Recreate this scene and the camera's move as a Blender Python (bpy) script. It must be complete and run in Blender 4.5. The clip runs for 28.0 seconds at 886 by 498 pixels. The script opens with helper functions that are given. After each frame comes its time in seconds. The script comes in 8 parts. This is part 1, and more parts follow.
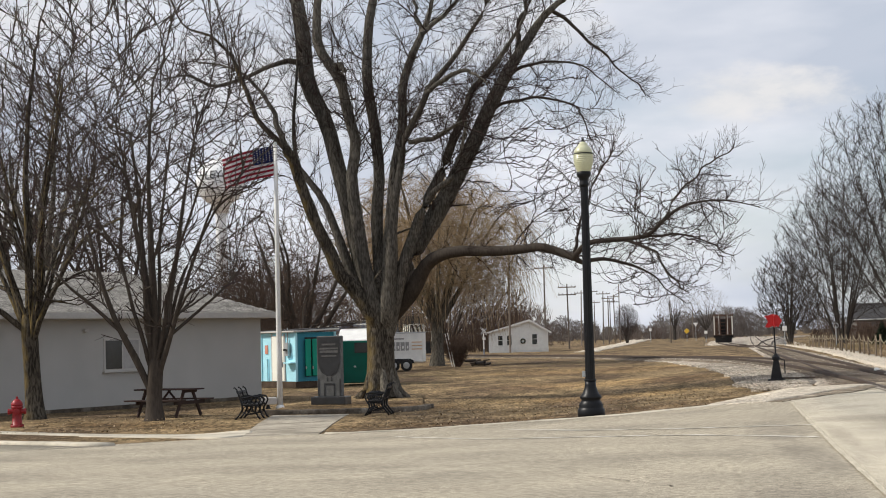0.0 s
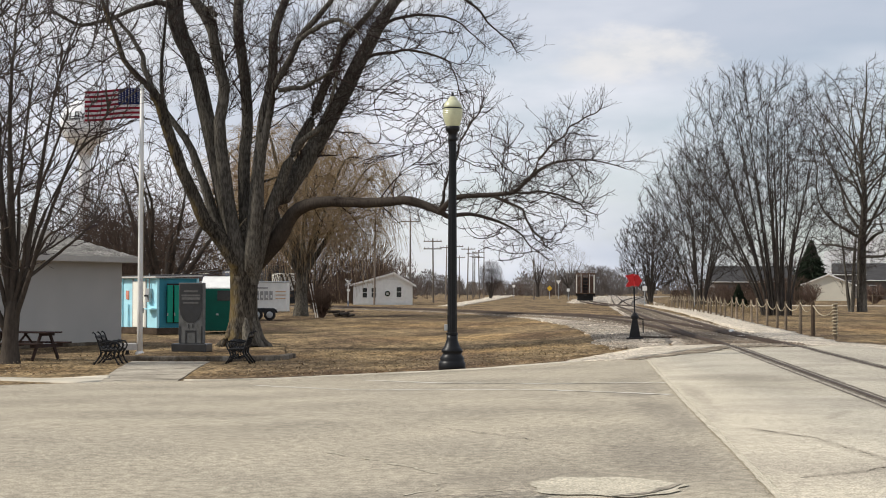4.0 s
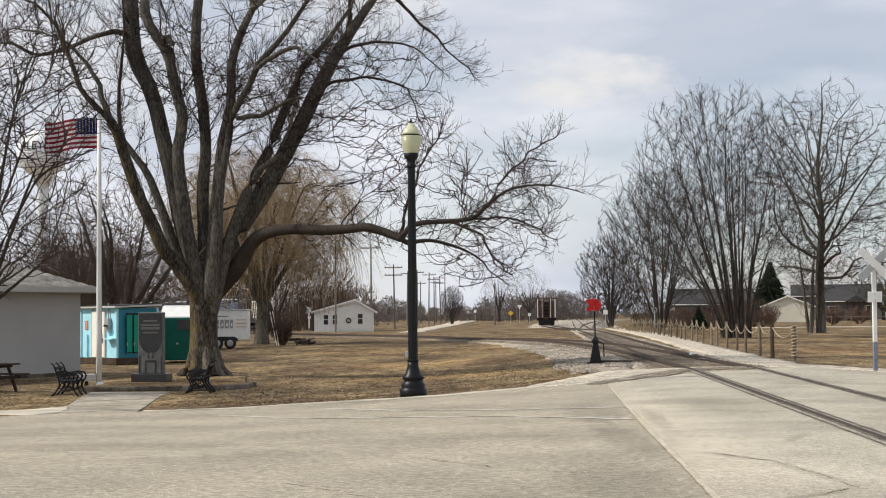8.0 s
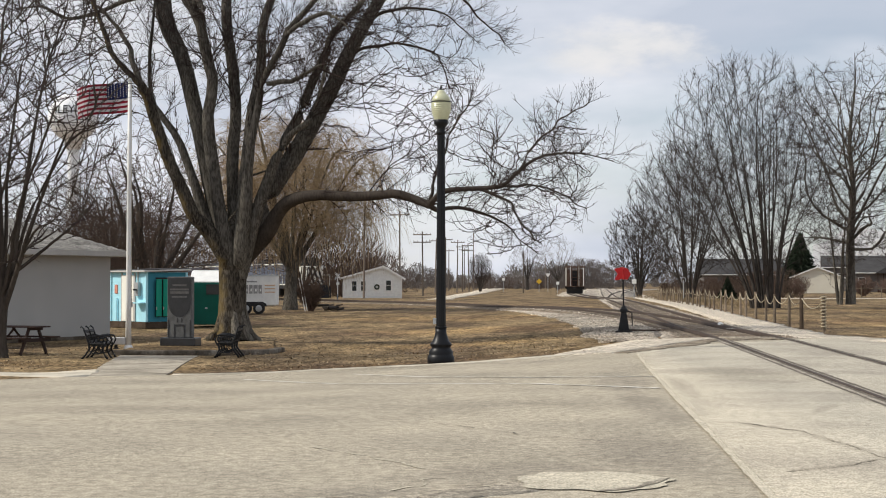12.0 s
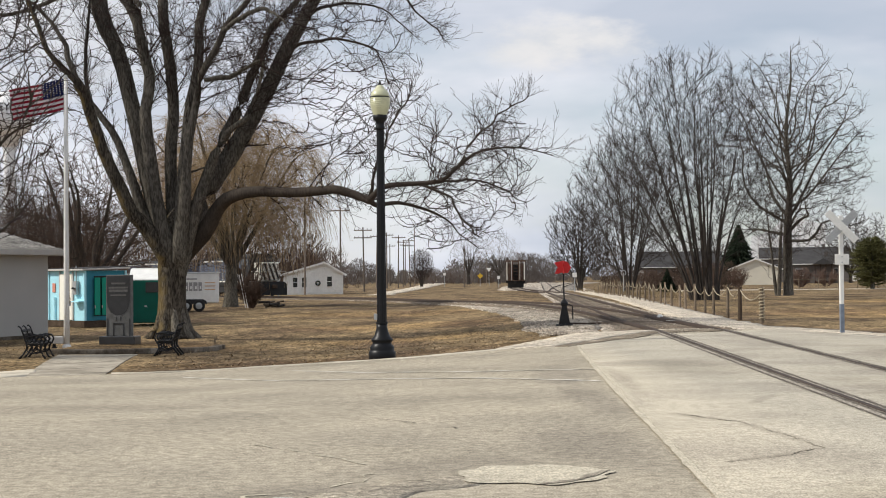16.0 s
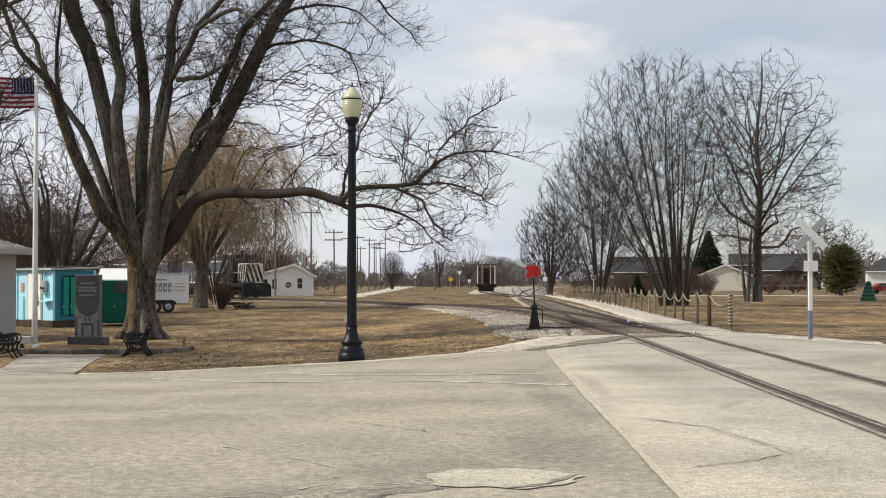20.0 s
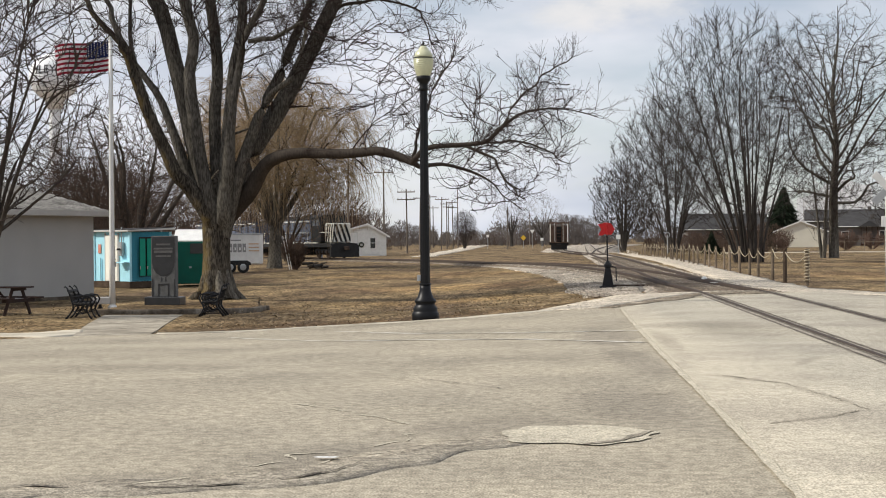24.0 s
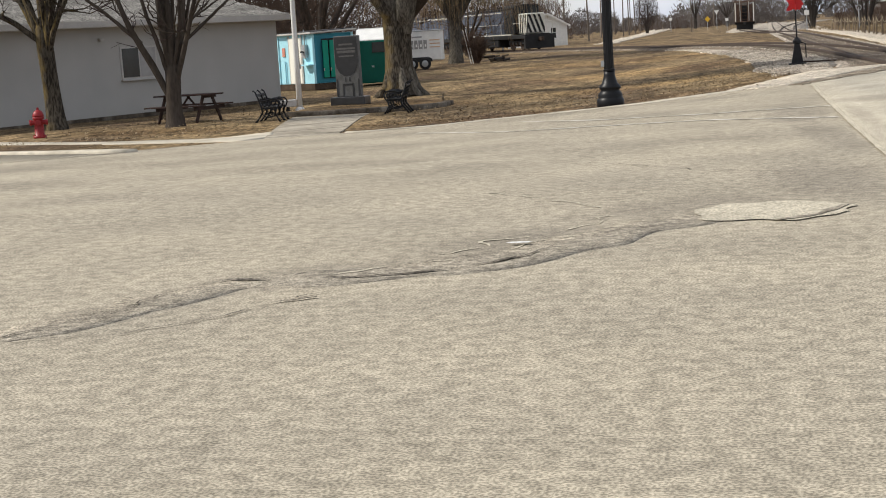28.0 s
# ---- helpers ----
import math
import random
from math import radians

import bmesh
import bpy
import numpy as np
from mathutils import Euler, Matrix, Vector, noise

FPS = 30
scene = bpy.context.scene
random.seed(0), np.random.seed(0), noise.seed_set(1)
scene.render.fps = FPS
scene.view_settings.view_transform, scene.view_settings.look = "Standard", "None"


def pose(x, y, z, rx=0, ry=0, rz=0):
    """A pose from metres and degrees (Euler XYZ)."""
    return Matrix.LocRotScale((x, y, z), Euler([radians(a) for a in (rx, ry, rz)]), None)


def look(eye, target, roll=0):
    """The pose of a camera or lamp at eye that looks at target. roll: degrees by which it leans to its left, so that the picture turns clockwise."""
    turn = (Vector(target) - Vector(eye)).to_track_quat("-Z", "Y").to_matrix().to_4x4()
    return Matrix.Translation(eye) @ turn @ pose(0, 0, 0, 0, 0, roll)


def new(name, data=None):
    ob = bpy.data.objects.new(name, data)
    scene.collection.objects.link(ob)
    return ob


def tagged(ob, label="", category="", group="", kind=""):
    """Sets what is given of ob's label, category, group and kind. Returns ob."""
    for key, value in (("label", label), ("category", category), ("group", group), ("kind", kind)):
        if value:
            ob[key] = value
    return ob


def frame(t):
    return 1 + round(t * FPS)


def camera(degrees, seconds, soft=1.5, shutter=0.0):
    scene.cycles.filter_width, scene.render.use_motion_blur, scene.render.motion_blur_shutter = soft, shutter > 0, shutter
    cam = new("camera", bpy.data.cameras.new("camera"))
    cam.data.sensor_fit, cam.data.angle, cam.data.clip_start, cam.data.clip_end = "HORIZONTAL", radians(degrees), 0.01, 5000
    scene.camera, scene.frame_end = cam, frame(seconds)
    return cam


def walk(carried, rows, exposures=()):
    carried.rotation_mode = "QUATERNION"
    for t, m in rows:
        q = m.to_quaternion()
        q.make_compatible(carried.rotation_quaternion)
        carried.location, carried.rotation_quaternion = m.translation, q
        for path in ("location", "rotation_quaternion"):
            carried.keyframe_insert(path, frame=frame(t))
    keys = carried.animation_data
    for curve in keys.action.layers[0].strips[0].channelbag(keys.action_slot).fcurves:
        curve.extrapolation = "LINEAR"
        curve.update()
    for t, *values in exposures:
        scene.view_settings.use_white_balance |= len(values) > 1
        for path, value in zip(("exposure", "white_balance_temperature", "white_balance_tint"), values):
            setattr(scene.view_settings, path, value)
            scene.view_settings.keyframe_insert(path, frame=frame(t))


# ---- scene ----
cam = camera(32.0, 28.0, soft=1.0)
ROWS = [
    (0.0, -0.053, -0.026, 1.303, 93.30, 1.48, 9.94),
    (0.5, -0.038, -0.041, 1.308, 93.40, 1.95, 10.65),
    (1.0, -0.047, -0.051, 1.316, 93.70, 1.92, 10.87),
    (1.5, -0.051, -0.061, 1.310, 94.01, 1.63, 10.45),
    (2.0, -0.058, -0.052, 1.313, 94.22, 1.55, 9.56),
    (2.5, -0.055, -0.048, 1.324, 94.17, 1.17, 8.91),
    (3.0, -0.035, -0.042, 1.303, 93.64, 0.97, 7.20),
    (3.5, -0.029, -0.019, 1.308, 92.53, 0.52, 5.56),
    (4.0, -0.034, -0.037, 1.291, 91.48, -0.15, 4.93),
    (4.5, -0.030, -0.041, 1.305, 91.55, -0.41, 4.40),
    (6.5, -0.022, -0.033, 1.312, 92.17, 0.15, 3.99),
    (7.0, -0.028, -0.023, 1.302, 92.16, 0.14, 3.87),
    (7.5, -0.022, -0.025, 1.303, 92.26, 0.33, 3.45),
    (8.0, -0.013, -0.039, 1.309, 92.43, 0.53, 3.50),
    (8.5, -0.019, -0.029, 1.302, 92.17, 0.53, 3.91),
    (9.0, -0.010, -0.015, 1.306, 91.55, 0.41, 4.36),
    (9.5, -0.013, -0.018, 1.303, 91.12, 0.19, 4.42),
    (10.0, -0.016, -0.028, 1.305, 90.98, -0.14, 4.54),
    (10.5, -0.018, -0.002, 1.298, 91.15, -0.18, 4.80),
    (11.0, -0.017, 0.003, 1.299, 91.18, -0.15, 4.67),
    (11.5, -0.017, -0.014, 1.301, 91.21, -0.15, 4.62),
    (13.5, -0.013, -0.019, 1.302, 91.27, 0.45, 4.19),
    (14.0, -0.011, 0.000, 1.299, 91.31, 0.44, 4.06),
    (14.5, -0.010, -0.009, 1.300, 91.10, 0.45, 3.72),
    (15.0, -0.005, -0.001, 1.299, 90.70, 0.55, 3.27),
    (15.5, -0.003, -0.002, 1.296, 90.74, 0.48, 2.71),
    (16.0, -0.003, -0.007, 1.300, 91.04, 0.54, 2.37),
    (16.5, -0.005, -0.022, 1.303, 91.06, 0.53, 2.28),
    (17.0, -0.008, -0.032, 1.303, 91.04, 0.50, 2.19),
    (17.5, -0.002, -0.034, 1.304, 91.00, 0.51, 1.97),
    (18.0, 0.002, -0.016, 1.302, 91.20, 0.43, 1.65),
    (18.5, 0.002, -0.024, 1.303, 91.28, 0.40, 1.62),
    (19.0, 0.001, -0.033, 1.305, 91.17, 0.34, 1.67),
    (19.5, 0.001, -0.015, 1.301, 91.08, 0.15, 1.55),
    (20.0, 0.000, 0.000, 1.300, 91.15, 0.00, 1.28),
    (20.5, -0.002, -0.012, 1.300, 91.13, -0.08, 1.25),
    (22.5, -0.002, -0.008, 1.301, 91.00, 0.15, 2.27),
    (23.0, -0.000, -0.010, 1.296, 90.74, 0.28, 2.84),
    (23.5, -0.003, -0.002, 1.294, 90.38, 0.25, 3.12),
    (24.0, -0.007, 0.003, 1.289, 89.64, 0.45, 3.97),
    (24.5, -0.011, -0.009, 1.289, 89.61, 1.29, 6.03),
    (25.0, -0.016, -0.014, 1.282, 89.74, 2.80, 8.53),
    (25.5, -0.016, -0.021, 1.281, 89.23, 3.98, 10.08),
    (26.0, -0.019, -0.015, 1.275, 88.84, 4.13, 11.04),
    (26.5, -0.027, 0.000, 1.278, 88.88, 3.79, 11.03),
    (27.0, -0.026, 0.003, 1.276, 88.73, 3.34, 11.03),
    (27.5, -0.038, 0.009, 1.273, 86.79, 2.91, 11.67),
    (28.0, -0.027, 0.015, 1.246, 82.18, 3.57, 10.62),
]
walk(cam, [(t, pose(x, y, z, rx, ry, rz)) for t, x, y, z, rx, ry, rz in ROWS])

# ---- sky and sun ----
SUN_EL, SUN_AZ = 40.0, 261.0          # degrees up, degrees clockwise from +Y
world = bpy.data.worlds.new("spring_sky")
scene.world = world
world.use_nodes = True
wt = world.node_tree
wt.nodes.clear()


def wnode(kind, **values):
    n = wt.nodes.new(kind)
    for k, v in values.items():
        n.inputs[k].default_value = v
    return n


w_out = wt.nodes.new("ShaderNodeOutputWorld")
w_bg = wt.nodes.new("ShaderNodeBackground")
w_sky = wt.nodes.new("ShaderNodeTexSky")
w_sky.sky_type = "NISHITA"
w_sky.sun_disc = False
w_sky.sun_elevation, w_sky.sun_rotation = radians(SUN_EL), radians(SUN_AZ)
w_sky.air_density, w_sky.dust_density = 1.0, 0.2
w_tc = wt.nodes.new("ShaderNodeTexCoord")
w_map = wt.nodes.new("ShaderNodeMapping")
w_map.inputs["Scale"].default_value = (1.0, 1.0, 3.2)
w_map.inputs["Location"].default_value = (0.35, 0.1, 0.42)
w_noise = wnode("ShaderNodeTexNoise", Scale=2.3, Detail=6.0, Roughness=0.52, Distortion=0.25)
w_ramp = wt.nodes.new("ShaderNodeValToRGB")
w_ramp.color_ramp.elements[0].position, w_ramp.color_ramp.elements[1].position = 0.25, 0.53
w_noise2 = wnode("ShaderNodeTexNoise", Scale=4.0, Detail=5.0, Roughness=0.5)
w_ramp2 = wt.nodes.new("ShaderNodeValToRGB")
w_ramp2.color_ramp.elements[0].color = (5.9, 6.45, 7.5, 1)
w_ramp2.color_ramp.elements[1].color = (8.9, 9.05, 9.7, 1)
w_ramp2.color_ramp.elements[0].position, w_ramp2.color_ramp.elements[1].position = 0.4, 0.64
w_mix = wt.nodes.new("ShaderNodeMix")
w_mix.data_type = "RGBA"
w_bg.inputs["Strength"].default_value = 0.1
wt.links.new(w_tc.outputs["Generated"], w_map.inputs["Vector"])
wt.links.new(w_map.outputs["Vector"], w_noise.inputs["Vector"])
wt.links.new(w_map.outputs["Vector"], w_noise2.inputs["Vector"])
wt.links.new(w_noise.outputs["Fac"], w_ramp.inputs["Fac"])
wt.links.new(w_noise2.outputs["Fac"], w_ramp2.inputs["Fac"])
# the cloud closes to a pale haze towards the horizon
w_sep = wt.nodes.new("ShaderNodeSeparateXYZ")
w_low = wnode("ShaderNodeMapRange")
w_low.inputs["From Min"].default_value, w_low.inputs["From Max"].default_value = 0.03, 0.2
w_low.inputs["To Min"].default_value, w_low.inputs["To Max"].default_value = 0.5, 0.0
w_max = wt.nodes.new("ShaderNodeMath")
w_max.operation = "MAXIMUM"
wt.links.new(w_tc.outputs["Generated"], w_sep.inputs[0])
wt.links.new(w_sep.outputs["Z"], w_low.inputs["Value"])
wt.links.new(w_ramp.outputs["Color"], w_max.inputs[0])
wt.links.new(w_low.outputs["Result"], w_max.inputs[1])


def wmath(op, a, b=None):
    n = wt.nodes.new("ShaderNodeMath")
    n.operation = op
    for i, v in enumerate((a, b)):
        if v is None:
            continue
        if hasattr(v, "is_linked"):
            wt.links.new(v, n.inputs[i])
        else:
            n.inputs[i].default_value = v
    return n.outputs[0]


# a few bright cumulus heads among the grey cloud: (degrees right of +Y, degrees up, half width, half height, strength)
w_az = wmath("MULTIPLY", wmath("ARCTAN2", w_sep.outputs["X"], w_sep.outputs["Y"]), 57.2958)
w_el = wmath("MULTIPLY", wmath("ARCSINE", w_sep.outputs["Z"]), 57.2958)
w_fray = wnode("ShaderNodeTexNoise", Scale=26.0, Detail=6.0, Roughness=0.6)
w_squash = wt.nodes.new("ShaderNodeMapping")
w_squash.inputs["Scale"].default_value = (1.0, 1.0, 2.2)
wt.links.new(w_tc.outputs["Generated"], w_squash.inputs["Vector"])
wt.links.new(w_squash.outputs["Vector"], w_fray.inputs["Vector"])
w_puff = None
for az, el, wide, tall, power in ((2.2, 8.5, 3.2, 1.1, 0.95), (-7.0, 11.5, 3.5, 1.8, 0.5), (12.5, 6.0, 4.0, 1.0, 0.3), (-17.0, 9.0, 5.0, 2.5, 0.5), (24.0, 10.0, 6.0, 2.0, 0.6), (-30.0, 12.0, 7.0, 3.0, 0.6)):
    du, dv = wmath("DIVIDE", wmath("SUBTRACT", w_az, az), wide), wmath("DIVIDE", wmath("SUBTRACT", w_el, el), tall)
    d2 = wmath("ADD", wmath("MULTIPLY", du, du), wmath("MULTIPLY", dv, dv))
    edge = wnode("ShaderNodeMapRange")
    edge.interpolation_type = "SMOOTHSTEP"
    edge.inputs["From Min"].default_value, edge.inputs["From Max"].default_value = 1.4, -0.2
    edge.inputs["To Max"].default_value = power
    wt.links.new(wmath("ADD", d2, wmath("MULTIPLY", wmath("SUBTRACT", w_fray.outputs["Fac"], 0.5), 3.4)), edge.inputs["Value"])
    w_puff = edge.outputs["Result"] if w_puff is None else wmath("MAXIMUM", w_puff, edge.outputs["Result"])
w_white = wt.nodes.new("ShaderNodeMix")
w_white.data_type = "RGBA"
w_white.inputs[7].default_value = (8.9, 8.75, 8.75, 1)
wt.links.new(w_puff, w_white.inputs[0])
wt.links.new(w_ramp2.outputs["Color"], w_white.inputs[6])
wt.links.new(wmath("MAXIMUM", w_max.outputs[0], w_puff), w_mix.inputs[0])
wt.links.new(w_sky.outputs["Color"], w_mix.inputs[6])
wt.links.new(w_white.outputs[2], w_mix.inputs[7])
wt.links.new(w_mix.outputs[2], w_bg.inputs["Color"])
wt.links.new(w_bg.outputs["Background"], w_out.inputs["Surface"])

sun_data = bpy.data.lights.new("sun", "SUN")
sun_data.energy, sun_data.angle, sun_data.color = 4.0, radians(2.2), (1.0, 0.945, 0.85)
sun = new("sun", sun_data)
_a, _e = radians(SUN_AZ), radians(SUN_EL)
sun.matrix_world = look((0, 0, 60), Vector((0, 0, 60)) - Vector((math.sin(_a) * math.cos(_e), math.cos(_a) * math.cos(_e), math.sin(_e))))
scene.view_settings.exposure = -0.07


# ---- materials ----
def material(name, color, rough=0.8, metal=0.0, vary=0.25, scale=6.0, fine=60.0, bump=0.0, spread=None, alt=None, alt_scale=1.0, alt_range=(0.45, 0.6), randomise=0.0, spec=0.3, grain=None, mid=0.0):
    """A surface with variation at two scales, an optional second colour in patches, bump, and a per-piece shift."""
    m = bpy.data.materials.new(name)
    m.use_nodes = True
    nt = m.node_tree
    b = nt.nodes["Principled BSDF"]
    b.inputs["Roughness"].default_value, b.inputs["Metallic"].default_value = rough, metal
    b.inputs["Specular IOR Level"].default_value = min(spec, 0.05) if rough >= 0.88 else spec
    tc = nt.nodes.new("ShaderNodeTexCoord")
    src = tc.outputs["Object"]
    if spread:
        mp = nt.nodes.new("ShaderNodeMapping")
        mp.inputs["Scale"].default_value = spread
        nt.links.new(src, mp.inputs["Vector"])
        src = mp.outputs["Vector"]

    def noise_at(s, detail=4.0):
        n = nt.nodes.new("ShaderNodeTexNoise")
        n.inputs["Scale"].default_value, n.inputs["Detail"].default_value = s, detail
        nt.links.new(src, n.inputs["Vector"])
        return n.outputs["Fac"]

    def mix(kind, fac, a, c):
        n = nt.nodes.new("ShaderNodeMix")
        n.data_type, n.blend_type = "RGBA", kind
        for i, v in ((0, fac), (6, a), (7, c)):
            if hasattr(v, "is_linked"):
                nt.links.new(v, n.inputs[i])
            else:
                n.inputs[i].default_value = v
        return n.outputs[2]

    def ramp(fac, lo, hi, c0=(0, 0, 0, 1), c1=(1, 1, 1, 1)):
        n = nt.nodes.new("ShaderNodeValToRGB")
        n.color_ramp.elements[0].position, n.color_ramp.elements[1].position = lo, hi
        n.color_ramp.elements[0].color, n.color_ramp.elements[1].color = c0, c1
        nt.links.new(fac, n.inputs["Fac"])
        return n.outputs["Color"]

    col = (*color, 1)
    if alt:
        col = mix("MIX", ramp(noise_at(alt_scale, 5.0), *alt_range), col, (*alt, 1))
    lo, hi = 1 - vary, 1 + vary
    big = ramp(noise_at(scale), 0.3, 0.7, (lo, lo, lo, 1), (hi, hi, hi, 1))
    col = mix("MULTIPLY", 1.0, col, big)
    small = noise_at(fine, 3.0)
    g = vary * 0.8 if grain is None else grain
    lo, hi = 1 - g, 1 + g
    col = mix("MULTIPLY", 1.0, col, ramp(small, *((0.3, 0.7) if grain is None else (0.4, 0.6)), (lo, lo, lo, 1), (hi, hi, hi, 1)))
    if mid:
        lo, hi = 1 - mid, 1 + mid
        col = mix("MULTIPLY", 1.0, col, ramp(noise_at(fine * 0.16, 5.0), 0.35, 0.65, (lo, lo, lo, 1), (hi, hi, hi, 1)))
    if randomise:
        info = nt.nodes.new("ShaderNodeObjectInfo")
        lo, hi = 1 - randomise, 1 + randomise
        col = mix("MULTIPLY", 1.0, col, ramp(info.outputs["Random"], 0.0, 1.0, (lo, lo, lo, 1), (hi, hi, hi, 1)))
    nt.links.new(col, b.inputs["Base Color"])
    if bump:
        n = nt.nodes.new("ShaderNodeBump")
        n.inputs["Strength"].default_value, n.inputs["Distance"].default_value = bump, 0.02
        nt.links.new(small, n.inputs["Height"])
        nt.links.new(n.outputs["Normal"], b.inputs["Normal"])
    return m


def stain(m, colour, spots, fray=1.6, size=2.2, strength=0.85):
    """Frayed stains on a ground material: spots are (x, y, half length, half width, degrees)."""
    nt = m.node_tree
    b = nt.nodes["Principled BSDF"]
    col = b.inputs["Base Color"].links[0].from_socket
    tc = nt.nodes.new("ShaderNodeTexCoord")
    nz = nt.nodes.new("ShaderNodeTexNoise")
    nz.inputs["Scale"].default_value, nz.inputs["Detail"].default_value, nz.inputs["Roughness"].default_value = size, 8.0, 0.65
    nt.links.new(tc.outputs["Object"], nz.inputs["Vector"])
    mask = None

    def calc(op, a, c):
        n = nt.nodes.new("ShaderNodeMath")
        n.operation = op
        for i, v in enumerate((a, c)):
            if hasattr(v, "is_linked"):
                nt.links.new(v, n.inputs[i])
            else:
                n.inputs[i].default_value = v
        return n.outputs[0]

    for x, y, a, c, turn in spots:
        mp = nt.nodes.new("ShaderNodeMapping")
        mp.vector_type = "TEXTURE"
        mp.inputs["Location"].default_value = (x, y, 0)
        mp.inputs["Rotation"].default_value = (0, 0, radians(turn))
        mp.inputs["Scale"].default_value = (a, c, 1000)
        nt.links.new(tc.outputs["Object"], mp.inputs["Vector"])
        ln = nt.nodes.new("ShaderNodeVectorMath")
        ln.operation = "LENGTH"
        nt.links.new(mp.outputs["Vector"], ln.inputs[0])
        d = calc("ADD", ln.outputs["Value"], calc("MULTIPLY", calc("SUBTRACT", nz.outputs["Fac"], 0.5), fray))
        mr = nt.nodes.new("ShaderNodeMapRange")
        mr.interpolation_type = "SMOOTHSTEP"
        mr.inputs["From Min"].default_value, mr.inputs["From Max"].default_value = 1.1, 0.35
        mr.inputs["To Max"].default_value = strength
        nt.links.new(d, mr.inputs["Value"])
        mask = mr.outputs["Result"] if mask is None else calc("MAXIMUM", mask, mr.outputs["Result"])
    mx = nt.nodes.new("ShaderNodeMix")
    mx.data_type, mx.blend_type = "RGBA", "MULTIPLY"
    mx.inputs[7].default_value = (*colour, 1)
    nt.links.new(mask, mx.inputs[0])
    nt.links.new(col, mx.inputs[6])
    nt.links.new(mx.outputs[2], b.inputs["Base Color"])


M_GRASS = material("dormant_grass", (0.212, 0.152, 0.083), 0.95, vary=0.28, scale=0.5, fine=14.0, bump=0.7, alt=(0.115, 0.08, 0.05), alt_scale=0.3, alt_range=(0.42, 0.62), spread=(1.0, 0.4, 1), spec=0.05, grain=0.55, mid=0.38)
stain(M_GRASS, (0.62, 0.56, 0.5), [(-5.5, 31.5, 4.0, 0.9, 14), (-1.0, 33.5, 3.0, 0.8, 30), (-13.0, 33.0, 4.0, 1.6, -30), (-2.0, 39.0, 5.0, 1.0, 5), (0.5, 37.0, 1.5, 1.5, 60), (-9.0, 43.0, 3.0, 2.5, 0)], fray=1.8, size=0.9, strength=0.75)
stain(M_GRASS, (1.28, 1.2, 1.06), [(-4.0, 58.0, 6.0, 5.0, 0), (-3.0, 47.0, 4.0, 2.0, 10), (14.0, 60.0, 6.0, 9.0, 0), (-6.0, 80.0, 8.0, 9.0, 0), (22.0, 85.0, 9.0, 9.0, 0)], fray=1.8, size=0.5, strength=0.9)
M_ASPHALT = material("worn_asphalt", (0.4, 0.352, 0.27), 0.95, vary=0.09, scale=0.5, fine=78.0, bump=0.22, alt=(0.325, 0.288, 0.225), alt_scale=0.55, alt_range=(0.4, 0.7), spec=0.1, grain=0.34, mid=0.2)
stain(M_ASPHALT, (0.74, 0.74, 0.76), [(0.62, 12.0, 0.62, 1.9, 6), (-0.35, 10.45, 1.1, 0.75, 35), (-1.25, 9.0, 1.1, 0.7, 48), (-2.3, 8.0, 1.0, 0.42, 30), (-3.0, 7.1, 0.9, 0.3, 62), (-4.2, 5.6, 1.2, 0.3, 50), (0.9, 16.5, 0.35, 2.6, 4), (0.7, 21.0, 0.5, 3.0, 0)])
stain(M_ASPHALT, (0.86, 0.86, 0.87), [(-4.5, 13.0, 4.0, 0.5, 8), (-3.0, 16.5, 3.5, 0.6, -4), (-7.5, 19.0, 4.0, 0.8, 6), (-2.0, 24.5, 3.6, 0.9, -14), (-6.5, 10.0, 3.0, 0.35, 24), (2.0, 6.0, 2.0, 0.4, 30)], size=1.3, strength=0.6)
M_ASPHALT2 = material("crossing_pavement", (0.44, 0.4, 0.322), 0.95, vary=0.08, scale=0.7, fine=80.0, bump=0.3, alt=(0.36, 0.325, 0.265), alt_scale=0.5, spec=0.1, grain=0.32, mid=0.12)
stain(M_ASPHALT2, (0.72, 0.71, 0.71), [(1.75, 14.0, 0.5, 0.12, 120), (2.15, 12.6, 1.1, 0.1, 100), (1.85, 10.95, 0.55, 0.1, 40), (1.45, 19.5, 0.16, 3.0, 0), (2.6, 16.0, 0.8, 0.1, 70)], size=3.5, strength=0.75)
stain(M_ASPHALT2, (0.85, 0.84, 0.82), [(2.6, 22.0, 1.0, 3.0, 10), (4.2, 15.0, 0.5, 6.0, 0), (6.2, 24.0, 0.8, 5.0, -5), (2.2, 8.0, 0.6, 2.0, 0), (9.0, 27.0, 3.0, 1.0, -20)], size=1.6, strength=0.8)
M_PATCH = material("pale_asphalt_patch", (0.50, 0.45, 0.35), 0.95, vary=0.08, scale=2.0, fine=80.0, bump=0.25, spec=0.1, grain=0.35, mid=0.12)
M_ASPHALT_D = material("crumbled_dark_asphalt", (0.285, 0.252, 0.2), 0.95, vary=0.15, scale=2.5, fine=110.0, bump=0.4, alt=(0.36, 0.318, 0.25), alt_scale=3.0, alt_range=(0.42, 0.6), spec=0.1, grain=0.45, mid=0.3)
M_RAILBAND = material("rust_stained_pavement", (0.3, 0.267, 0.222), 0.95, vary=0.2, scale=1.5, fine=60.0, bump=0.3, alt=(0.36, 0.32, 0.26), alt_scale=1.2, alt_range=(0.5, 0.68), spread=(1, 0.25, 1), spec=0.1, grain=0.4, mid=0.2)
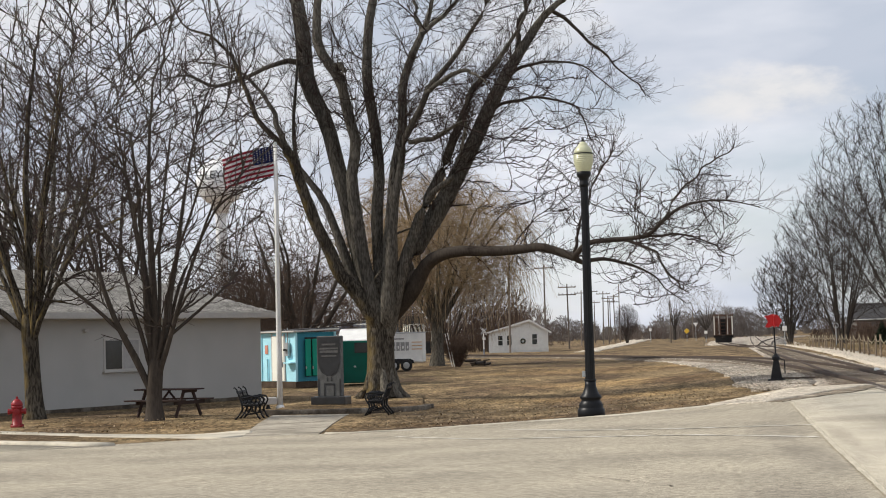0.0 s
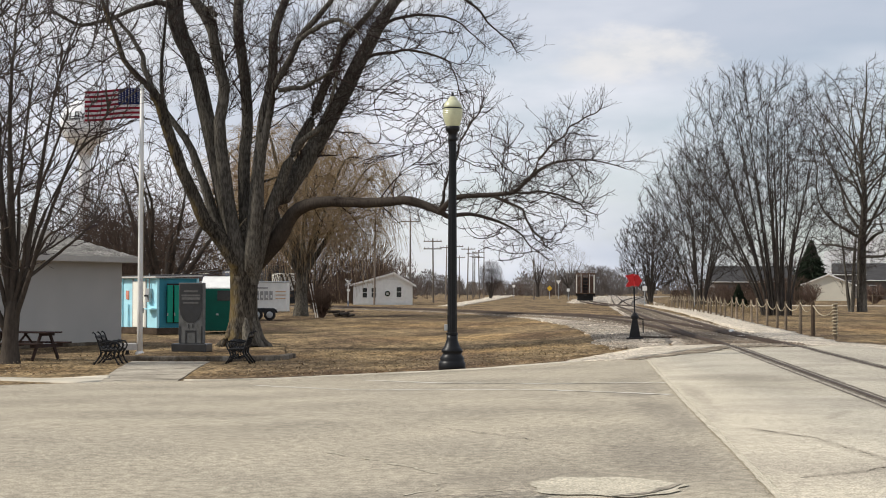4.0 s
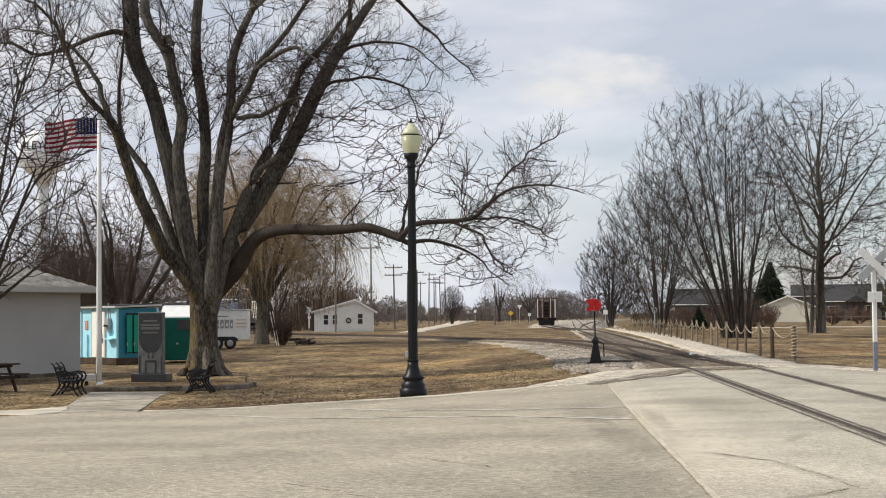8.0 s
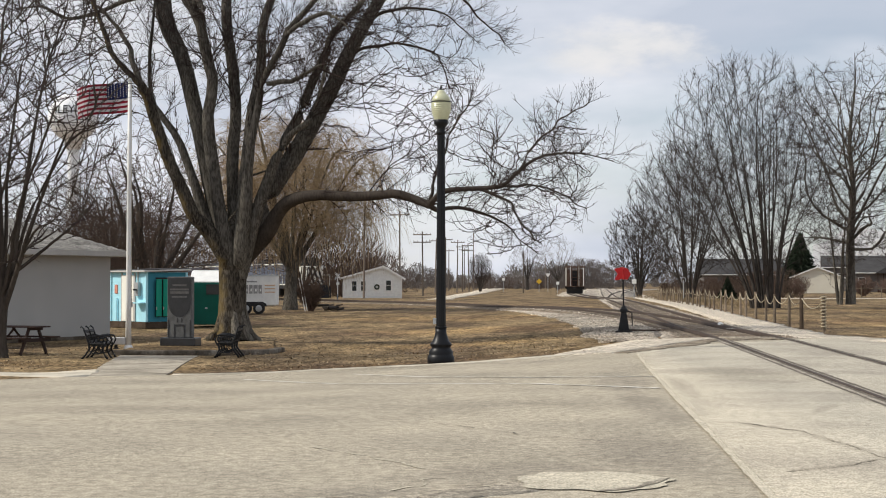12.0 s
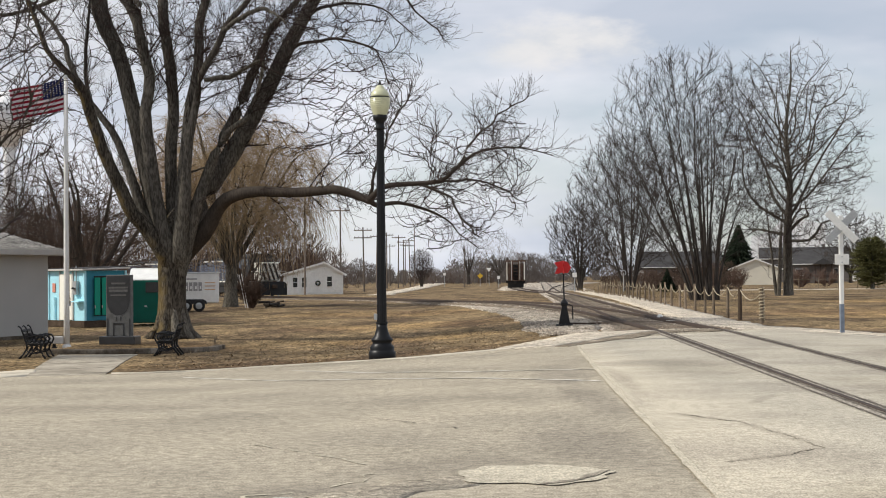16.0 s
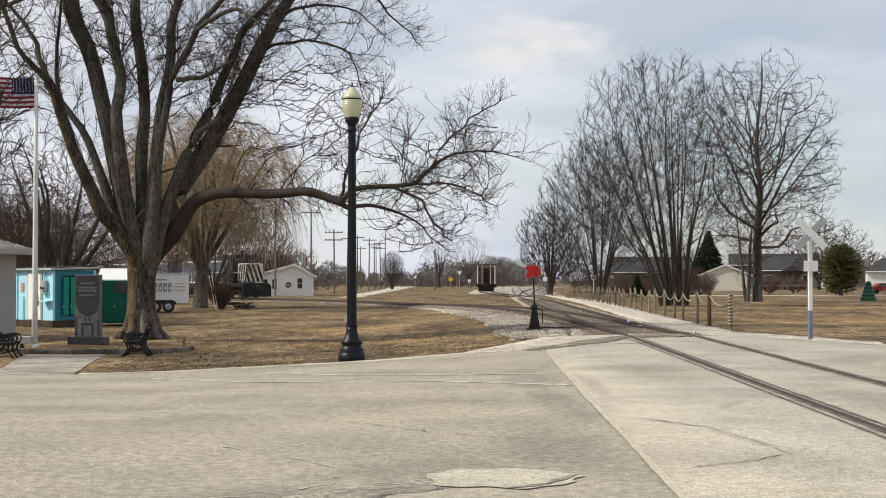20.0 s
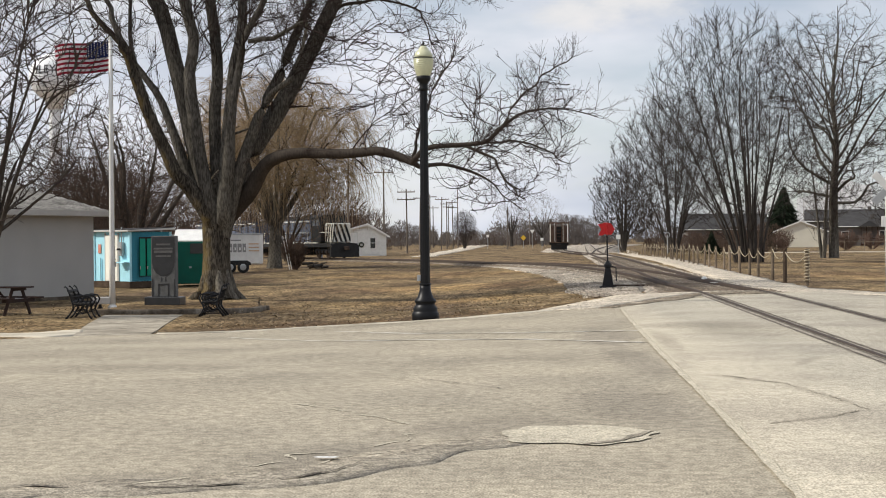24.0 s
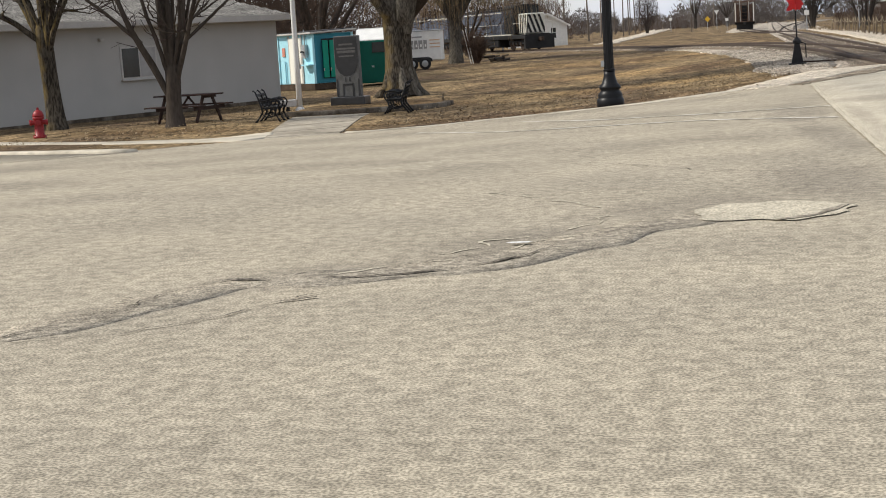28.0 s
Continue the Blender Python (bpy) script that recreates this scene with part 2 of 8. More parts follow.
M_CRACK = material("crack_dirt", (0.14, 0.122, 0.1), 1.0, vary=0.4, scale=3.0, fine=40.0, spec=0.05, grain=0.6)
M_CONCRETE = material("sun_bleached_concrete", (0.52, 0.47, 0.38), 0.9, vary=0.1, scale=1.5, fine=30.0, bump=0.3, alt=(0.4, 0.355, 0.28), alt_scale=1.0, alt_range=(0.5, 0.7), mid=0.12)
M_CONCRETE_D = material("dirty_concrete", (0.105, 0.086, 0.066), 0.95, vary=0.3, scale=2.0, fine=25.0, bump=0.4, alt=(0.24, 0.21, 0.17), alt_scale=1.2, alt_range=(0.52, 0.7), mid=0.2)
M_BALLAST = material("ballast_stone", (0.385, 0.34, 0.28), 0.95, vary=0.3, scale=1.2, fine=14.0, bump=1.0, alt=(0.27, 0.225, 0.175), alt_scale=0.5, alt_range=(0.48, 0.66), grain=0.5, mid=0.3)
M_BALLAST_D = material("oily_ballast", (0.4, 0.355, 0.295), 0.95, vary=0.35, scale=1.2, fine=14.0, bump=1.0, alt=(0.24, 0.195, 0.15), alt_scale=0.6, alt_range=(0.48, 0.68), grain=0.5, mid=0.3)
stain(M_BALLAST_D, (0.4, 0.335, 0.285), [(4.23, 38.5, 2.4, 6.5, 0), (3.6, 47.0, 1.5, 3.5, 0), (2.7, 50.0, 0.5, 6.0, 6)], fray=1.1, size=1.5, strength=0.9)
stain(M_BALLAST_D, (0.55, 0.48, 0.42), [(3.45, 70.0, 0.2, 45.0, 0), (5.02, 70.0, 0.2, 45.0, 0)], fray=0.9, size=2.0, strength=0.7)
M_BALLAST_B = material("rusty_brown_ballast", (0.17, 0.135, 0.1), 0.95, vary=0.3, scale=1.2, fine=14.0, bump=1.0, alt=(0.27, 0.228, 0.175), alt_scale=0.9, alt_range=(0.5, 0.7), grain=0.5, mid=0.3)
M_SOIL = material("dirt_and_grit", (0.2, 0.165, 0.122), 0.95, vary=0.3, scale=2.0, fine=30.0, bump=0.8, alt=(0.3, 0.255, 0.195), alt_scale=2.5, alt_range=(0.48, 0.64), grain=0.5, mid=0.3)
M_GRAVEL = material("crushed_limestone", (0.49, 0.43, 0.345), 0.95, vary=0.15, scale=0.6, fine=16.0, bump=0.6, grain=0.4, mid=0.2)
M_RAIL = material("rusty_rail_steel", (0.05, 0.034, 0.025), 0.85, 0.0, vary=0.3, scale=3.0, fine=30.0)
M_RAILTOP = material("polished_rail_head", (0.06, 0.045, 0.035), 0.8, 0.0, vary=0.15, scale=2.0, fine=20.0)
M_TIE = material("weathered_tie", (0.16, 0.13, 0.1), 0.9, vary=0.4, scale=4.0, fine=30.0, randomise=0.3)
M_WHITE_LINE = material("worn_white_paint", (0.68, 0.64, 0.56), 0.9, vary=0.15, scale=3.0, fine=25.0, alt=(0.4, 0.36, 0.29), alt_scale=3.0, alt_range=(0.44, 0.58))
M_BARK = material("furrowed_bark", (0.098, 0.088, 0.074), 0.95, vary=0.22, scale=1.2, fine=22.0, bump=0.8, alt=(0.12, 0.108, 0.088), alt_scale=0.9, spread=(1, 1, 0.25), spec=0.08, grain=0.35, mid=0.16)
M_LICHEN = material("lichen_bark", (0.07, 0.06, 0.047), 0.95, vary=0.22, scale=1.5, fine=26.0, bump=1.0, spread=(1, 1, 0.22), spec=0.08, grain=0.5, mid=0.3)


def lichen_side(m, colour, toward):
    """Ochre lichen on the weather side of the bark, in patches."""
    nt = m.node_tree
    b = nt.nodes["Principled BSDF"]
    col = b.inputs["Base Color"].links[0].from_socket
    geo, tc = nt.nodes.new("ShaderNodeNewGeometry"), nt.nodes.new("ShaderNodeTexCoord")
    dot = nt.nodes.new("ShaderNodeVectorMath")
    dot.operation = "DOT_PRODUCT"
    dot.inputs[1].default_value = toward
    nt.links.new(geo.outputs["Normal"], dot.inputs[0])
    nz = nt.nodes.new("ShaderNodeTexNoise")
    nz.inputs["Scale"].default_value, nz.inputs["Detail"].default_value = 2.2, 8.0
    nt.links.new(tc.outputs["Object"], nz.inputs["Vector"])
    add = nt.nodes.new("ShaderNodeMath")
    add.operation = "MULTIPLY_ADD"
    add.inputs[1].default_value = 2.2
    nt.links.new(nz.outputs["Fac"], add.inputs[0])
    nt.links.new(dot.outputs["Value"], add.inputs[2])
    mr = nt.nodes.new("ShaderNodeMapRange")
    mr.inputs["From Min"].default_value, mr.inputs["From Max"].default_value, mr.inputs["To Max"].default_value = 1.75, 2.4, 0.6
    nt.links.new(add.outputs[0], mr.inputs["Value"])
    mx = nt.nodes.new("ShaderNodeMix")
    mx.data_type = "RGBA"
    mx.inputs[7].default_value = (*colour, 1)
    nt.links.new(mr.outputs["Result"], mx.inputs[0])
    nt.links.new(col, mx.inputs[6])
    nt.links.new(mx.outputs[2], b.inputs["Base Color"])


lichen_side(M_LICHEN, (0.2, 0.14, 0.045), (-0.75, -0.66, 0.0))
M_BARK_D = material("dark_smooth_bark", (0.068, 0.056, 0.046), 0.95, vary=0.25, scale=1.5, fine=20.0, bump=0.6, spread=(1, 1, 0.3))
M_TWIG = material("budding_twigs", (0.052, 0.039, 0.034), 0.95, vary=0.25, scale=1.0, fine=5.0, spec=0.05)
M_TWIG_L = material("grey_twigs", (0.06, 0.05, 0.043), 0.95, vary=0.25, scale=1.0, fine=5.0, spec=0.05)
M_TWIG_M = material("brownish_grey_twigs", (0.048, 0.04, 0.035), 0.95, vary=0.25, scale=1.0, fine=5.0, spec=0.05)
M_BARK_GREY = material("grey_bark", (0.066, 0.057, 0.05), 0.95, vary=0.3, scale=1.0, fine=8.0, bump=0.8, spread=(1, 1, 0.25), spec=0.08)
# aerial haze is put into this colour: far twigs lightened towards grey
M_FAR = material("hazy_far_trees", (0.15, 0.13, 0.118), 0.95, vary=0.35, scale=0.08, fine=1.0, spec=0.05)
M_TWIG_D = material("purplish_dark_twigs", (0.06, 0.045, 0.042), 0.95, vary=0.25, scale=1.0, fine=5.0, spec=0.05)
M_WILLOW = material("willow_shoots", (0.33, 0.24, 0.14), 0.9, vary=0.25, scale=1.0, fine=5.0, spec=0.05)
M_WILLOW_D = material("willow_branches", (0.16, 0.11, 0.06), 0.95, vary=0.25, scale=1.0, fine=5.0, spec=0.05)
M_BRUSH = material("winter_brush", (0.1, 0.07, 0.054), 0.95, vary=0.35, scale=0.3, fine=4.0, spec=0.05)
M_CONIFER = material("conifer_needles", (0.02, 0.027, 0.017), 0.9, vary=0.4, scale=1.5, fine=9.0, spec=0.1)
M_DGREEN = material("dark_green_plastic", (0.012, 0.075, 0.035), 0.45, vary=0.1, scale=4, fine=20)
M_STRAW = material("dry_straw", (0.24, 0.18, 0.105), 0.95, vary=0.3, scale=1.0, fine=8.0, spec=0.05)
M_REDBRUSH = material("reddish_shrub_twigs", (0.17, 0.115, 0.09), 0.95, vary=0.25, scale=1.0, fine=5.0, spec=0.05)
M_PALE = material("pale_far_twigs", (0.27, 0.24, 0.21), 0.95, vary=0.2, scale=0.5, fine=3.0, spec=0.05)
M_NOTICE = material("pale_red_notice", (0.62, 0.25, 0.18), 0.7, vary=0.1, scale=4, fine=20)
M_EVERGREEN = material("olive_evergreen", (0.085, 0.083, 0.035), 0.9, vary=0.45, scale=1.5, fine=9.0, spec=0.1)
M_BLACK = material("glossy_black_paint", (0.007, 0.007, 0.008), 0.42, vary=0.2, scale=5.0, fine=40.0, spec=0.25)
M_IRON = material("black_cast_iron", (0.013, 0.013, 0.014), 0.5, 0.2, vary=0.3, scale=8.0, fine=60.0, spec=0.4)
M_SLAT = material("worn_dark_bench_slat", (0.06, 0.057, 0.052), 0.6, vary=0.2, scale=6.0, fine=40.0)
M_GLOBE = material("ribbed_acrylic_globe", (0.54, 0.54, 0.36), 0.28, vary=0.06, scale=6.0, fine=30.0, spec=0.5)
M_WHITE = material("white_paint", (0.78, 0.77, 0.73), 0.5, vary=0.06, scale=3.0, fine=25.0)
M_WALL = material("grey_painted_block", (0.46, 0.447, 0.42), 0.9, vary=0.05, scale=0.8, fine=30.0, bump=0.15)
M_SHINGLE = material("grey_asphalt_shingles", (0.235, 0.222, 0.2), 0.95, vary=0.15, scale=1.5, fine=18.0, bump=0.6, randomise=0.15, grain=0.4, mid=0.2)
M_TRIM = material("pale_fascia", (0.52, 0.50, 0.47), 0.7, vary=0.06, scale=3.0, fine=20.0)
M_GLASS = material("dark_window_glass", (0.035, 0.037, 0.036), 0.12, vary=0.1, scale=2.0, fine=10.0, spec=0.6)
# shed siding twice: darkened for the shaded wall, brightened for the sunlit one
M_TEAL_SHADE = material("shaded_teal_siding", (0.035, 0.22, 0.3), 0.7, vary=0.07, scale=2.0, fine=25.0)
M_TEAL = material("sunlit_blue_siding", (0.42, 0.76, 0.86), 0.7, vary=0.07, scale=2.0, fine=25.0)
M_GREEN = material("green_panel", (0.0, 0.27, 0.185), 0.5, vary=0.07, scale=2.0, fine=25.0)
M_GREEN_D = material("dark_green_panel", (0.0, 0.105, 0.072), 0.5, vary=0.1, scale=2.0, fine=25.0)
M_WALKSLAB = material("stained_walk_concrete", (0.37, 0.33, 0.265), 0.95, vary=0.15, scale=1.2, fine=30.0, bump=0.3, alt=(0.24, 0.21, 0.165), alt_scale=0.9, alt_range=(0.48, 0.7), mid=0.15)
M_CREAM = material("cream_door_paint", (0.88, 0.86, 0.76), 0.6, vary=0.04, scale=2.0, fine=20.0)
M_GRANITE = material("dark_polished_granite", (0.035, 0.035, 0.036), 0.3, vary=0.2, scale=5.0, fine=90.0, spec=0.5)
M_GRANITE_L = material("grey_granite_face", (0.125, 0.125, 0.12), 0.6, vary=0.25, scale=6.0, fine=90.0)
M_ETCH = material("etched_lettering", (0.13, 0.125, 0.12), 0.7, vary=0.15, scale=10.0, fine=50.0)
M_WOODRED = material("reddish_brown_timber", (0.042, 0.022, 0.016), 0.75, vary=0.3, scale=4.0, fine=40.0, randomise=0.15)
M_TIMBER = material("weathered_timber", (0.19, 0.15, 0.11), 0.9, vary=0.3, scale=3.0, fine=30.0, randomise=0.25)
M_TIMBER_D = material("dark_landscape_timber", (0.085, 0.062, 0.045), 0.9, vary=0.3, scale=3.0, fine=30.0, randomise=0.2)
M_POLE = material("utility_pole_wood", (0.2, 0.165, 0.135), 0.9, vary=0.25, scale=1.0, fine=20.0, spread=(1, 1, 0.2), randomise=0.4)
M_ROPE = material("pale_rope", (0.44, 0.38, 0.27), 0.95, vary=0.2, scale=10.0, fine=60.0)
M_RED = material("red_enamel", (0.27, 0.014, 0.018), 0.45, vary=0.2, scale=4.0, fine=30.0, spec=0.4)
M_TARGET = material("bright_red_target", (0.62, 0.03, 0.03), 0.5, vary=0.06, scale=4.0, fine=30.0)
M_GALV = material("galvanised_steel", (0.42, 0.43, 0.43), 0.45, 0.6, vary=0.1, scale=4.0, fine=30.0)
M_POSTBLUE = material("blue_grey_post_foot", (0.2, 0.235, 0.29), 0.6, 0.3, vary=0.15, scale=5.0, fine=30.0)
M_LOCO = material("faded_blue_loco_paint", (0.085, 0.098, 0.13), 0.6, vary=0.25, scale=1.2, fine=12.0)
M_STRIPE_W = material("cream_stripe_paint", (0.68, 0.66, 0.58), 0.55, vary=0.08, scale=2.0, fine=12.0)
# black paint; also the painted shade of the shed opening and car gap
M_SOOT = material("black_paint_and_shade", (0.018, 0.018, 0.018), 0.6, vary=0.25, scale=2.0, fine=14.0)
M_RUST = material("rusty_hopper_steel", (0.12, 0.075, 0.055), 0.85, 0.1, vary=0.4, scale=1.5, fine=9.0)
M_TYRE = material("tyre_rubber", (0.02, 0.02, 0.02), 0.85, vary=0.2, scale=5.0, fine=30.0)
M_ORANGE = material("orange_stripe_paint", (0.6, 0.4, 0.25), 0.6, vary=0.08, scale=3.0, fine=20.0)
M_LETTER = material("grey_lettering_paint", (0.30, 0.29, 0.28), 0.7, vary=0.08, scale=3.0, fine=20.0)
M_NAVY = material("navy_flag_cloth", (0.012, 0.017, 0.06), 0.9, vary=0.1, scale=5.0, fine=60.0)
M_FLAGRED = material("red_flag_cloth", (0.22, 0.016, 0.03), 0.9, vary=0.1, scale=5.0, fine=60.0)
M_FLAGWHITE = material("white_flag_cloth", (0.56, 0.53, 0.54), 0.9, vary=0.06, scale=5.0, fine=60.0)
M_TOWER = material("water_tower_paint", (0.83, 0.83, 0.83), 0.5, vary=0.05, scale=0.4, fine=5.0)
M_YELLOW = material("yellow_sign_paint", (0.72, 0.45, 0.04), 0.6, vary=0.08, scale=5.0, fine=30.0)
M_SIDING = material("cream_siding", (0.62, 0.58, 0.48), 0.8, vary=0.06, scale=0.6, fine=8.0)
M_BROWN = material("brown_siding", (0.13, 0.115, 0.105), 0.8, vary=0.1, scale=0.6, fine=8.0)
M_ROOF_D = material("dark_roofing", (0.062, 0.06, 0.06), 0.9, vary=0.15, scale=0.8, fine=8.0)
M_LITTER = material("pale_dry_litter", (0.33, 0.26, 0.17), 0.95, vary=0.3, scale=3.0, fine=20.0)
M_LEAF = material("fallen_leaf_litter", (0.2, 0.135, 0.075), 0.95, vary=0.3, scale=3.0, fine=20.0, alt=(0.1, 0.07, 0.045), alt_scale=1.5)


# ---- mesh helpers ----
def smooth(a, b, v):
    t = np.clip((v - a) / (b - a), 0, 1)
    return t * t * (3 - 2 * t)


def lift(x, y):
    """Height of the ground."""
    left, right = smooth(4, -6, x), smooth(6, 8.5, x)
    z = -0.45 * left * smooth(10, 33, y) - 0.12 * left * smooth(33, 45, y) - 0.2 * right * smooth(24, 38, y) - 0.17 * smooth(36, 40, y) * (1 - left) * (1 - right)
    z = z - 0.15 * np.exp(-((x + 3.8) / 4.2) ** 2 - ((y - 43.5) / 5.0) ** 2)
    return z + (-0.55 - z) * smooth(90, 200, y)


def raw_mesh(name, verts, faces, mat):
    me = bpy.data.meshes.new(name)
    verts, faces = np.asarray(verts, dtype=np.float32), np.asarray(faces, dtype=np.int32)
    k = faces.shape[1]
    me.vertices.add(len(verts))
    me.vertices.foreach_set("co", verts.ravel())
    me.loops.add(faces.size)
    me.loops.foreach_set("vertex_index", faces.ravel())
    me.polygons.add(len(faces))
    me.polygons.foreach_set("loop_start", np.arange(0, faces.size, k, dtype=np.int32))
    me.polygons.foreach_set("loop_total", np.full(len(faces), k, dtype=np.int32))
    me.update(calc_edges=True)
    me.validate()
    me.materials.append(mat)
    return me


def smooth_shade(me):
    me.polygons.foreach_set("use_smooth", [True] * len(me.polygons))
    me.update()
    return me


def thing(name, at=(0, 0, 0), turn=0.0, label="", category="", group="", kind=""):
    ob = new(name)
    ob.matrix_world = pose(at[0], at[1], at[2], 0, 0, turn)
    return tagged(ob, label, category, group, kind)


def part(name, bm, mat, parent=None, label="", soft=False):
    """A bmesh, or mesh data, as one mesh object under a thing or a part."""
    if isinstance(bm, bpy.types.Mesh):
        me = bm
    else:
        me = bpy.data.meshes.new(name)
        bm.to_mesh(me)
        bm.free()
        me.materials.append(mat)
    if soft:
        smooth_shade(me)
    ob = new(name, me)
    if parent:
        ob.parent = parent
    return tagged(ob, label)


def box(sx, sy, sz, at=(0, 0, 0), bevel=0.0, turn=None, bm=None):
    """A box of that size whose base's middle is at `at`."""
    bm = bm or bmesh.new()
    made = bmesh.ops.create_cube(bm, size=1.0)["verts"]
    m = Matrix.Translation(at) @ (turn.to_4x4() if turn else Matrix()) @ Matrix.Translation((0, 0, sz / 2)) @ Matrix.Diagonal((sx, sy, sz, 1))
    bmesh.ops.transform(bm, matrix=m, verts=made)
    if bevel:
        edges = list({e for v in made for e in v.link_edges})
        bmesh.ops.bevel(bm, geom=edges, offset=bevel, segments=1, affect="EDGES")
    return bm


def lathe(profile, n=20, bm=None, at=(0, 0, 0)):
    """A turned solid from (radius, height) pairs."""
    bm = bm or bmesh.new()
    rings = []
    for r, z in profile:
        rings.append([bm.verts.new((at[0] + r * math.cos(2 * math.pi * i / n), at[1] + r * math.sin(2 * math.pi * i / n), at[2] + z)) for i in range(n)])
    for a, b in zip(rings, rings[1:]):
        for i in range(n):
            bm.faces.new((a[i], a[(i + 1) % n], b[(i + 1) % n], b[i]))
    bm.faces.new(rings[0][::-1])
    bm.faces.new(rings[-1])
    return bm


def rod(points, radius, n=8, bm=None):
    """A tube along points; radius is one number or one a point."""
    bm = bm or bmesh.new()
    pts = [Vector(p) for p in points]
    rad = radius if hasattr(radius, "__len__") else [radius] * len(pts)
    rings = []
    for i, p in enumerate(pts):
        d = (pts[min(i + 1, len(pts) - 1)] - pts[max(i - 1, 0)]).normalized()
        u = d.cross(Vector((0, 0, 1)) if abs(d.z) < 0.9 else Vector((1, 0, 0))).normalized()
        v = d.cross(u)
        rings.append([bm.verts.new(p + rad[i] * (math.cos(2 * math.pi * k / n) * u + math.sin(2 * math.pi * k / n) * v)) for k in range(n)])
    for a, b in zip(rings, rings[1:]):
        for i in range(n):
            bm.faces.new((a[i], a[(i + 1) % n], b[(i + 1) % n], b[i]))
    bm.faces.new(rings[0][::-1])
    bm.faces.new(rings[-1])
    return bm


def prism(outline, depth, bm=None, axis="y", at=(0, 0, 0)):
    """An outline in (a, z), pushed through by depth along y or x, centred."""
    bm = bm or bmesh.new()
    place = (lambda a, d, z: (at[0] + a, at[1] + d, at[2] + z)) if axis == "y" else (lambda a, d, z: (at[0] + d, at[1] + a, at[2] + z))
    f = [bm.verts.new(place(a, -depth / 2, z)) for a, z in outline]
    b = [bm.verts.new(place(a, depth / 2, z)) for a, z in outline]
    bm.faces.new(f)
    bm.faces.new(b[::-1])
    for i in range(len(f)):
        j = (i + 1) % len(f)
        bm.faces.new((f[j], f[i], b[i], b[j]))
    bmesh.ops.recalc_face_normals(bm, faces=bm.faces[:])
    return bm


# ---- tree helpers ----
def tubes(P, R, sides):
    """Vertices and quads for N polylines (N, K, 3) with radii (N, K)."""
    N, K, _ = P.shape
    D = np.gradient(P, axis=1)
    D /= np.linalg.norm(D, axis=2, keepdims=True) + 1e-9
    ref = np.where(np.abs(D[..., 2:3]) < 0.9, np.array([0, 0, 1.0]), np.array([1.0, 0, 0]))
    U = np.cross(D, ref)
    U /= np.linalg.norm(U, axis=2, keepdims=True) + 1e-9
    V = np.cross(D, U)
    a = 2 * np.pi * np.arange(sides) / sides
    ring = np.cos(a)[:, None] * U[:, :, None, :] + np.sin(a)[:, None] * V[:, :, None, :]
    verts = (P[:, :, None, :] + R[:, :, None, None] * ring).reshape(-1, 3)
    i = np.arange(N * K * sides).reshape(N, K, sides)
    q = np.stack([i[:, :-1], np.roll(i[:, :-1], -1, 2), np.roll(i[:, 1:], -1, 2), i[:, 1:]], -1).reshape(-1, 4)
    return verts, q


def tube_mesh(name, groups, mat):
    vs, fs, base = [], [], 0
    for P, R, sides in groups:
        v, f = tubes(P, R, sides)
        vs.append(v)
        fs.append(f + base)
        base += len(v)
    return raw_mesh(name, np.concatenate(vs), np.concatenate(fs), mat)


def resample(points, K):
    """A smooth polyline of K points with radii through (x, y, z, r) control points."""
    c = np.array(points, dtype=float)
    if len(c) > 2:
        e = np.concatenate([[2 * c[0] - c[1]], c, [2 * c[-1] - c[-2]]])
    else:
        e = np.concatenate([[c[0]], c, [c[-1]]])
    t = np.linspace(0, len(c) - 1 - 1e-6, K)
    i = t.astype(int)
    u = (t - i)[:, None]
    p0, p1, p2, p3 = e[i], e[i + 1], e[i + 2], e[i + 3]
    q = 0.5 * (2 * p1 + (p2 - p0) * u + (2 * p0 - 5 * p1 + 4 * p2 - p3) * u ** 2 + (3 * p1 - p0 - 3 * p2 + p3) * u ** 3)
    q[:, 3] = np.clip(q[:, 3], 0.002, None)
    return q[None, :, :3], q[None, :, 3]


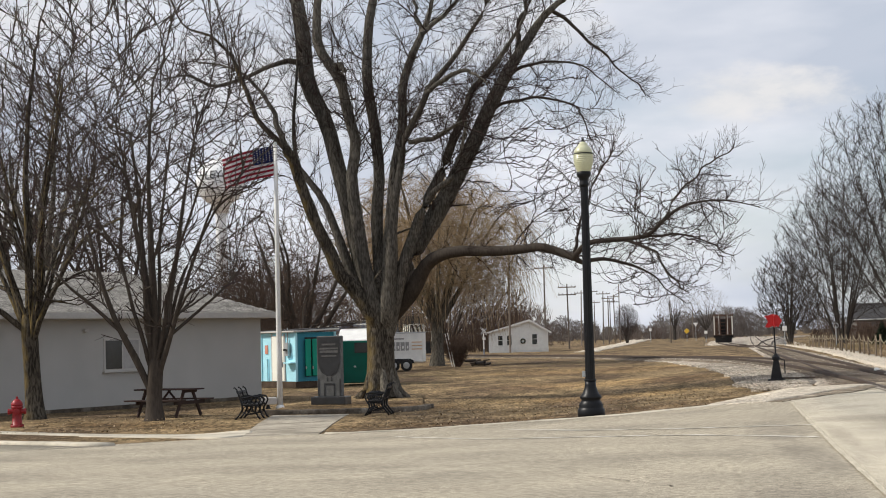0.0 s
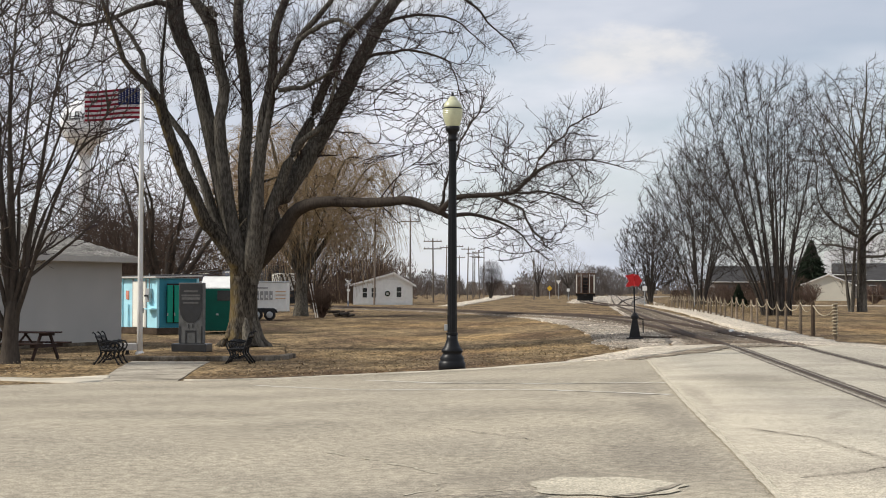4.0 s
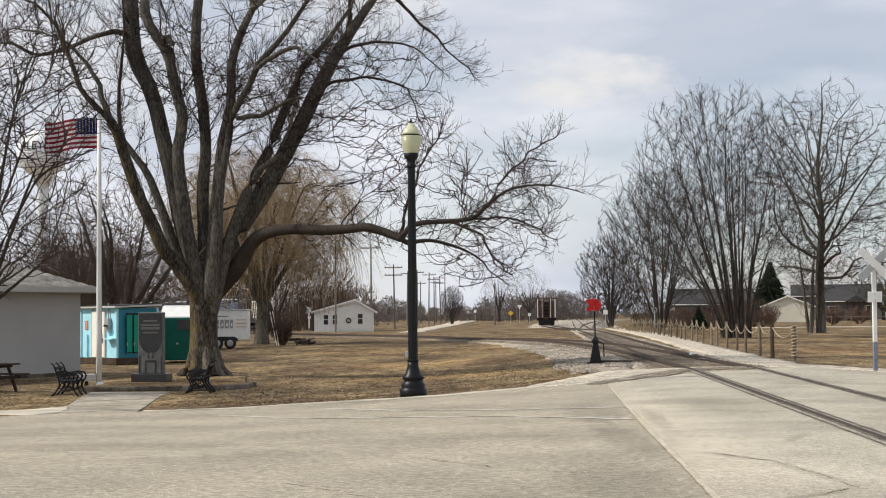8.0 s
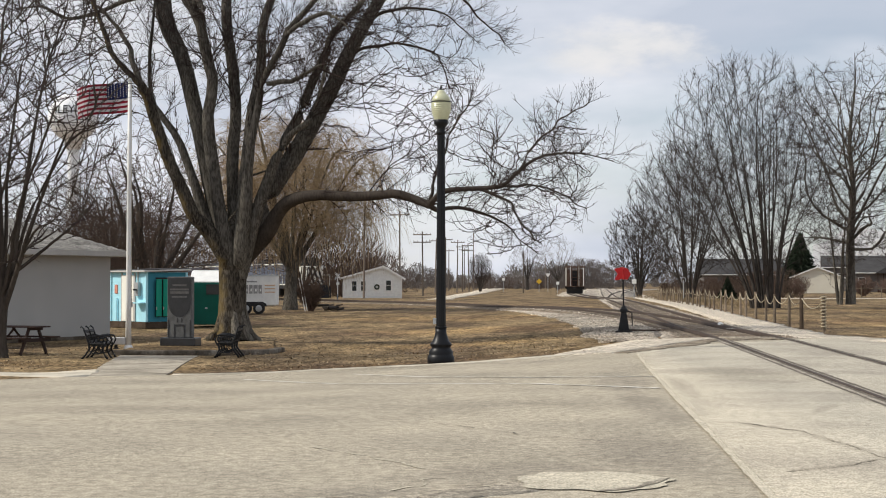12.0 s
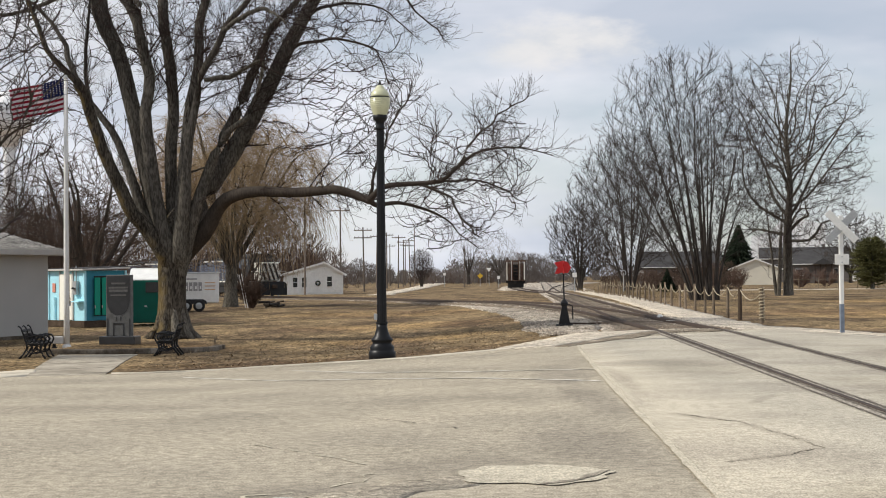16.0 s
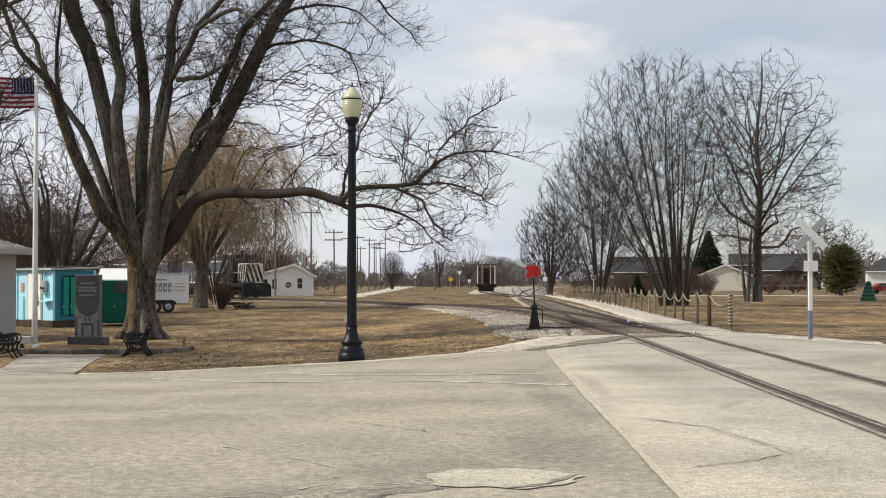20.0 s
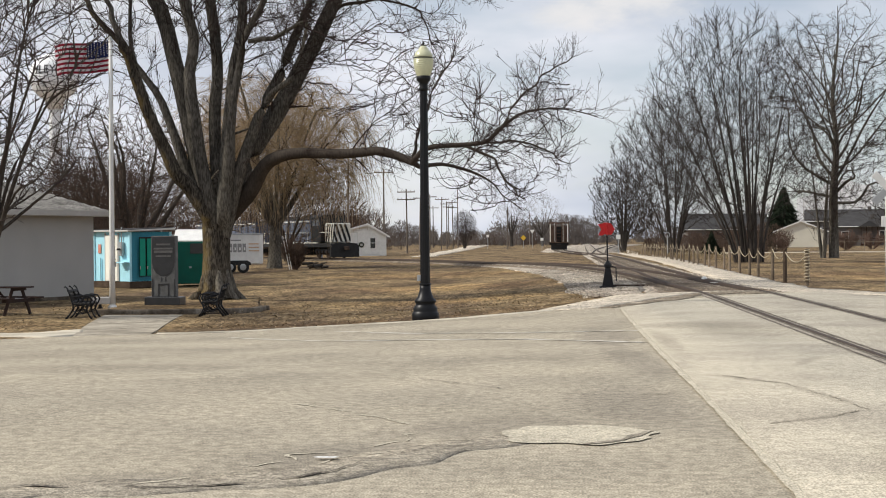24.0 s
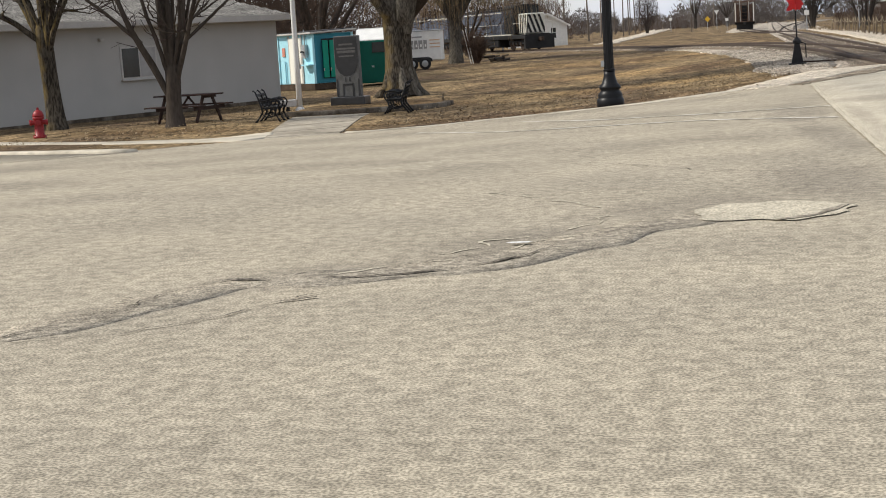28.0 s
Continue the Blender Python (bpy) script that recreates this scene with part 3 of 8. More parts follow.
def spawn(rng, P, R, per=0, t0=0.25, angle=(30, 60), length=(0.35, 0.7), up=0.15, wig=0.12, curve=0.05, K=5, thin=0.6, tip=0.3, rmin=0.003, t1=1.0, metres=None, density=0.0, full=0.0, rmax=9.0):
    """Side branches of all the polylines given."""
    N, Kp, _ = P.shape
    if density:
        per = np.maximum(1, np.round(density * np.linalg.norm(np.diff(P, axis=1), axis=2).sum(1))).astype(int)
    idx = np.repeat(np.arange(N), per)
    n = len(idx)
    t = (t0 + (t1 - t0) * rng.random(n)) * (Kp - 1) * 0.999
    i = t.astype(int)
    u = (t - i)[:, None]
    A, B = P[idx, i], P[idx, i + 1]
    start = A + (B - A) * u
    rad = R[idx, i] * (1 - u[:, 0]) + R[idx, i + 1] * u[:, 0]
    tan = (B - A) / (np.linalg.norm(B - A, axis=1, keepdims=True) + 1e-9)
    rnd = rng.normal(size=(n, 3))
    perp = rnd - (rnd * tan).sum(1, keepdims=True) * tan
    perp /= np.linalg.norm(perp, axis=1, keepdims=True)
    a = np.radians(rng.uniform(*angle, n))[:, None]
    d = np.cos(a) * tan + np.sin(a) * perp
    d[:, 2] += up
    d /= np.linalg.norm(d, axis=1, keepdims=True)
    plen = np.linalg.norm(np.diff(P, axis=1), axis=2).sum(1)[idx]
    L = plen * rng.uniform(*length, n) * (1.15 - 0.55 * t / (Kp - 1))
    if metres:
        L = rng.uniform(*metres, n) * (1.2 - 0.6 * t / (Kp - 1))
        if full:
            L = L * np.clip(rad / full, 0.3, 1.0)
    out = np.empty((n, K, 3))
    out[:, 0] = start
    for k in range(1, K):
        d = d + wig * rng.normal(size=(n, 3))
        d[:, 2] += curve
        d /= np.linalg.norm(d, axis=1, keepdims=True)
        out[:, k] = out[:, k - 1] + d * (L / (K - 1))[:, None]
    r0 = np.clip(rad * thin, rmin, rmax)
    rr = r0[:, None] * np.linspace(1, tip, K)[None]
    return out, np.maximum(rr, rmin * 0.7)


def join_groups(*gs):
    return np.concatenate([g[0] for g in gs]), np.concatenate([g[1] for g in gs])


def reach_out(rng, T, nodes, tang, rad, order, size, rise, crook, first_r, rmin, tip):
    """One bent branch to each place of T, from the node that suits it best."""
    flat2 = (T[:, None, 0] - nodes[None, :, 0]) ** 2 + (T[:, None, 1] - nodes[None, :, 1]) ** 2
    rise_z = T[:, None, 2] - nodes[None, :, 2]
    dist = np.sqrt(flat2 + rise_z ** 2) + 1e-6
    cos = (T @ tang.T - (nodes * tang).sum(1)[None]) / dist
    sink = np.maximum(0, rise * np.sqrt(flat2) - rise_z)
    j = (dist * (2.1 - 1.1 * cos) + 2.0 * sink + 0.1).argmin(1)
    L = dist[np.arange(len(T)), j]
    ok = L < (0.75 if order else 1.0) * size
    T, L, j = T[ok], L[ok], j[ok]
    A, t0 = nodes[j], tang[j]
    K = 8 if order == 0 else 6
    u = np.linspace(0, 1, K)[None, :, None]
    B = A + t0 * (0.38 * L)[:, None]
    C = T - (0.3 * L)[:, None] * ((T - A) / (L[:, None] + 1e-9) * 0.7 + np.array([0, 0, 0.3]))
    Q = (1 - u) ** 3 * A[:, None] + 3 * u * (1 - u) ** 2 * B[:, None] + 3 * u ** 2 * (1 - u) * C[:, None] + u ** 3 * T[:, None]
    jit = rng.normal(size=Q.shape) * crook * 0.3 * np.minimum(L, 1.5)[:, None, None]
    jit[:, 0] = 0
    r0 = np.clip(np.minimum(rad[j] * 0.88, (first_r if order == 0 else first_r * 0.5) * np.clip(L / 2.0, 0.3, 1.3)), rmin * 1.3, None)
    r = r0[:, None] * np.linspace(1, 0.0, K)[None] + rmin * (tip if order == 0 else 1.1) * np.linspace(0, 1, K)[None]
    return Q + jit, r


def fill_crown(rng, P, R, centre, rx, rz, counts=(180, 1000), twigs=4.0, twig_len=(0.15, 0.5), rmin=0.008, rise=0.25, outer=0.42, floor=-9.0, crook=0.06, first_r=0.035, tip=2.2):
    """Branches from the limbs (P, R) to places spread evenly through a domed crown, in two orders, with fine twigs on them: three groups."""
    nodes = np.concatenate([resample_rows(p, 18) for p in P])
    tang = np.concatenate([np.gradient(resample_rows(p, 18), axis=0) for p in P])
    rad = np.concatenate([np.interp(np.linspace(0, 1, 18), np.linspace(0, 1, R.shape[1]), r) for r in R])
    tang /= np.linalg.norm(tang, axis=1, keepdims=True) + 1e-9
    keep = np.tile(np.arange(18) > 3, len(P))
    nodes, tang, rad = nodes[keep], tang[keep], rad[keep]
    groups = []
    for order, count in enumerate(counts):
        v = rng.normal(size=(count * 2, 3))
        v /= np.linalg.norm(v, axis=1, keepdims=True)
        rag = 1 + 0.1 * np.sin(7 * v[:, :1] + 3) * np.sin(6 * v[:, 2:] + 5 * v[:, 1:2])
        T = np.array(centre) + v * rag * (rng.random((count * 2, 1)) ** outer) * np.array([rx, rx, rz])
        T = T[T[:, 2] > floor][:count]
        near = sum((T[:, None, k] - nodes[None, :, k]) ** 2 for k in range(3)).min(1)
        made = []
        for batch in np.array_split(T[np.argsort(near)], 5):
            Q, r = reach_out(rng, batch, nodes, tang, rad, order, max(rx, rz), rise, crook, first_r, rmin, tip)
            made.append((Q, r))
            tn = np.gradient(Q, axis=1)
            tn /= np.linalg.norm(tn, axis=2, keepdims=True) + 1e-9
            nodes = np.concatenate([nodes, Q[:, 2:].reshape(-1, 3)])
            tang = np.concatenate([tang, tn[:, 2:].reshape(-1, 3)])
            rad = np.concatenate([rad, r[:, 2:].reshape(-1)])
        groups.append(join_groups(*made))
    base = join_groups((np.stack([resample_rows(p, 6) for p in groups[0][0]]), groups[0][1][:, :6]), groups[1])
    small = spawn(rng, *base, density=twigs, t0=0.2, angle=(22, 62), metres=twig_len, up=0.1, wig=0.14, curve=0.03, K=3, thin=0.6, rmin=rmin * 0.8)
    return groups[0], groups[1], small


def resample_rows(p, K):
    t = np.linspace(0, len(p) - 1, K)
    i = np.minimum(t.astype(int), len(p) - 2)
    return p[i] + (p[i + 1] - p[i]) * (t - i)[:, None]


# ---- the ground and the road ----
def spaced(lo, hi, first, near=(0.0, 0.0)):
    """Positions from lo to hi, close together near the middle and wider far off."""
    out, v = [], near[1]
    while v < hi:
        out.append(v)
        v += first * (1 + max(0.0, v - near[1]) * 0.06)
    out.append(hi)
    v = near[0]
    left = []
    while v > lo:
        left.append(v)
        v -= first * (1 + max(0.0, near[0] - v) * 0.06)
    left.append(lo)
    mid = list(np.arange(near[0] + first, near[1], first))
    return np.array(left[::-1] + mid + out)


def build_ground():
    xs, ys = spaced(-2500, 2500, 0.8, (-24, 14)), spaced(-300, 4200, 0.8, (8, 60))
    X, Y = np.meshgrid(xs, ys)
    Z = lift(X, Y)
    bumps = np.array([noise.noise((x * 0.35, y * 0.35, 0.0)) for x, y in zip(X.ravel(), Y.ravel())]).reshape(X.shape)
    Z = Z - 0.02 + 0.035 * bumps * smooth(31, 38, Y)
    n, m = X.shape
    i = np.arange(n * m).reshape(n, m)
    f = np.stack([i[:-1, :-1], i[:-1, 1:], i[1:, 1:], i[1:, :-1]], -1).reshape(-1, 4)
    me = smooth_shade(raw_mesh("ground", np.stack([X, Y, Z], -1).reshape(-1, 3), f, M_GRASS))
    tagged(new("ground", me), "brown dormant lawn and open ground", "ground", kind="structure")


build_ground()


def resample_line(pts, step):
    p = np.array(pts, dtype=float)
    s = np.concatenate([[0], np.cumsum(np.hypot(*np.diff(p, axis=0).T))])
    n = max(2, int(s[-1] / step) + 1)
    q = np.linspace(0, s[-1], n)
    return np.stack([np.interp(q, s, p[:, 0]), np.interp(q, s, p[:, 1])], -1)


def sheet(name, a, b, rows, up, mat, label, category, ragged=0.0, step=0.5):
    """A draped sheet between two lines of (x, y)."""
    A = resample_line(a, step)
    B = resample_line(b, 0.01)
    B = B[np.linspace(0, len(B) - 1, len(A)).astype(int)]
    if ragged:
        A = A + ragged * np.array([[noise.noise((x * 2.1, y * 2.1, 3.0)), noise.noise((x * 2.1, y * 2.1, 9.0))] for x, y in A])
        B = B + ragged * np.array([[noise.noise((x * 2.1, y * 2.1, 5.0)), noise.noise((x * 2.1, y * 2.1, 7.0))] for x, y in B])
    u = np.linspace(0, 1, rows)[:, None, None] ** 0.8
    G = A[None] * (1 - u) + B[None] * u
    z = lift(G[..., 0], G[..., 1]) + up
    G = np.concatenate([G[:1], G, G[-1:]])
    z = np.concatenate([z[:1] - 0.15, z, z[-1:] - 0.15])
    G = np.concatenate([G[:, :1], G, G[:, -1:]], 1)
    z = np.concatenate([z[:, :1] - 0.15, z, z[:, -1:] - 0.15], 1)
    n, m = G.shape[:2]
    i = np.arange(n * m).reshape(n, m)
    f = np.stack([i[:-1, :-1], i[1:, :-1], i[1:, 1:], i[:-1, 1:]], -1).reshape(-1, 4)
    me = (raw_mesh(name, np.concatenate([G, z[..., None]], -1).reshape(-1, 3), f, mat))
    return tagged(new(name, me), label, category, kind="structure")


ROAD_EDGE = [(-70, 61), (-13.1, 25.3), (-9.5, 23.0), (-9.3, 24.4), (-8.7, 25.6), (-8.2, 26.4), (-7.2, 27.2), (-6.3, 27.5), (-5.3, 28.6), (-4.1, 29.7), (-2.4, 29.75), (-1.55, 29.8), (0.5, 31.0), (1.15, 32.8), (2.0, 35.2), (3.0, 36.3), (5.8, 36.6), (6.4, 39.6), (8.3, 39.3), (9.2, 35.5), (14, 30), (60, 2)]
sheet("road", ROAD_EDGE, [(-140, -20), (-12, -14), (14, -14), (90, -30)], 40, 0.012, M_ASPHALT, "wide worn grey asphalt street", "road")
sheet("crossing_pavement", [(1.36, 31.0), (1.3, 24), (1.24, 17.5), (1.22, 10), (1.2, 4), (1.2, -8)], [(8.4, 38.8), (9.4, 33), (14, 29), (20, 22), (26, 12), (30, -8)], 24, 0.02, M_ASPHALT2, "pale patched pavement at the rail crossing", "road", ragged=0.05)

# ---- rails ----
CURVE = [(4.23, 30), (4.23, 40), (4.1, 48), (3.4, 60), (1.5, 77), (-1.6, 97), (-6.2, 114), (-11.2, 126), (-17, 136), (-25, 149), (-36, 165), (-50, 184), (-70, 209), (-100, 245)]
MAIN = [(4.23, -12), (4.23, 60), (4.25, 100), (5.4, 195), (10, 420), (18, 800)]


def fine_line(pts, step=1.0):
    p = np.array([(*q, 0, 1) for q in pts], dtype=float)
    q, _ = resample(p, 40 * len(p))
    return resample_line(q[0, :, :2], step)


def rail_height(y):
    z = 0.026 - 0.076 * smooth(36, 50, y)
    return z + (-0.38 - z) * smooth(90, 190, y)


def curve_height(y):
    """The side track sinks to the level of the lawn as it swings away."""
    c = np.array(CURVE, dtype=float)
    x = np.interp(y, c[:, 1], c[:, 0])
    return rail_height(y) + (lift(x, y) + 0.2 - rail_height(y)) * smooth(46, 78, y)


def offset_line(c, d):
    t = np.gradient(c, axis=0)
    t /= np.linalg.norm(t, axis=1, keepdims=True)
    return c + d * np.stack([t[:, 1], -t[:, 0]], -1)


def swept(name, c, profile, mat, parent=None, label="", zf=rail_height, caps=True):
    """A closed (across, up) profile carried along a ground line."""
    k = len(profile)
    rows = [np.column_stack([offset_line(c, a), zf(c[:, 1]) + u]) for a, u in profile]
    V = np.stack(rows, 1)
    n = len(c)
    i = np.arange(n * k).reshape(n, k)
    f = np.stack([i[:-1], i[1:], np.roll(i[1:], -1, 1), np.roll(i[:-1], -1, 1)], -1).reshape(-1, 4)
    return part(name, raw_mesh(name, V.reshape(-1, 3), f, mat), mat, parent, label)


def build_track(name, pts, y0, y1, label, zf=rail_height):
    c = fine_line(pts, 1.0)
    c = c[(c[:, 1] >= y0) & (c[:, 1] <= y1)]
    t = thing(name, label=label, category="railway track", kind="structure")
    for side in (-0.75, 0.75):
        head = swept("rail", c, [(side - 0.035, -0.16), (side - 0.035, 0.0), (side + 0.035, 0.0), (side + 0.035, -0.16)], M_RAIL, t, zf=zf)
        swept("rail_head", c, [(side - 0.03, 0.0), (side - 0.03, 0.004), (side + 0.03, 0.004), (side + 0.03, 0.0)], M_RAILTOP, head, "worn shiny rail head", zf=zf)
    return t, c


main_track, main_line = build_track("main_track", MAIN, -12, 600, "straight main railway track across the street")
curve_track, curve_line = build_track("curved_track", CURVE, 38, 244, "curved side track leading away behind the lawn", curve_height)


def bed(name, c, half, up, mat, label, y0, slope=0.9, zf=rail_height):
    c = c[c[:, 1] > y0]
    prof = [(-half - slope, up - 0.5), (-half, up), (half, up), (half + slope, up - 0.5)]
    ob = swept(name, c, prof, mat, zf=zf)
    return tagged(ob, label, "ballast", kind="structure")


bed("ballast_main", main_line, 1.45, -0.115, M_BALLAST_D, "dark oily ballast under the main track", 37.0)
bed("ballast_curve", curve_line, 1.3, -0.12, M_BALLAST_B, "brown and grey ballast under the curved track", 40.0, zf=curve_height)


def build_ties(parent, c, y0, y1, spacing, zf=rail_height):
    c = resample_line(c[(c[:, 1] > y0) & (c[:, 1] < y1)], spacing)
    tan = np.gradient(c, axis=0)
    me = None
    for (x, y), (tx, ty) in zip(c, tan):
        if me is None:
            bm = box(2.5, 0.22, 0.16, bevel=0.015)
            me = bpy.data.meshes.new("tie")
            bm.to_mesh(me)
            bm.free()
            me.materials.append(M_TIE)
        ob = new("tie", me)
        ob.parent = parent
        ob.matrix_basis = pose(x, y, float(zf(y)) - 0.25, 0, 0, math.degrees(math.atan2(ty, tx)) - 90 + random.uniform(-1.2, 1.2))


# ---- pavement details ----
def strip(name, pts, width, up, mat, label, category, wobble=0.0):
    c = resample_line(pts, 0.25 if wobble < 0.8 else 0.04)
    if wobble >= 0.8:
        c = c + 0.05 * np.array([[noise.noise((x * 4, y * 4, 2.0)) + 0.6 * noise.noise((x * 11, y * 11, 2.0)), noise.noise((x * 4, y * 4, 8.0)) + 0.6 * noise.noise((x * 11, y * 11, 8.0))] for x, y in c])
    w = np.full(len(c), width)
    if wobble:
        w = width * np.clip(1 + wobble * np.array([noise.noise((x * 5.0, y * 5.0, 1.0)) * 2 for x, y in c]), 0.12, 3)
    t = np.gradient(c, axis=0)
    t /= np.linalg.norm(t, axis=1, keepdims=True)
    nrm = np.stack([t[:, 1], -t[:, 0]], -1)
    V = []
    for s in (-0.5, 0.5):
        q = c + s * w[:, None] * nrm
        V.append(np.column_stack([q, lift(q[:, 0], q[:, 1]) + up]))
    V = np.stack(V, 1)
    i = np.arange(len(c) * 2).reshape(-1, 2)
    f = np.stack([i[:-1, 0], i[:-1, 1], i[1:, 1], i[1:, 0]], -1)
    return tagged(new(name, raw_mesh(name, V.reshape(-1, 3), f, mat)), label, category, kind="structure")


def blob_sheet(name, centre, rx, ry, up, mat, label, category, seed, thick=0.0, rough=0.25):
    n, rings = 48, 5
    V, F = [(centre[0], centre[1])], []
    for k in range(1, rings + 1):
        for j in range(n):
            a = 2 * math.pi * j / n
            r = (1 + rough * noise.noise((2.2 * math.cos(a), 2.2 * math.sin(a), seed))) * k / rings
            V.append((centre[0] + rx * r * math.cos(a), centre[1] + ry * r * math.sin(a)))
    bm = bmesh.new()
    vs = [bm.verts.new((x, y, float(lift(x, y)) + up)) for x, y in V]
    for j in range(n):
        bm.faces.new((vs[0], vs[1 + j], vs[1 + (j + 1) % n]))
        for k in range(rings - 1):
            a, b = 1 + k * n, 1 + (k + 1) * n
            bm.faces.new((vs[a + j], vs[b + j], vs[b + (j + 1) % n], vs[a + (j + 1) % n]))
    ob = part(name, bm, mat)
    return tagged(ob, label, category, kind="structure")


strip("parking_line", [(-5.3, 25.2), (-3.4, 22.6), (-0.5, 21.0), (1.15, 19.4)], 0.13, 0.018, M_WHITE_LINE, "faded white painted line", "road marking")
strip("parking_line", [(-3.75, 26.8), (-2.2, 24.2), (-0.5, 22.75), (1.3, 22.05)], 0.13, 0.018, M_WHITE_LINE, "faded white painted line", "road marking")
strip("pavement_joint", [(1.33, 29.5), (1.27, 24), (1.22, 17.5), (1.21, 10), (1.2, 4)], 0.06, 0.026, M_PATCH, "pale filled joint in the pavement", "road joint", 0.4)
blob_sheet("asphalt_patch", (0.16, 10.05), 0.5, 0.5, 0.02, M_PATCH, "pale asphalt patch over a pothole", "patch", 2.0)
for x0, w in ((3.46, 0.36), (4.99, 0.27)):
    strip("rail_band", [(x0, -10), (x0, 20), (x0, 36.4)], w, 0.0228, M_RAILBAND, "rust-stained pavement along the rail", "road wear", 0.12)
for dx, w in ((3.3, 0.035), (3.41, 0.055), (3.58, 0.05), (4.9, 0.045), (5.07, 0.055)):
    strip("flangeway", [(dx, -10), (dx, 20), (dx + 0.01, 36.4)], w, 0.0252, M_CRACK, "dark flangeway groove beside the rail", "groove", 0.35)
CRACKS = (
    ([(-3.36, 6.41), (-3.17, 6.79), (-2.99, 7.02), (-3.04, 7.24), (-2.94, 7.64), (-2.78, 7.89)], 0.022),
    ([(-2.78, 7.89), (-2.4, 7.87), (-1.84, 7.89), (-1.56, 8.02), (-1.4, 8.18), (-1.17, 8.54)], 0.05),
    ([(-1.17, 8.54), (-1.05, 8.96), (-0.76, 9.42), (-0.3, 9.6)], 0.02),
    ([(-3.26, 6.31), (-2.81, 6.41), (-2.51, 6.7), (-2.31, 7.1), (-2.05, 7.53)], 0.02),
    ([(-2.45, 6.85), (-2.3, 7.12), (-2.1, 7.3)], 0.05),
    ([(1.55, 14.4), (1.8, 13.9), (2.05, 13.5)], 0.02),
    ([(2.05, 13.5), (2.2, 12.4), (2.3, 11.5), (1.95, 11.0), (1.5, 10.6)], 0.012),
    ([(0.2, 9.55), (0.42, 9.72), (0.66, 10.2)], 0.045),
    ([(-1.4, 14.5), (-0.4, 13.2), (0.3, 12.6), (1.3, 12.8)], 0.03),
)
for pts, w in CRACKS:
    strip("crack", pts, w * (0.4 if pts[0][0] < 0 else 0.9), 0.0205 if pts[0][0] < 0 else 0.0245, M_CRACK if pts[0][0] < 0 else M_ASPHALT_D, "dark ragged crack in the asphalt", "crack", 1.0)
for pts in ([(-1.75, 8.6), (-1.5, 8.85), (-1.55, 9.1), (-1.3, 9.25)], [(-1.35, 8.75), (-1.2, 9.1), (-1.0, 9.2)], [(-1.1, 9.5), (-0.9, 9.75), (-0.95, 10.1), (-0.6, 10.2)], [(-0.8, 9.8), (-0.5, 9.75)], [(-2.2, 8.0), (-1.9, 8.3), (-1.6, 8.35)], [(-2.0, 12.0), (-1.2, 11.0), (-1.0, 10.6)]):
    strip("filled_crack", pts, 0.016, 0.0163, M_PATCH, "pale filled hairline crack", "crack", 1.0)
sheet("crumbled_band", [(-3.62, 6.35), (-3.2, 7.05), (-3.0, 7.75), (-2.6, 8.1), (-1.9, 8.2), (-1.5, 8.6), (-1.15, 9.2), (-0.75, 9.7), (-0.3, 10.1)], [(-3.3, 6.3), (-2.85, 6.9), (-2.65, 7.55), (-2.2, 7.65), (-1.5, 7.8), (-1.0, 8.3), (-0.6, 9.0), (-0.35, 9.45), (-0.15, 9.75)], 4, 0.0135, M_ASPHALT_D, "crumbled darker band along the long crack", "road wear", ragged=0.16, step=0.05)
blob_sheet("paper_scrap", (-1.31, 8.9), 0.07, 0.03, 0.03, M_WHITE, "crumpled white scrap of paper on the asphalt", "litter", 4.0, rough=0.8)


# ---- kerbs, walks and edging ----
def kerb(name, pts, width, height, mat, label, category, step=0.5, sink=0.15):
    c = resample_line(pts, step)
    t = np.gradient(c, axis=0)
    t /= np.linalg.norm(t, axis=1, keepdims=True)
    nrm = np.stack([t[:, 1], -t[:, 0]], -1)
    b = 0.02
    rows = []
    for a, u in ((-width / 2, -sink), (-width / 2, height - b), (-width / 2 + b, height), (width / 2 - b, height), (width / 2, height - b), (width / 2, -sink)):
        q = c + a * nrm
        wob = np.array([0.012 * noise.noise((x * 1.7, y * 1.7, a * 5)) for x, y in q])
        rows.append(np.column_stack([q, lift(c[:, 0], c[:, 1]) + u + (wob if u > 0 else 0)]))
    V = np.stack(rows, 1)
    k = len(rows)
    i = np.arange(len(c) * k).reshape(-1, k)
    f = np.stack([i[:-1], i[1:], np.roll(i[1:], -1, 1), np.roll(i[:-1], -1, 1)], -1).reshape(-1, 4)
    f = np.concatenate([f, [[i[0, 0], i[0, 1], i[0, 4], i[0, 5]], [i[0, 1], i[0, 2], i[0, 3], i[0, 4]], [i[-1, 5], i[-1, 4], i[-1, 1], i[-1, 0]], [i[-1, 4], i[-1, 3], i[-1, 2], i[-1, 1]]]])
    return tagged(new(name, raw_mesh(name, V.reshape(-1, 3), f, mat)), label, category, kind="structure")


kerb("kerb", [(-70, 61.2), (-13.1, 25.45), (-9.55, 23.2)], 0.32, 0.06, M_CONCRETE, "pale worn concrete kerb", "kerb")
kerb("kerb_edge", [(-7.1, 27.45), (-6.3, 27.6), (-5.3, 28.7), (-4.1, 29.8), (-2.6, 29.9), (-1.5, 29.95), (0.5, 31.1)], 0.26, 0.028, M_CONCRETE, "low broken concrete edge of the lawn", "kerb")
sheet("sidewalk", [(-60, 58.5), (-16.7, 32.3), (-12.6, 29.5), (-8.9, 28.0)], [(-60, 57), (-15.9, 30.9), (-12.6, 28.8), (-8.2, 26.1)], 5, -0.008, M_CONCRETE, "pale concrete pavement along the street", "pavement")
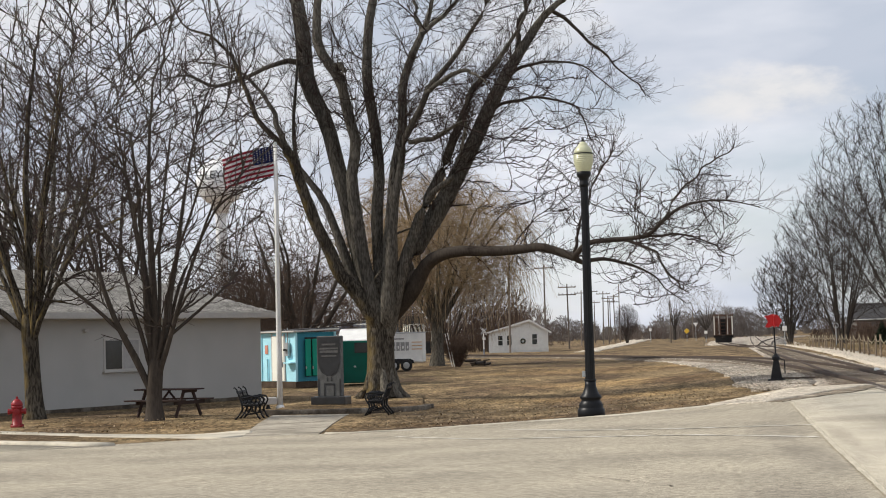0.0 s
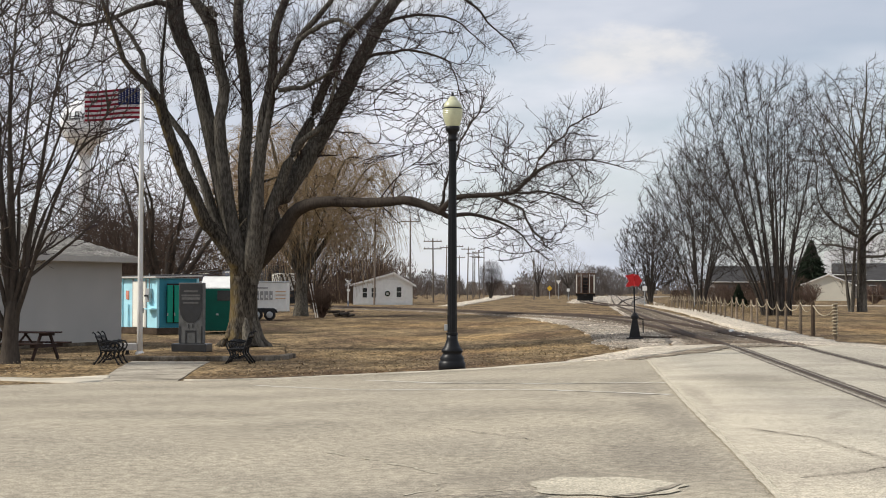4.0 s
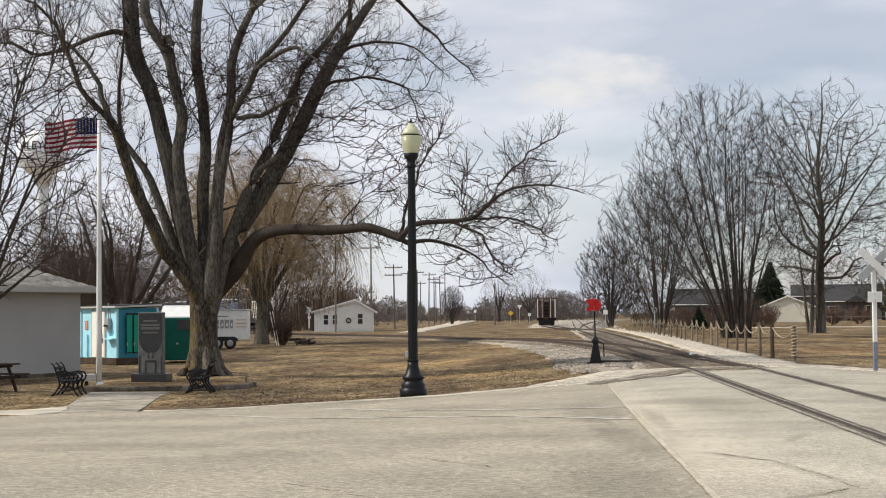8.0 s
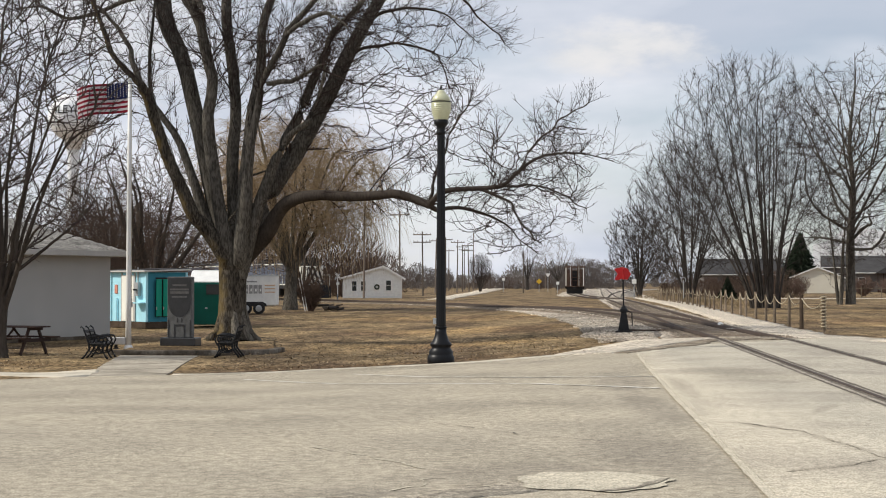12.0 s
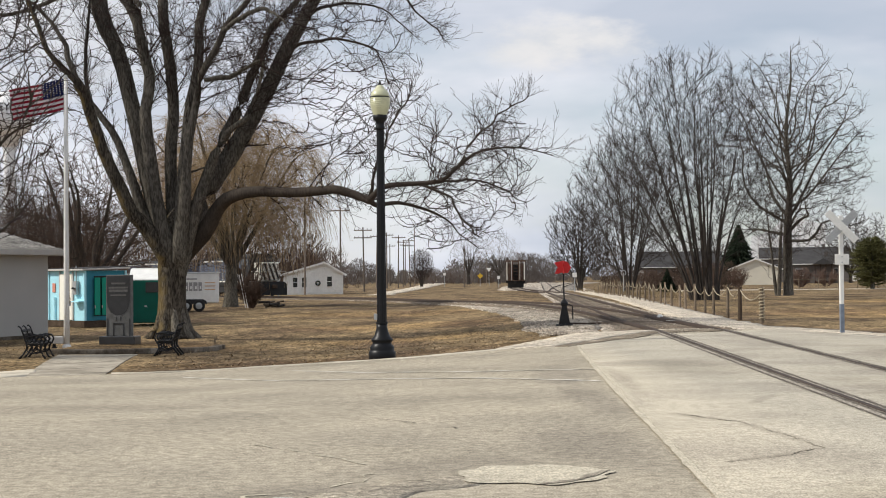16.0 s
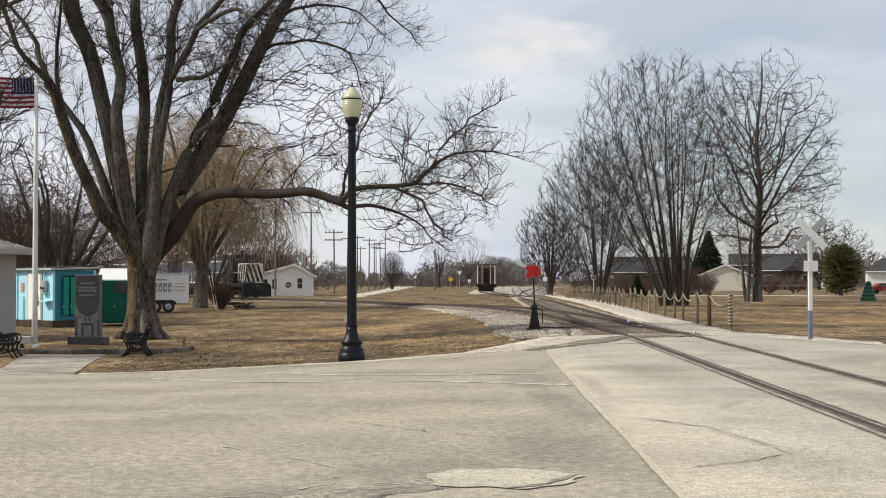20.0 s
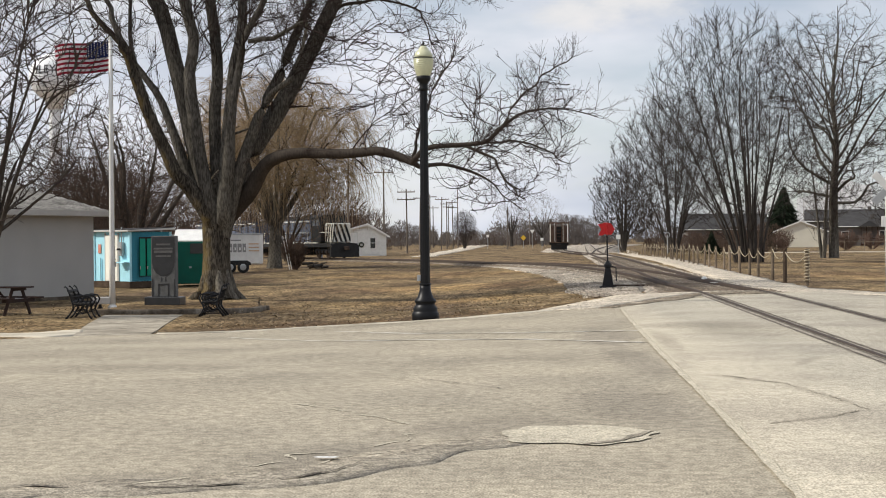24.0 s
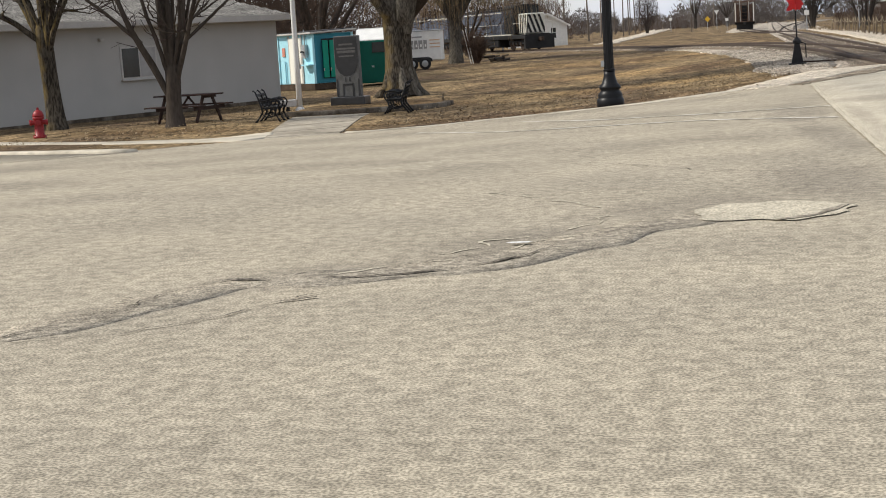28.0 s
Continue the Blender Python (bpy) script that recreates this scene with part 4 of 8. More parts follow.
sheet("walk_flare", [(-12.2, 28.75), (-10.6, 28.0), (-9.75, 28.6), (-9.3, 30.2)], [(-12.2, 28.3), (-10.2, 27.2), (-8.7, 26.4), (-8.5, 27.5)], 4, -0.003, M_CONCRETE, "pale concrete flare where walk and pavement meet", "pavement", step=0.15)
walk_slabs = thing("memorial_walk", label="pale concrete walk of square slabs to the memorial", category="path", kind="structure")


def build_slabs():
    left, right = [(-8.25, 26.0), (-9.6, 31.2), (-10.8, 36.8)], [(-7.15, 27.0), (-8.1, 32.0), (-8.9, 36.9)]
    A, B = resample_line(left, 1.15), resample_line(right, 1.15)
    n = min(len(A), len(B))
    A, B = A[np.linspace(0, len(A) - 1, n).astype(int)], B[np.linspace(0, len(B) - 1, n).astype(int)]
    for i in range(n - 1):
        quad = [A[i] * 0.99 + A[i + 1] * 0.01, B[i] * 0.99 + B[i + 1] * 0.01, B[i + 1] * 0.99 + B[i] * 0.01, A[i + 1] * 0.99 + A[i] * 0.01]
        bm = bmesh.new()
        top = [bm.verts.new((x, y, float(lift(x, y)) - 0.004 + 0.004 * (i % 2))) for x, y in quad]
        low = [bm.verts.new((x, y, float(lift(x, y)) - 0.08)) for x, y in quad]
        bm.faces.new(top)
        for k in range(4):
            bm.faces.new((top[k], low[k], low[(k + 1) % 4], top[(k + 1) % 4]))
        bmesh.ops.recalc_face_normals(bm, faces=bm.faces[:])
        part("slab", bm, M_WALKSLAB, walk_slabs)


build_slabs()
kerb("bed_edging", [(-11.3, 37.7), (-10.6, 37.4), (-9.4, 37.8), (-8.25, 38.9), (-7.8, 40.2), (-7.95, 42.6)], 0.25, 0.1, M_CONCRETE_D, "dark weathered concrete edging round the memorial bed", "edging")
sheet("memorial_bed", [(-11.3, 37.9), (-10.6, 37.6), (-9.4, 37.9), (-8.35, 39.0), (-7.9, 40.2), (-8.0, 42.6)], [(-12.2, 43), (-12.2, 49), (-11, 52), (-9.5, 50), (-8.8, 46), (-8.2, 43)], 6, 0.04, M_GRASS, "bare soil and dead leaves in the memorial bed", "planting bed")
sheet("crossing_apron", [(-0.3, 30.9), (0.5, 33.2), (1.6, 36.4), (3.3, 37.9)], [(0.9, 30.3), (1.8, 32.1), (2.6, 34.0), (3.35, 35.6)], 6, 0.03, M_GRAVEL, "pale worn pavement apron beside the rails", "apron", ragged=0.1, step=0.2)
sheet("crossing_apron", [(3.62, 37.9), (4.2, 38.1), (4.85, 38.1)], [(3.62, 36.5), (4.2, 36.6), (4.85, 36.6)], 4, 0.045, M_GRAVEL, "pale concrete slab between the rails", "apron", ragged=0.06, step=0.2)
sheet("dirt_crescent", [(0.9, 30.4), (1.8, 32.2), (2.6, 34.1), (3.35, 35.7)], [(1.2, 30.0), (2.05, 31.2), (2.75, 32.5), (3.35, 34.3)], 5, 0.0255, M_SOIL, "crescent of washed-up dirt below the apron", "dirt", ragged=0.22, step=0.15)
sheet("dirt_patch", [(3.58, 36.5), (4.2, 36.6), (4.88, 36.6)], [(3.58, 34.6), (4.2, 35.1), (4.88, 35.3)], 5, 0.0265, M_SOIL, "dirt gathered between the rails at the edge of the street", "dirt", ragged=0.12, step=0.12)
sheet("gravel_verge", [(5.1, 42.5), (6.0, 43.5), (7.4, 44.0), (8.6, 41.0), (9.6, 37.0)], [(5.1, 37.0), (6.2, 39.2), (7.4, 39.6), (8.3, 38.8), (9.2, 35.2)], 6, 0.024, M_GRAVEL, "pale gravel verge where path and street meet", "verge", ragged=0.25, step=0.25)
sheet("ballast_shoulder", [(-6.5, 113), (-2.9, 95), (-0.2, 68), (0.6, 54), (0.7, 46), (1.2, 39.5)], [(-4.6, 111), (-1.6, 97), (1.1, 77), (2.5, 60), (2.8, 50), (2.2, 39)], 6, 0.035, M_BALLAST, "spilled pale ballast beside the curve", "ballast", ragged=0.5)


def build_stones():
    """Loose ballast stones beside the curve."""
    rng = np.random.default_rng(77)
    n = 9000
    u = rng.random(n)
    y = 39.5 + 38 * u ** 1.3
    left = np.interp(y, [39.5, 46, 54, 68, 95], [1.2, 0.7, 0.6, -0.2, -2.9])
    right = np.interp(y, [39, 50, 60, 77], [2.3, 2.6, 2.4, 1.0])
    x = left + (right - left) * (rng.random(n) * 1.12 - 0.1)
    z = lift(x, y) + 0.035
    size = rng.uniform(0.018, 0.05, n)
    base = np.array([[1, 0, 0], [0, 1, 0], [-1, 0, 0], [0, -1, 0], [0, 0, 0.8], [0, 0, -0.6]])
    V = base[None] * rng.uniform(0.6, 1.3, (n, 6, 1)) * size[:, None, None]
    a = rng.uniform(0, 6.28, n)
    c, s = np.cos(a)[:, None], np.sin(a)[:, None]
    V = np.stack([V[..., 0] * c - V[..., 1] * s + x[:, None], V[..., 0] * s + V[..., 1] * c + y[:, None], V[..., 2] + z[:, None] + 0.01], -1)
    tri = np.array([[0, 1, 4], [1, 2, 4], [2, 3, 4], [3, 0, 4], [1, 0, 5], [2, 1, 5], [3, 2, 5], [0, 3, 5]])
    F = (tri[None] + 6 * np.arange(n)[:, None, None]).reshape(-1, 3)
    tagged(new("ballast_stones", raw_mesh("ballast_stones", V.reshape(-1, 3), F, M_BALLAST)), "loose pale ballast stones beside the switch", "stones", kind="stuff")


def build_bed_stones():
    """Loose brown stones of the two ballast beds."""
    rng = np.random.default_rng(78)
    n = 8000
    y = 37.5 + 62 * rng.random(n) ** 1.5
    on_main = rng.random(n) < 0.6
    c = np.array(CURVE, dtype=float)
    x = np.where(on_main, np.interp(y, [-12, 60, 100], [4.23, 4.23, 4.25]), np.interp(y, c[:, 1], c[:, 0])) + rng.uniform(-1.55, 1.55, n)
    z = np.where(on_main, rail_height(y) - 0.115, curve_height(y) - 0.12)
    size = rng.uniform(0.02, 0.05, n)
    base = np.array([[1, 0, 0], [0, 1, 0], [-1, 0, 0], [0, -1, 0], [0, 0, 0.9]])
    V = base[None] * rng.uniform(0.6, 1.3, (n, 5, 1)) * size[:, None, None]
    a = rng.uniform(0, 6.28, n)
    c, s = np.cos(a)[:, None], np.sin(a)[:, None]
    V = np.stack([V[..., 0] * c - V[..., 1] * s + x[:, None], V[..., 0] * s + V[..., 1] * c + y[:, None], V[..., 2] + z[:, None]], -1)
    tri = np.array([[0, 1, 4], [1, 2, 4], [2, 3, 4], [3, 0, 4]])
    F = (tri[None] + 5 * np.arange(n)[:, None, None]).reshape(-1, 3)
    tagged(new("track_stones", raw_mesh("track_stones", V.reshape(-1, 3), F, M_BALLAST_D)), "loose stones between and beside the rails", "stones", kind="stuff")


def build_tufts(name, count, xr, yr, h, mat, label, seed):
    """Short tufts and dead leaves scattered over a stretch of lawn."""
    rng = np.random.default_rng(seed)
    n = count
    x, y = rng.uniform(*xr, n), rng.uniform(*yr, n)
    z = lift(x, y) - 0.02
    P = np.zeros((n, 2, 3))
    P[:, 0] = np.stack([x, y, z], -1)
    P[:, 1] = np.stack([x + rng.normal(0, 0.5 * h, n), y + rng.normal(0, 0.5 * h, n), z + h * rng.uniform(0.4, 1.0, n)], -1)
    R = np.tile(np.array([0.014, 0.004]), (n, 1)) * (0.5 + h * 4)
    tagged(new(name, tube_mesh(name, [(P, R, 3)], mat)), label, "grass", kind="stuff")


build_stones()
build_bed_stones()
build_tufts("dry_weeds", 500, (8.4, 13.5), (95, 190), 0.5, M_STRAW, "tall dry straw-coloured weeds along the fence", 83)


def build_litter(mat, seed, label):
    rng = np.random.default_rng(seed)
    n = 2000
    x, y = rng.uniform(-16, 1.2, n), 29.5 + 19 * rng.random(n) ** 1.5
    keep = y > np.interp(x, [-16, -9.5, -6.3, -4.1, 0.5, 1.2], [27.5, 28, 28.2, 30.2, 31.4, 33])
    walk_x = np.interp(y, [25.9, 31.2, 36.6], [-8.0, -9.1, -9.6])
    keep &= (np.abs(x - walk_x) > 1.6) | (y > 37.5)
    x, y = x[keep], y[keep]
    n = len(x)
    z = lift(x, y) + 0.005
    a = rng.uniform(0, 6.28, n)
    r = rng.uniform(0.008, 0.026, n)
    V = np.stack([np.stack([x + r * np.cos(a + k * 1.57), y + r * np.sin(a + k * 1.57), z + rng.uniform(0, 0.04, n)], -1) for k in range(4)], 1)
    F = np.arange(n * 4).reshape(-1, 4)
    tagged(new("leaf_litter", raw_mesh("leaf_litter", V.reshape(-1, 3), F, mat)), label, "leaves", kind="stuff")


build_litter(M_LEAF, 85, "scattered dead brown leaves on the lawn")
build_litter(M_LITTER, 86, "scattered pale dry stalks on the lawn")


# ---- trees ----
def build_old_tree():
    """The old many-limbed tree, from its trunk and limbs as they stand."""
    rng = np.random.default_rng(5)
    t = thing("shade_tree", (-11.1, 48.0, -0.57), label="old many-limbed bare shade tree with a thick mossy trunk", category="tree")
    K = 22
    limbs = []

    def limb(name, pts, sides=10, mat=M_BARK):
        P, R = resample(pts, K)
        R = R * (1.0 if name == "trunk" else 0.84)
        if name == "limb":
            n = np.arange(K)[:, None] / (K - 1)
            ph = rng.uniform(0, 6.28, (1, 3))
            bend = np.sin(n * 17 + ph) * 0.6 + np.sin(n * 31 + 2 * ph) * 0.4
            P = P + (bend * np.array([0.075, 0.075, 0.03]) * np.clip(0.1 / R[0], 0.25, 1.0)[:, None] * np.minimum(1, 4 * n) * np.minimum(1, 6 * (1 - n) + 0.3))[None]
        limbs.append((P, R))
        part(name, tube_mesh(name, [(P, R, sides)], mat), None, t, soft=True)

    limb('trunk', [(0.64, 0.0, 0.04, 0.702), (0.62, 0.0, 0.34, 0.54), (0.61, 0.0, 0.79, 0.465), (0.62, 0.0, 1.5, 0.435), (0.62, 0.0, 2.21, 0.448), (0.67, 0.0, 2.75, 0.483), (0.72, 0, 3.15, 0.5), (0.72, 0, 3.75, 0.3), (0.72, 0, 4.1, 0.05)], 16, M_LICHEN)
    limb('limb', [(0.58, -0.09, 2.0, 0.23), (0.46, -0.3, 2.66, 0.349), (-0.15, -0.45, 3.56, 0.278), (-0.51, -0.6, 4.01, 0.26), (-1.01, -0.75, 5.08, 0.225), (-1.47, -0.9, 6.39, 0.207), (-1.76, -1.05, 7.32, 0.197), (-2.03, -1.2, 7.95, 0.188)], 10, M_LICHEN)
    limb('limb', [(-1.99, -1.2, 7.91, 0.128), (-2.6, -1.33, 8.59, 0.102), (-3.12, -1.47, 9.43, 0.085), (-3.51, -1.6, 10.76, 0.068), (-4.07, -1.73, 11.4, 0.051), (-5.01, -1.87, 11.91, 0.034), (-5.47, -2.0, 12.8, 0.025)], 10, M_LICHEN)
    limb('limb', [(-2.03, -1.2, 7.95, 0.12), (-2.34, -1.04, 8.8, 0.103), (-2.67, -0.88, 9.5, 0.078), (-3.23, -0.72, 10.23, 0.061), (-4.15, -0.56, 10.79, 0.043), (-5.24, -0.4, 11.04, 0.026)])
    limb('limb', [(0.47, 0.06, 2.0, 0.18), (0.24, 0.2, 2.94, 0.247), (-0.35, 0.25, 4.04, 0.212), (-0.77, 0.3, 5.32, 0.168), (-1.28, 0.35, 6.39, 0.141), (-1.82, 0.4, 7.25, 0.115), (-2.13, 0.45, 7.84, 0.089), (-2.19, 0.5, 9.47, 0.062), (-2.11, 0.55, 11.57, 0.036), (-2.19, 0.6, 12.97, 0.027)])
    limb('limb', [(0.61, 0.06, 2.0, 0.23), (0.52, 0.2, 2.94, 0.353), (0.02, 0.33, 4.21, 0.318), (-0.38, 0.46, 5.68, 0.301), (-0.77, 0.59, 7.46, 0.293), (-1.18, 0.72, 9.0, 0.294), (-1.75, 0.85, 10.19, 0.322), (-1.95, 0.98, 11.29, 0.305), (-2.05, 1.11, 12.26, 0.287), (-2.25, 1.24, 13.49, 0.252), (-2.52, 1.37, 14.67, 0.199), (-3.03, 1.5, 16.07, 0.109)])
    limb('limb', [(-1.74, 1.0, 10.89, 0.143), (-2.18, 0.73, 11.05, 0.116), (-2.64, 0.47, 11.0, 0.097), (-3.51, 0.2, 10.64, 0.079), (-4.62, -0.07, 10.23, 0.061), (-5.45, -0.33, 10.6, 0.044), (-6.21, -0.6, 10.49, 0.026)])
    limb('limb', [(0.64, -0.12, 2.0, 0.21), (0.57, -0.4, 2.92, 0.279), (0.24, -0.38, 4.18, 0.235), (-0.0, -0.36, 5.76, 0.244), (-0.1, -0.35, 7.12, 0.218), (0.05, -0.33, 8.13, 0.209), (-0.18, -0.31, 9.04, 0.209), (-0.45, -0.29, 10.05, 0.192), (-0.8, -0.27, 10.74, 0.192), (-1.15, -0.25, 11.45, 0.192), (-1.18, -0.24, 12.37, 0.157), (-1.03, -0.22, 13.47, 0.122), (-0.78, -0.2, 14.57, 0.07)])
    limb('limb', [(-0.69, -0.2, 10.53, 0.122), (-0.46, -0.4, 10.67, 0.113), (-0.26, -0.6, 10.48, 0.095), (-0.24, -0.8, 10.23, 0.069)])
    limb('limb', [(0.66, 0.12, 2.0, 0.23), (0.62, 0.4, 2.94, 0.301), (0.51, 0.47, 4.03, 0.23), (0.49, 0.53, 5.81, 0.231), (0.59, 0.6, 7.2, 0.213), (0.49, 0.67, 8.35, 0.214), (0.29, 0.73, 9.42, 0.205), (0.23, 0.8, 10.59, 0.196), (0.29, 0.87, 12.11, 0.179), (0.49, 0.93, 13.29, 0.152), (0.68, 1.0, 14.61, 0.099)])
    limb('limb', [(0.83, -0.15, 2.0, 0.22), (0.96, -0.5, 2.91, 0.295), (1.03, -0.42, 4.16, 0.252), (1.14, -0.34, 5.62, 0.244), (1.24, -0.26, 6.63, 0.218), (1.31, -0.18, 7.66, 0.192), (1.51, -0.1, 8.8, 0.184), (1.58, -0.02, 9.93, 0.167), (1.79, 0.06, 10.74, 0.149), (2.19, 0.14, 11.61, 0.123), (2.41, 0.22, 12.5, 0.079), (2.71, 0.3, 13.6, 0.044)])
    limb('limb', [(2.16, 0.3, 11.64, 0.088), (1.9, 0.6, 12.41, 0.071), (1.89, 0.9, 13.41, 0.045)])
    limb('limb', [(2.22, 0.0, 11.58, 0.097), (2.96, 0.33, 12.31, 0.08), (3.56, 0.67, 13.0, 0.053), (4.26, 1.0, 13.69, 0.036)])
    limb('limb', [(0.91, -0.18, 2.0, 0.18), (1.12, -0.6, 3.97, 0.243), (1.27, -0.73, 5.73, 0.173), (1.59, -0.85, 7.34, 0.138), (1.84, -0.98, 8.22, 0.129), (2.32, -1.1, 9.18, 0.12), (2.8, -1.23, 9.82, 0.111), (3.67, -1.35, 10.78, 0.085), (4.23, -1.48, 11.62, 0.06), (4.7, -1.6, 12.54, 0.034)])
    limb('limb', [(2.59, -1.4, 9.46, 0.085), (3.17, -1.6, 9.83, 0.085), (3.73, -1.8, 9.98, 0.076), (4.19, -2.0, 9.86, 0.05), (4.56, -2.2, 9.47, 0.025)])
    limb('limb', [(0.76, 0.15, 2.0, 0.23), (0.83, 0.5, 2.75, 0.443), (1.22, 0.67, 3.93, 0.409), (1.71, 0.85, 4.92, 0.393), (2.29, 1.02, 5.84, 0.368), (2.86, 1.19, 6.84, 0.342), (3.47, 1.36, 7.95, 0.307), (4.02, 1.54, 9.16, 0.29), (4.63, 1.71, 10.37, 0.245), (5.16, 1.88, 11.32, 0.201), (5.78, 2.05, 12.17, 0.156), (6.52, 2.23, 12.84, 0.11), (7.46, 2.4, 13.49, 0.065)])
    limb('limb', [(4.06, 1.9, 9.3, 0.085), (4.69, 2.16, 9.6, 0.065), (5.69, 2.42, 9.7, 0.05), (6.6, 2.68, 9.51, 0.037), (7.04, 2.94, 9.06, 0.026), (7.2, 3.2, 8.33, 0.023)], 10, M_BARK_D)
    limb('limb', [(5.02, 2.0, 11.25, 0.119), (5.17, 1.67, 12.12, 0.091), (5.54, 1.33, 12.97, 0.063), (5.78, 1.0, 13.81, 0.036)])
    limb('limb', [(6.14, 2.2, 12.56, 0.083), (6.86, 2.52, 12.03, 0.065), (7.75, 2.85, 11.11, 0.046), (8.56, 3.17, 10.37, 0.028), (9.01, 3.5, 9.93, 0.019)], 10, M_BARK_D)
    limb('limb', [(4.44, 2.0, 10.24, 0.091), (5.21, 1.88, 10.66, 0.064), (6.34, 1.75, 10.78, 0.045), (7.45, 1.62, 10.35, 0.027), (8.18, 1.5, 9.65, 0.018)], 10, M_BARK_D)
    limb('limb', [(0.95, -0.12, 2.0, 0.18), (1.44, -0.4, 3.97, 0.244), (2.05, -0.5, 5.55, 0.191), (2.59, -0.6, 6.68, 0.191), (3.05, -0.7, 7.54, 0.173), (3.58, -0.8, 8.75, 0.147), (3.97, -0.9, 9.59, 0.121), (4.67, -1.0, 10.37, 0.095), (5.4, -1.1, 11.2, 0.06), (5.87, -1.2, 12.22, 0.034)])
    limb('limb', [(1.83, -0.5, 5.02, 0.139), (2.14, -0.65, 5.8, 0.13), (2.48, -0.8, 6.26, 0.112), (2.92, -0.95, 6.64, 0.103), (3.32, -1.1, 7.01, 0.086), (3.61, -1.25, 7.72, 0.068), (3.75, -1.4, 8.58, 0.051)])
    limb('limb', [(1.89, -1.0, 7.99, 0.086), (2.4, -1.2, 8.02, 0.094), (2.84, -1.4, 8.05, 0.085), (3.18, -1.6, 8.22, 0.068), (3.7, -1.8, 8.44, 0.051)])
    limb('limb', [(0.8, 0.09, 2.0, 0.23), (0.91, 0.3, 2.66, 0.389), (1.63, 0.02, 3.36, 0.334), (2.09, -0.26, 4.02, 0.279), (2.55, -0.53, 4.4, 0.243), (3.31, -0.81, 4.54, 0.207), (4.41, -1.09, 4.49, 0.189), (5.49, -1.37, 4.53, 0.171), (6.04, -1.64, 4.54, 0.161), (6.57, -1.92, 4.34, 0.152), (7.03, -2.2, 4.15, 0.134)], 10, M_BARK_D)
    limb('limb', [(7.0, -2.2, 4.16, 0.109), (7.42, -2.4, 4.51, 0.1), (8.04, -2.6, 4.62, 0.091), (9.05, -2.8, 4.68, 0.074), (9.66, -3.0, 5.0, 0.066), (10.26, -3.2, 5.47, 0.049), (10.92, -3.4, 5.6, 0.033), (11.64, -3.6, 5.54, 0.024), (12.46, -3.8, 5.31, 0.016)], 10, M_BARK_D)
    limb('limb', [(7.03, -2.2, 4.15, 0.101), (7.35, -2.07, 4.01, 0.084), (7.85, -1.93, 4.11, 0.067), (8.69, -1.8, 3.92, 0.051), (9.26, -1.67, 3.58, 0.034), (9.75, -1.53, 3.15, 0.021), (10.25, -1.4, 2.72, 0.017)], 10, M_BARK_D)
    limb('limb', [(8.15, -2.5, 4.62, 0.067), (8.75, -2.67, 4.55, 0.058), (9.44, -2.85, 4.19, 0.041), (9.82, -3.02, 3.57, 0.033), (10.21, -3.2, 3.06, 0.02)], 10, M_BARK_D)
    limb('limb', [(6.98, -2.0, 4.17, 0.067), (7.16, -2.25, 4.78, 0.05), (7.42, -2.5, 5.6, 0.042), (7.88, -2.75, 6.57, 0.033), (8.32, -3.0, 7.2, 0.021)], 10, M_BARK_D)
    limb('limb', [(9.66, -3.0, 5.0, 0.049), (10.03, -3.3, 5.63, 0.041), (10.61, -3.6, 6.24, 0.032), (11.19, -3.9, 6.68, 0.024), (11.75, -4.2, 6.95, 0.016)], 10, M_BARK_D)
    limb('limb', [(9.01, -3.0, 4.67, 0.049), (9.66, -2.75, 4.69, 0.041), (10.48, -2.5, 4.68, 0.033), (11.29, -2.25, 4.26, 0.021), (11.7, -2.0, 4.05, 0.017)], 10, M_BARK_D)
    limb('limb', [(0.84, 0.8, 5.13, 0.054), (1.16, 0.6, 5.29, 0.044), (1.48, 0.4, 5.36, 0.035), (1.81, 0.2, 5.43, 0.026)])
    # root flare
    for k in range(9):
        a = 2 * math.pi * k / 9 + 0.2
        c, s = math.cos(a), math.sin(a)
        ln = rng.uniform(0.1, 0.3)
        pts = [(0.62 + 0.3 * c, 0.3 * s, 1.2, 0.08), (0.62 + 0.42 * c, 0.42 * s, 0.62, 0.13), (0.62 + 0.53 * c, 0.53 * s, 0.26, 0.14), (0.62 + (0.66 + ln * 0.5) * c, (0.66 + ln * 0.5) * s, 0.05, 0.11), (0.62 + (0.8 + ln) * c, (0.8 + ln) * s, -0.12, 0.04)]
        P, R = resample(pts, 8)
        part("root", tube_mesh("root", [(P, R, 7)], M_LICHEN if c < 0.2 else M_BARK), None, t, soft=True)
    P, R = join_groups(*limbs[1:])
    first = spawn(rng, P, R, density=1.5, t0=0.28, angle=(30, 70), metres=(1.0, 3.2), full=0.09, rmax=0.022, up=0.15, wig=0.14, curve=0.04, K=7, thin=0.26, tip=0.22, rmin=0.014)
    keep = (first[0][:, 0, 2] > 6.6) | ((first[0][:, 0, 0] > 3.5) & (first[0][:, -1, 2] > 4.2))
    first = (first[0][keep], first[1][keep])
    ends = spawn(rng, P, R, 3, t0=0.93, angle=(5, 30), metres=(0.7, 1.5), full=0.03, up=0.1, wig=0.12, curve=0.04, K=7, thin=0.7, tip=0.2, rmin=0.008)
    keep = (ends[0][:, -1, 2] > 4.5) & (ends[1][:, 0] < 0.06)
    first = join_groups(first, (ends[0][keep], ends[1][keep]))
    second = spawn(rng, *first, density=4.0, t0=0.1, angle=(25, 60), metres=(0.5, 1.4), up=0.12, wig=0.13, curve=0.05, K=4, thin=0.5, rmin=0.0074)
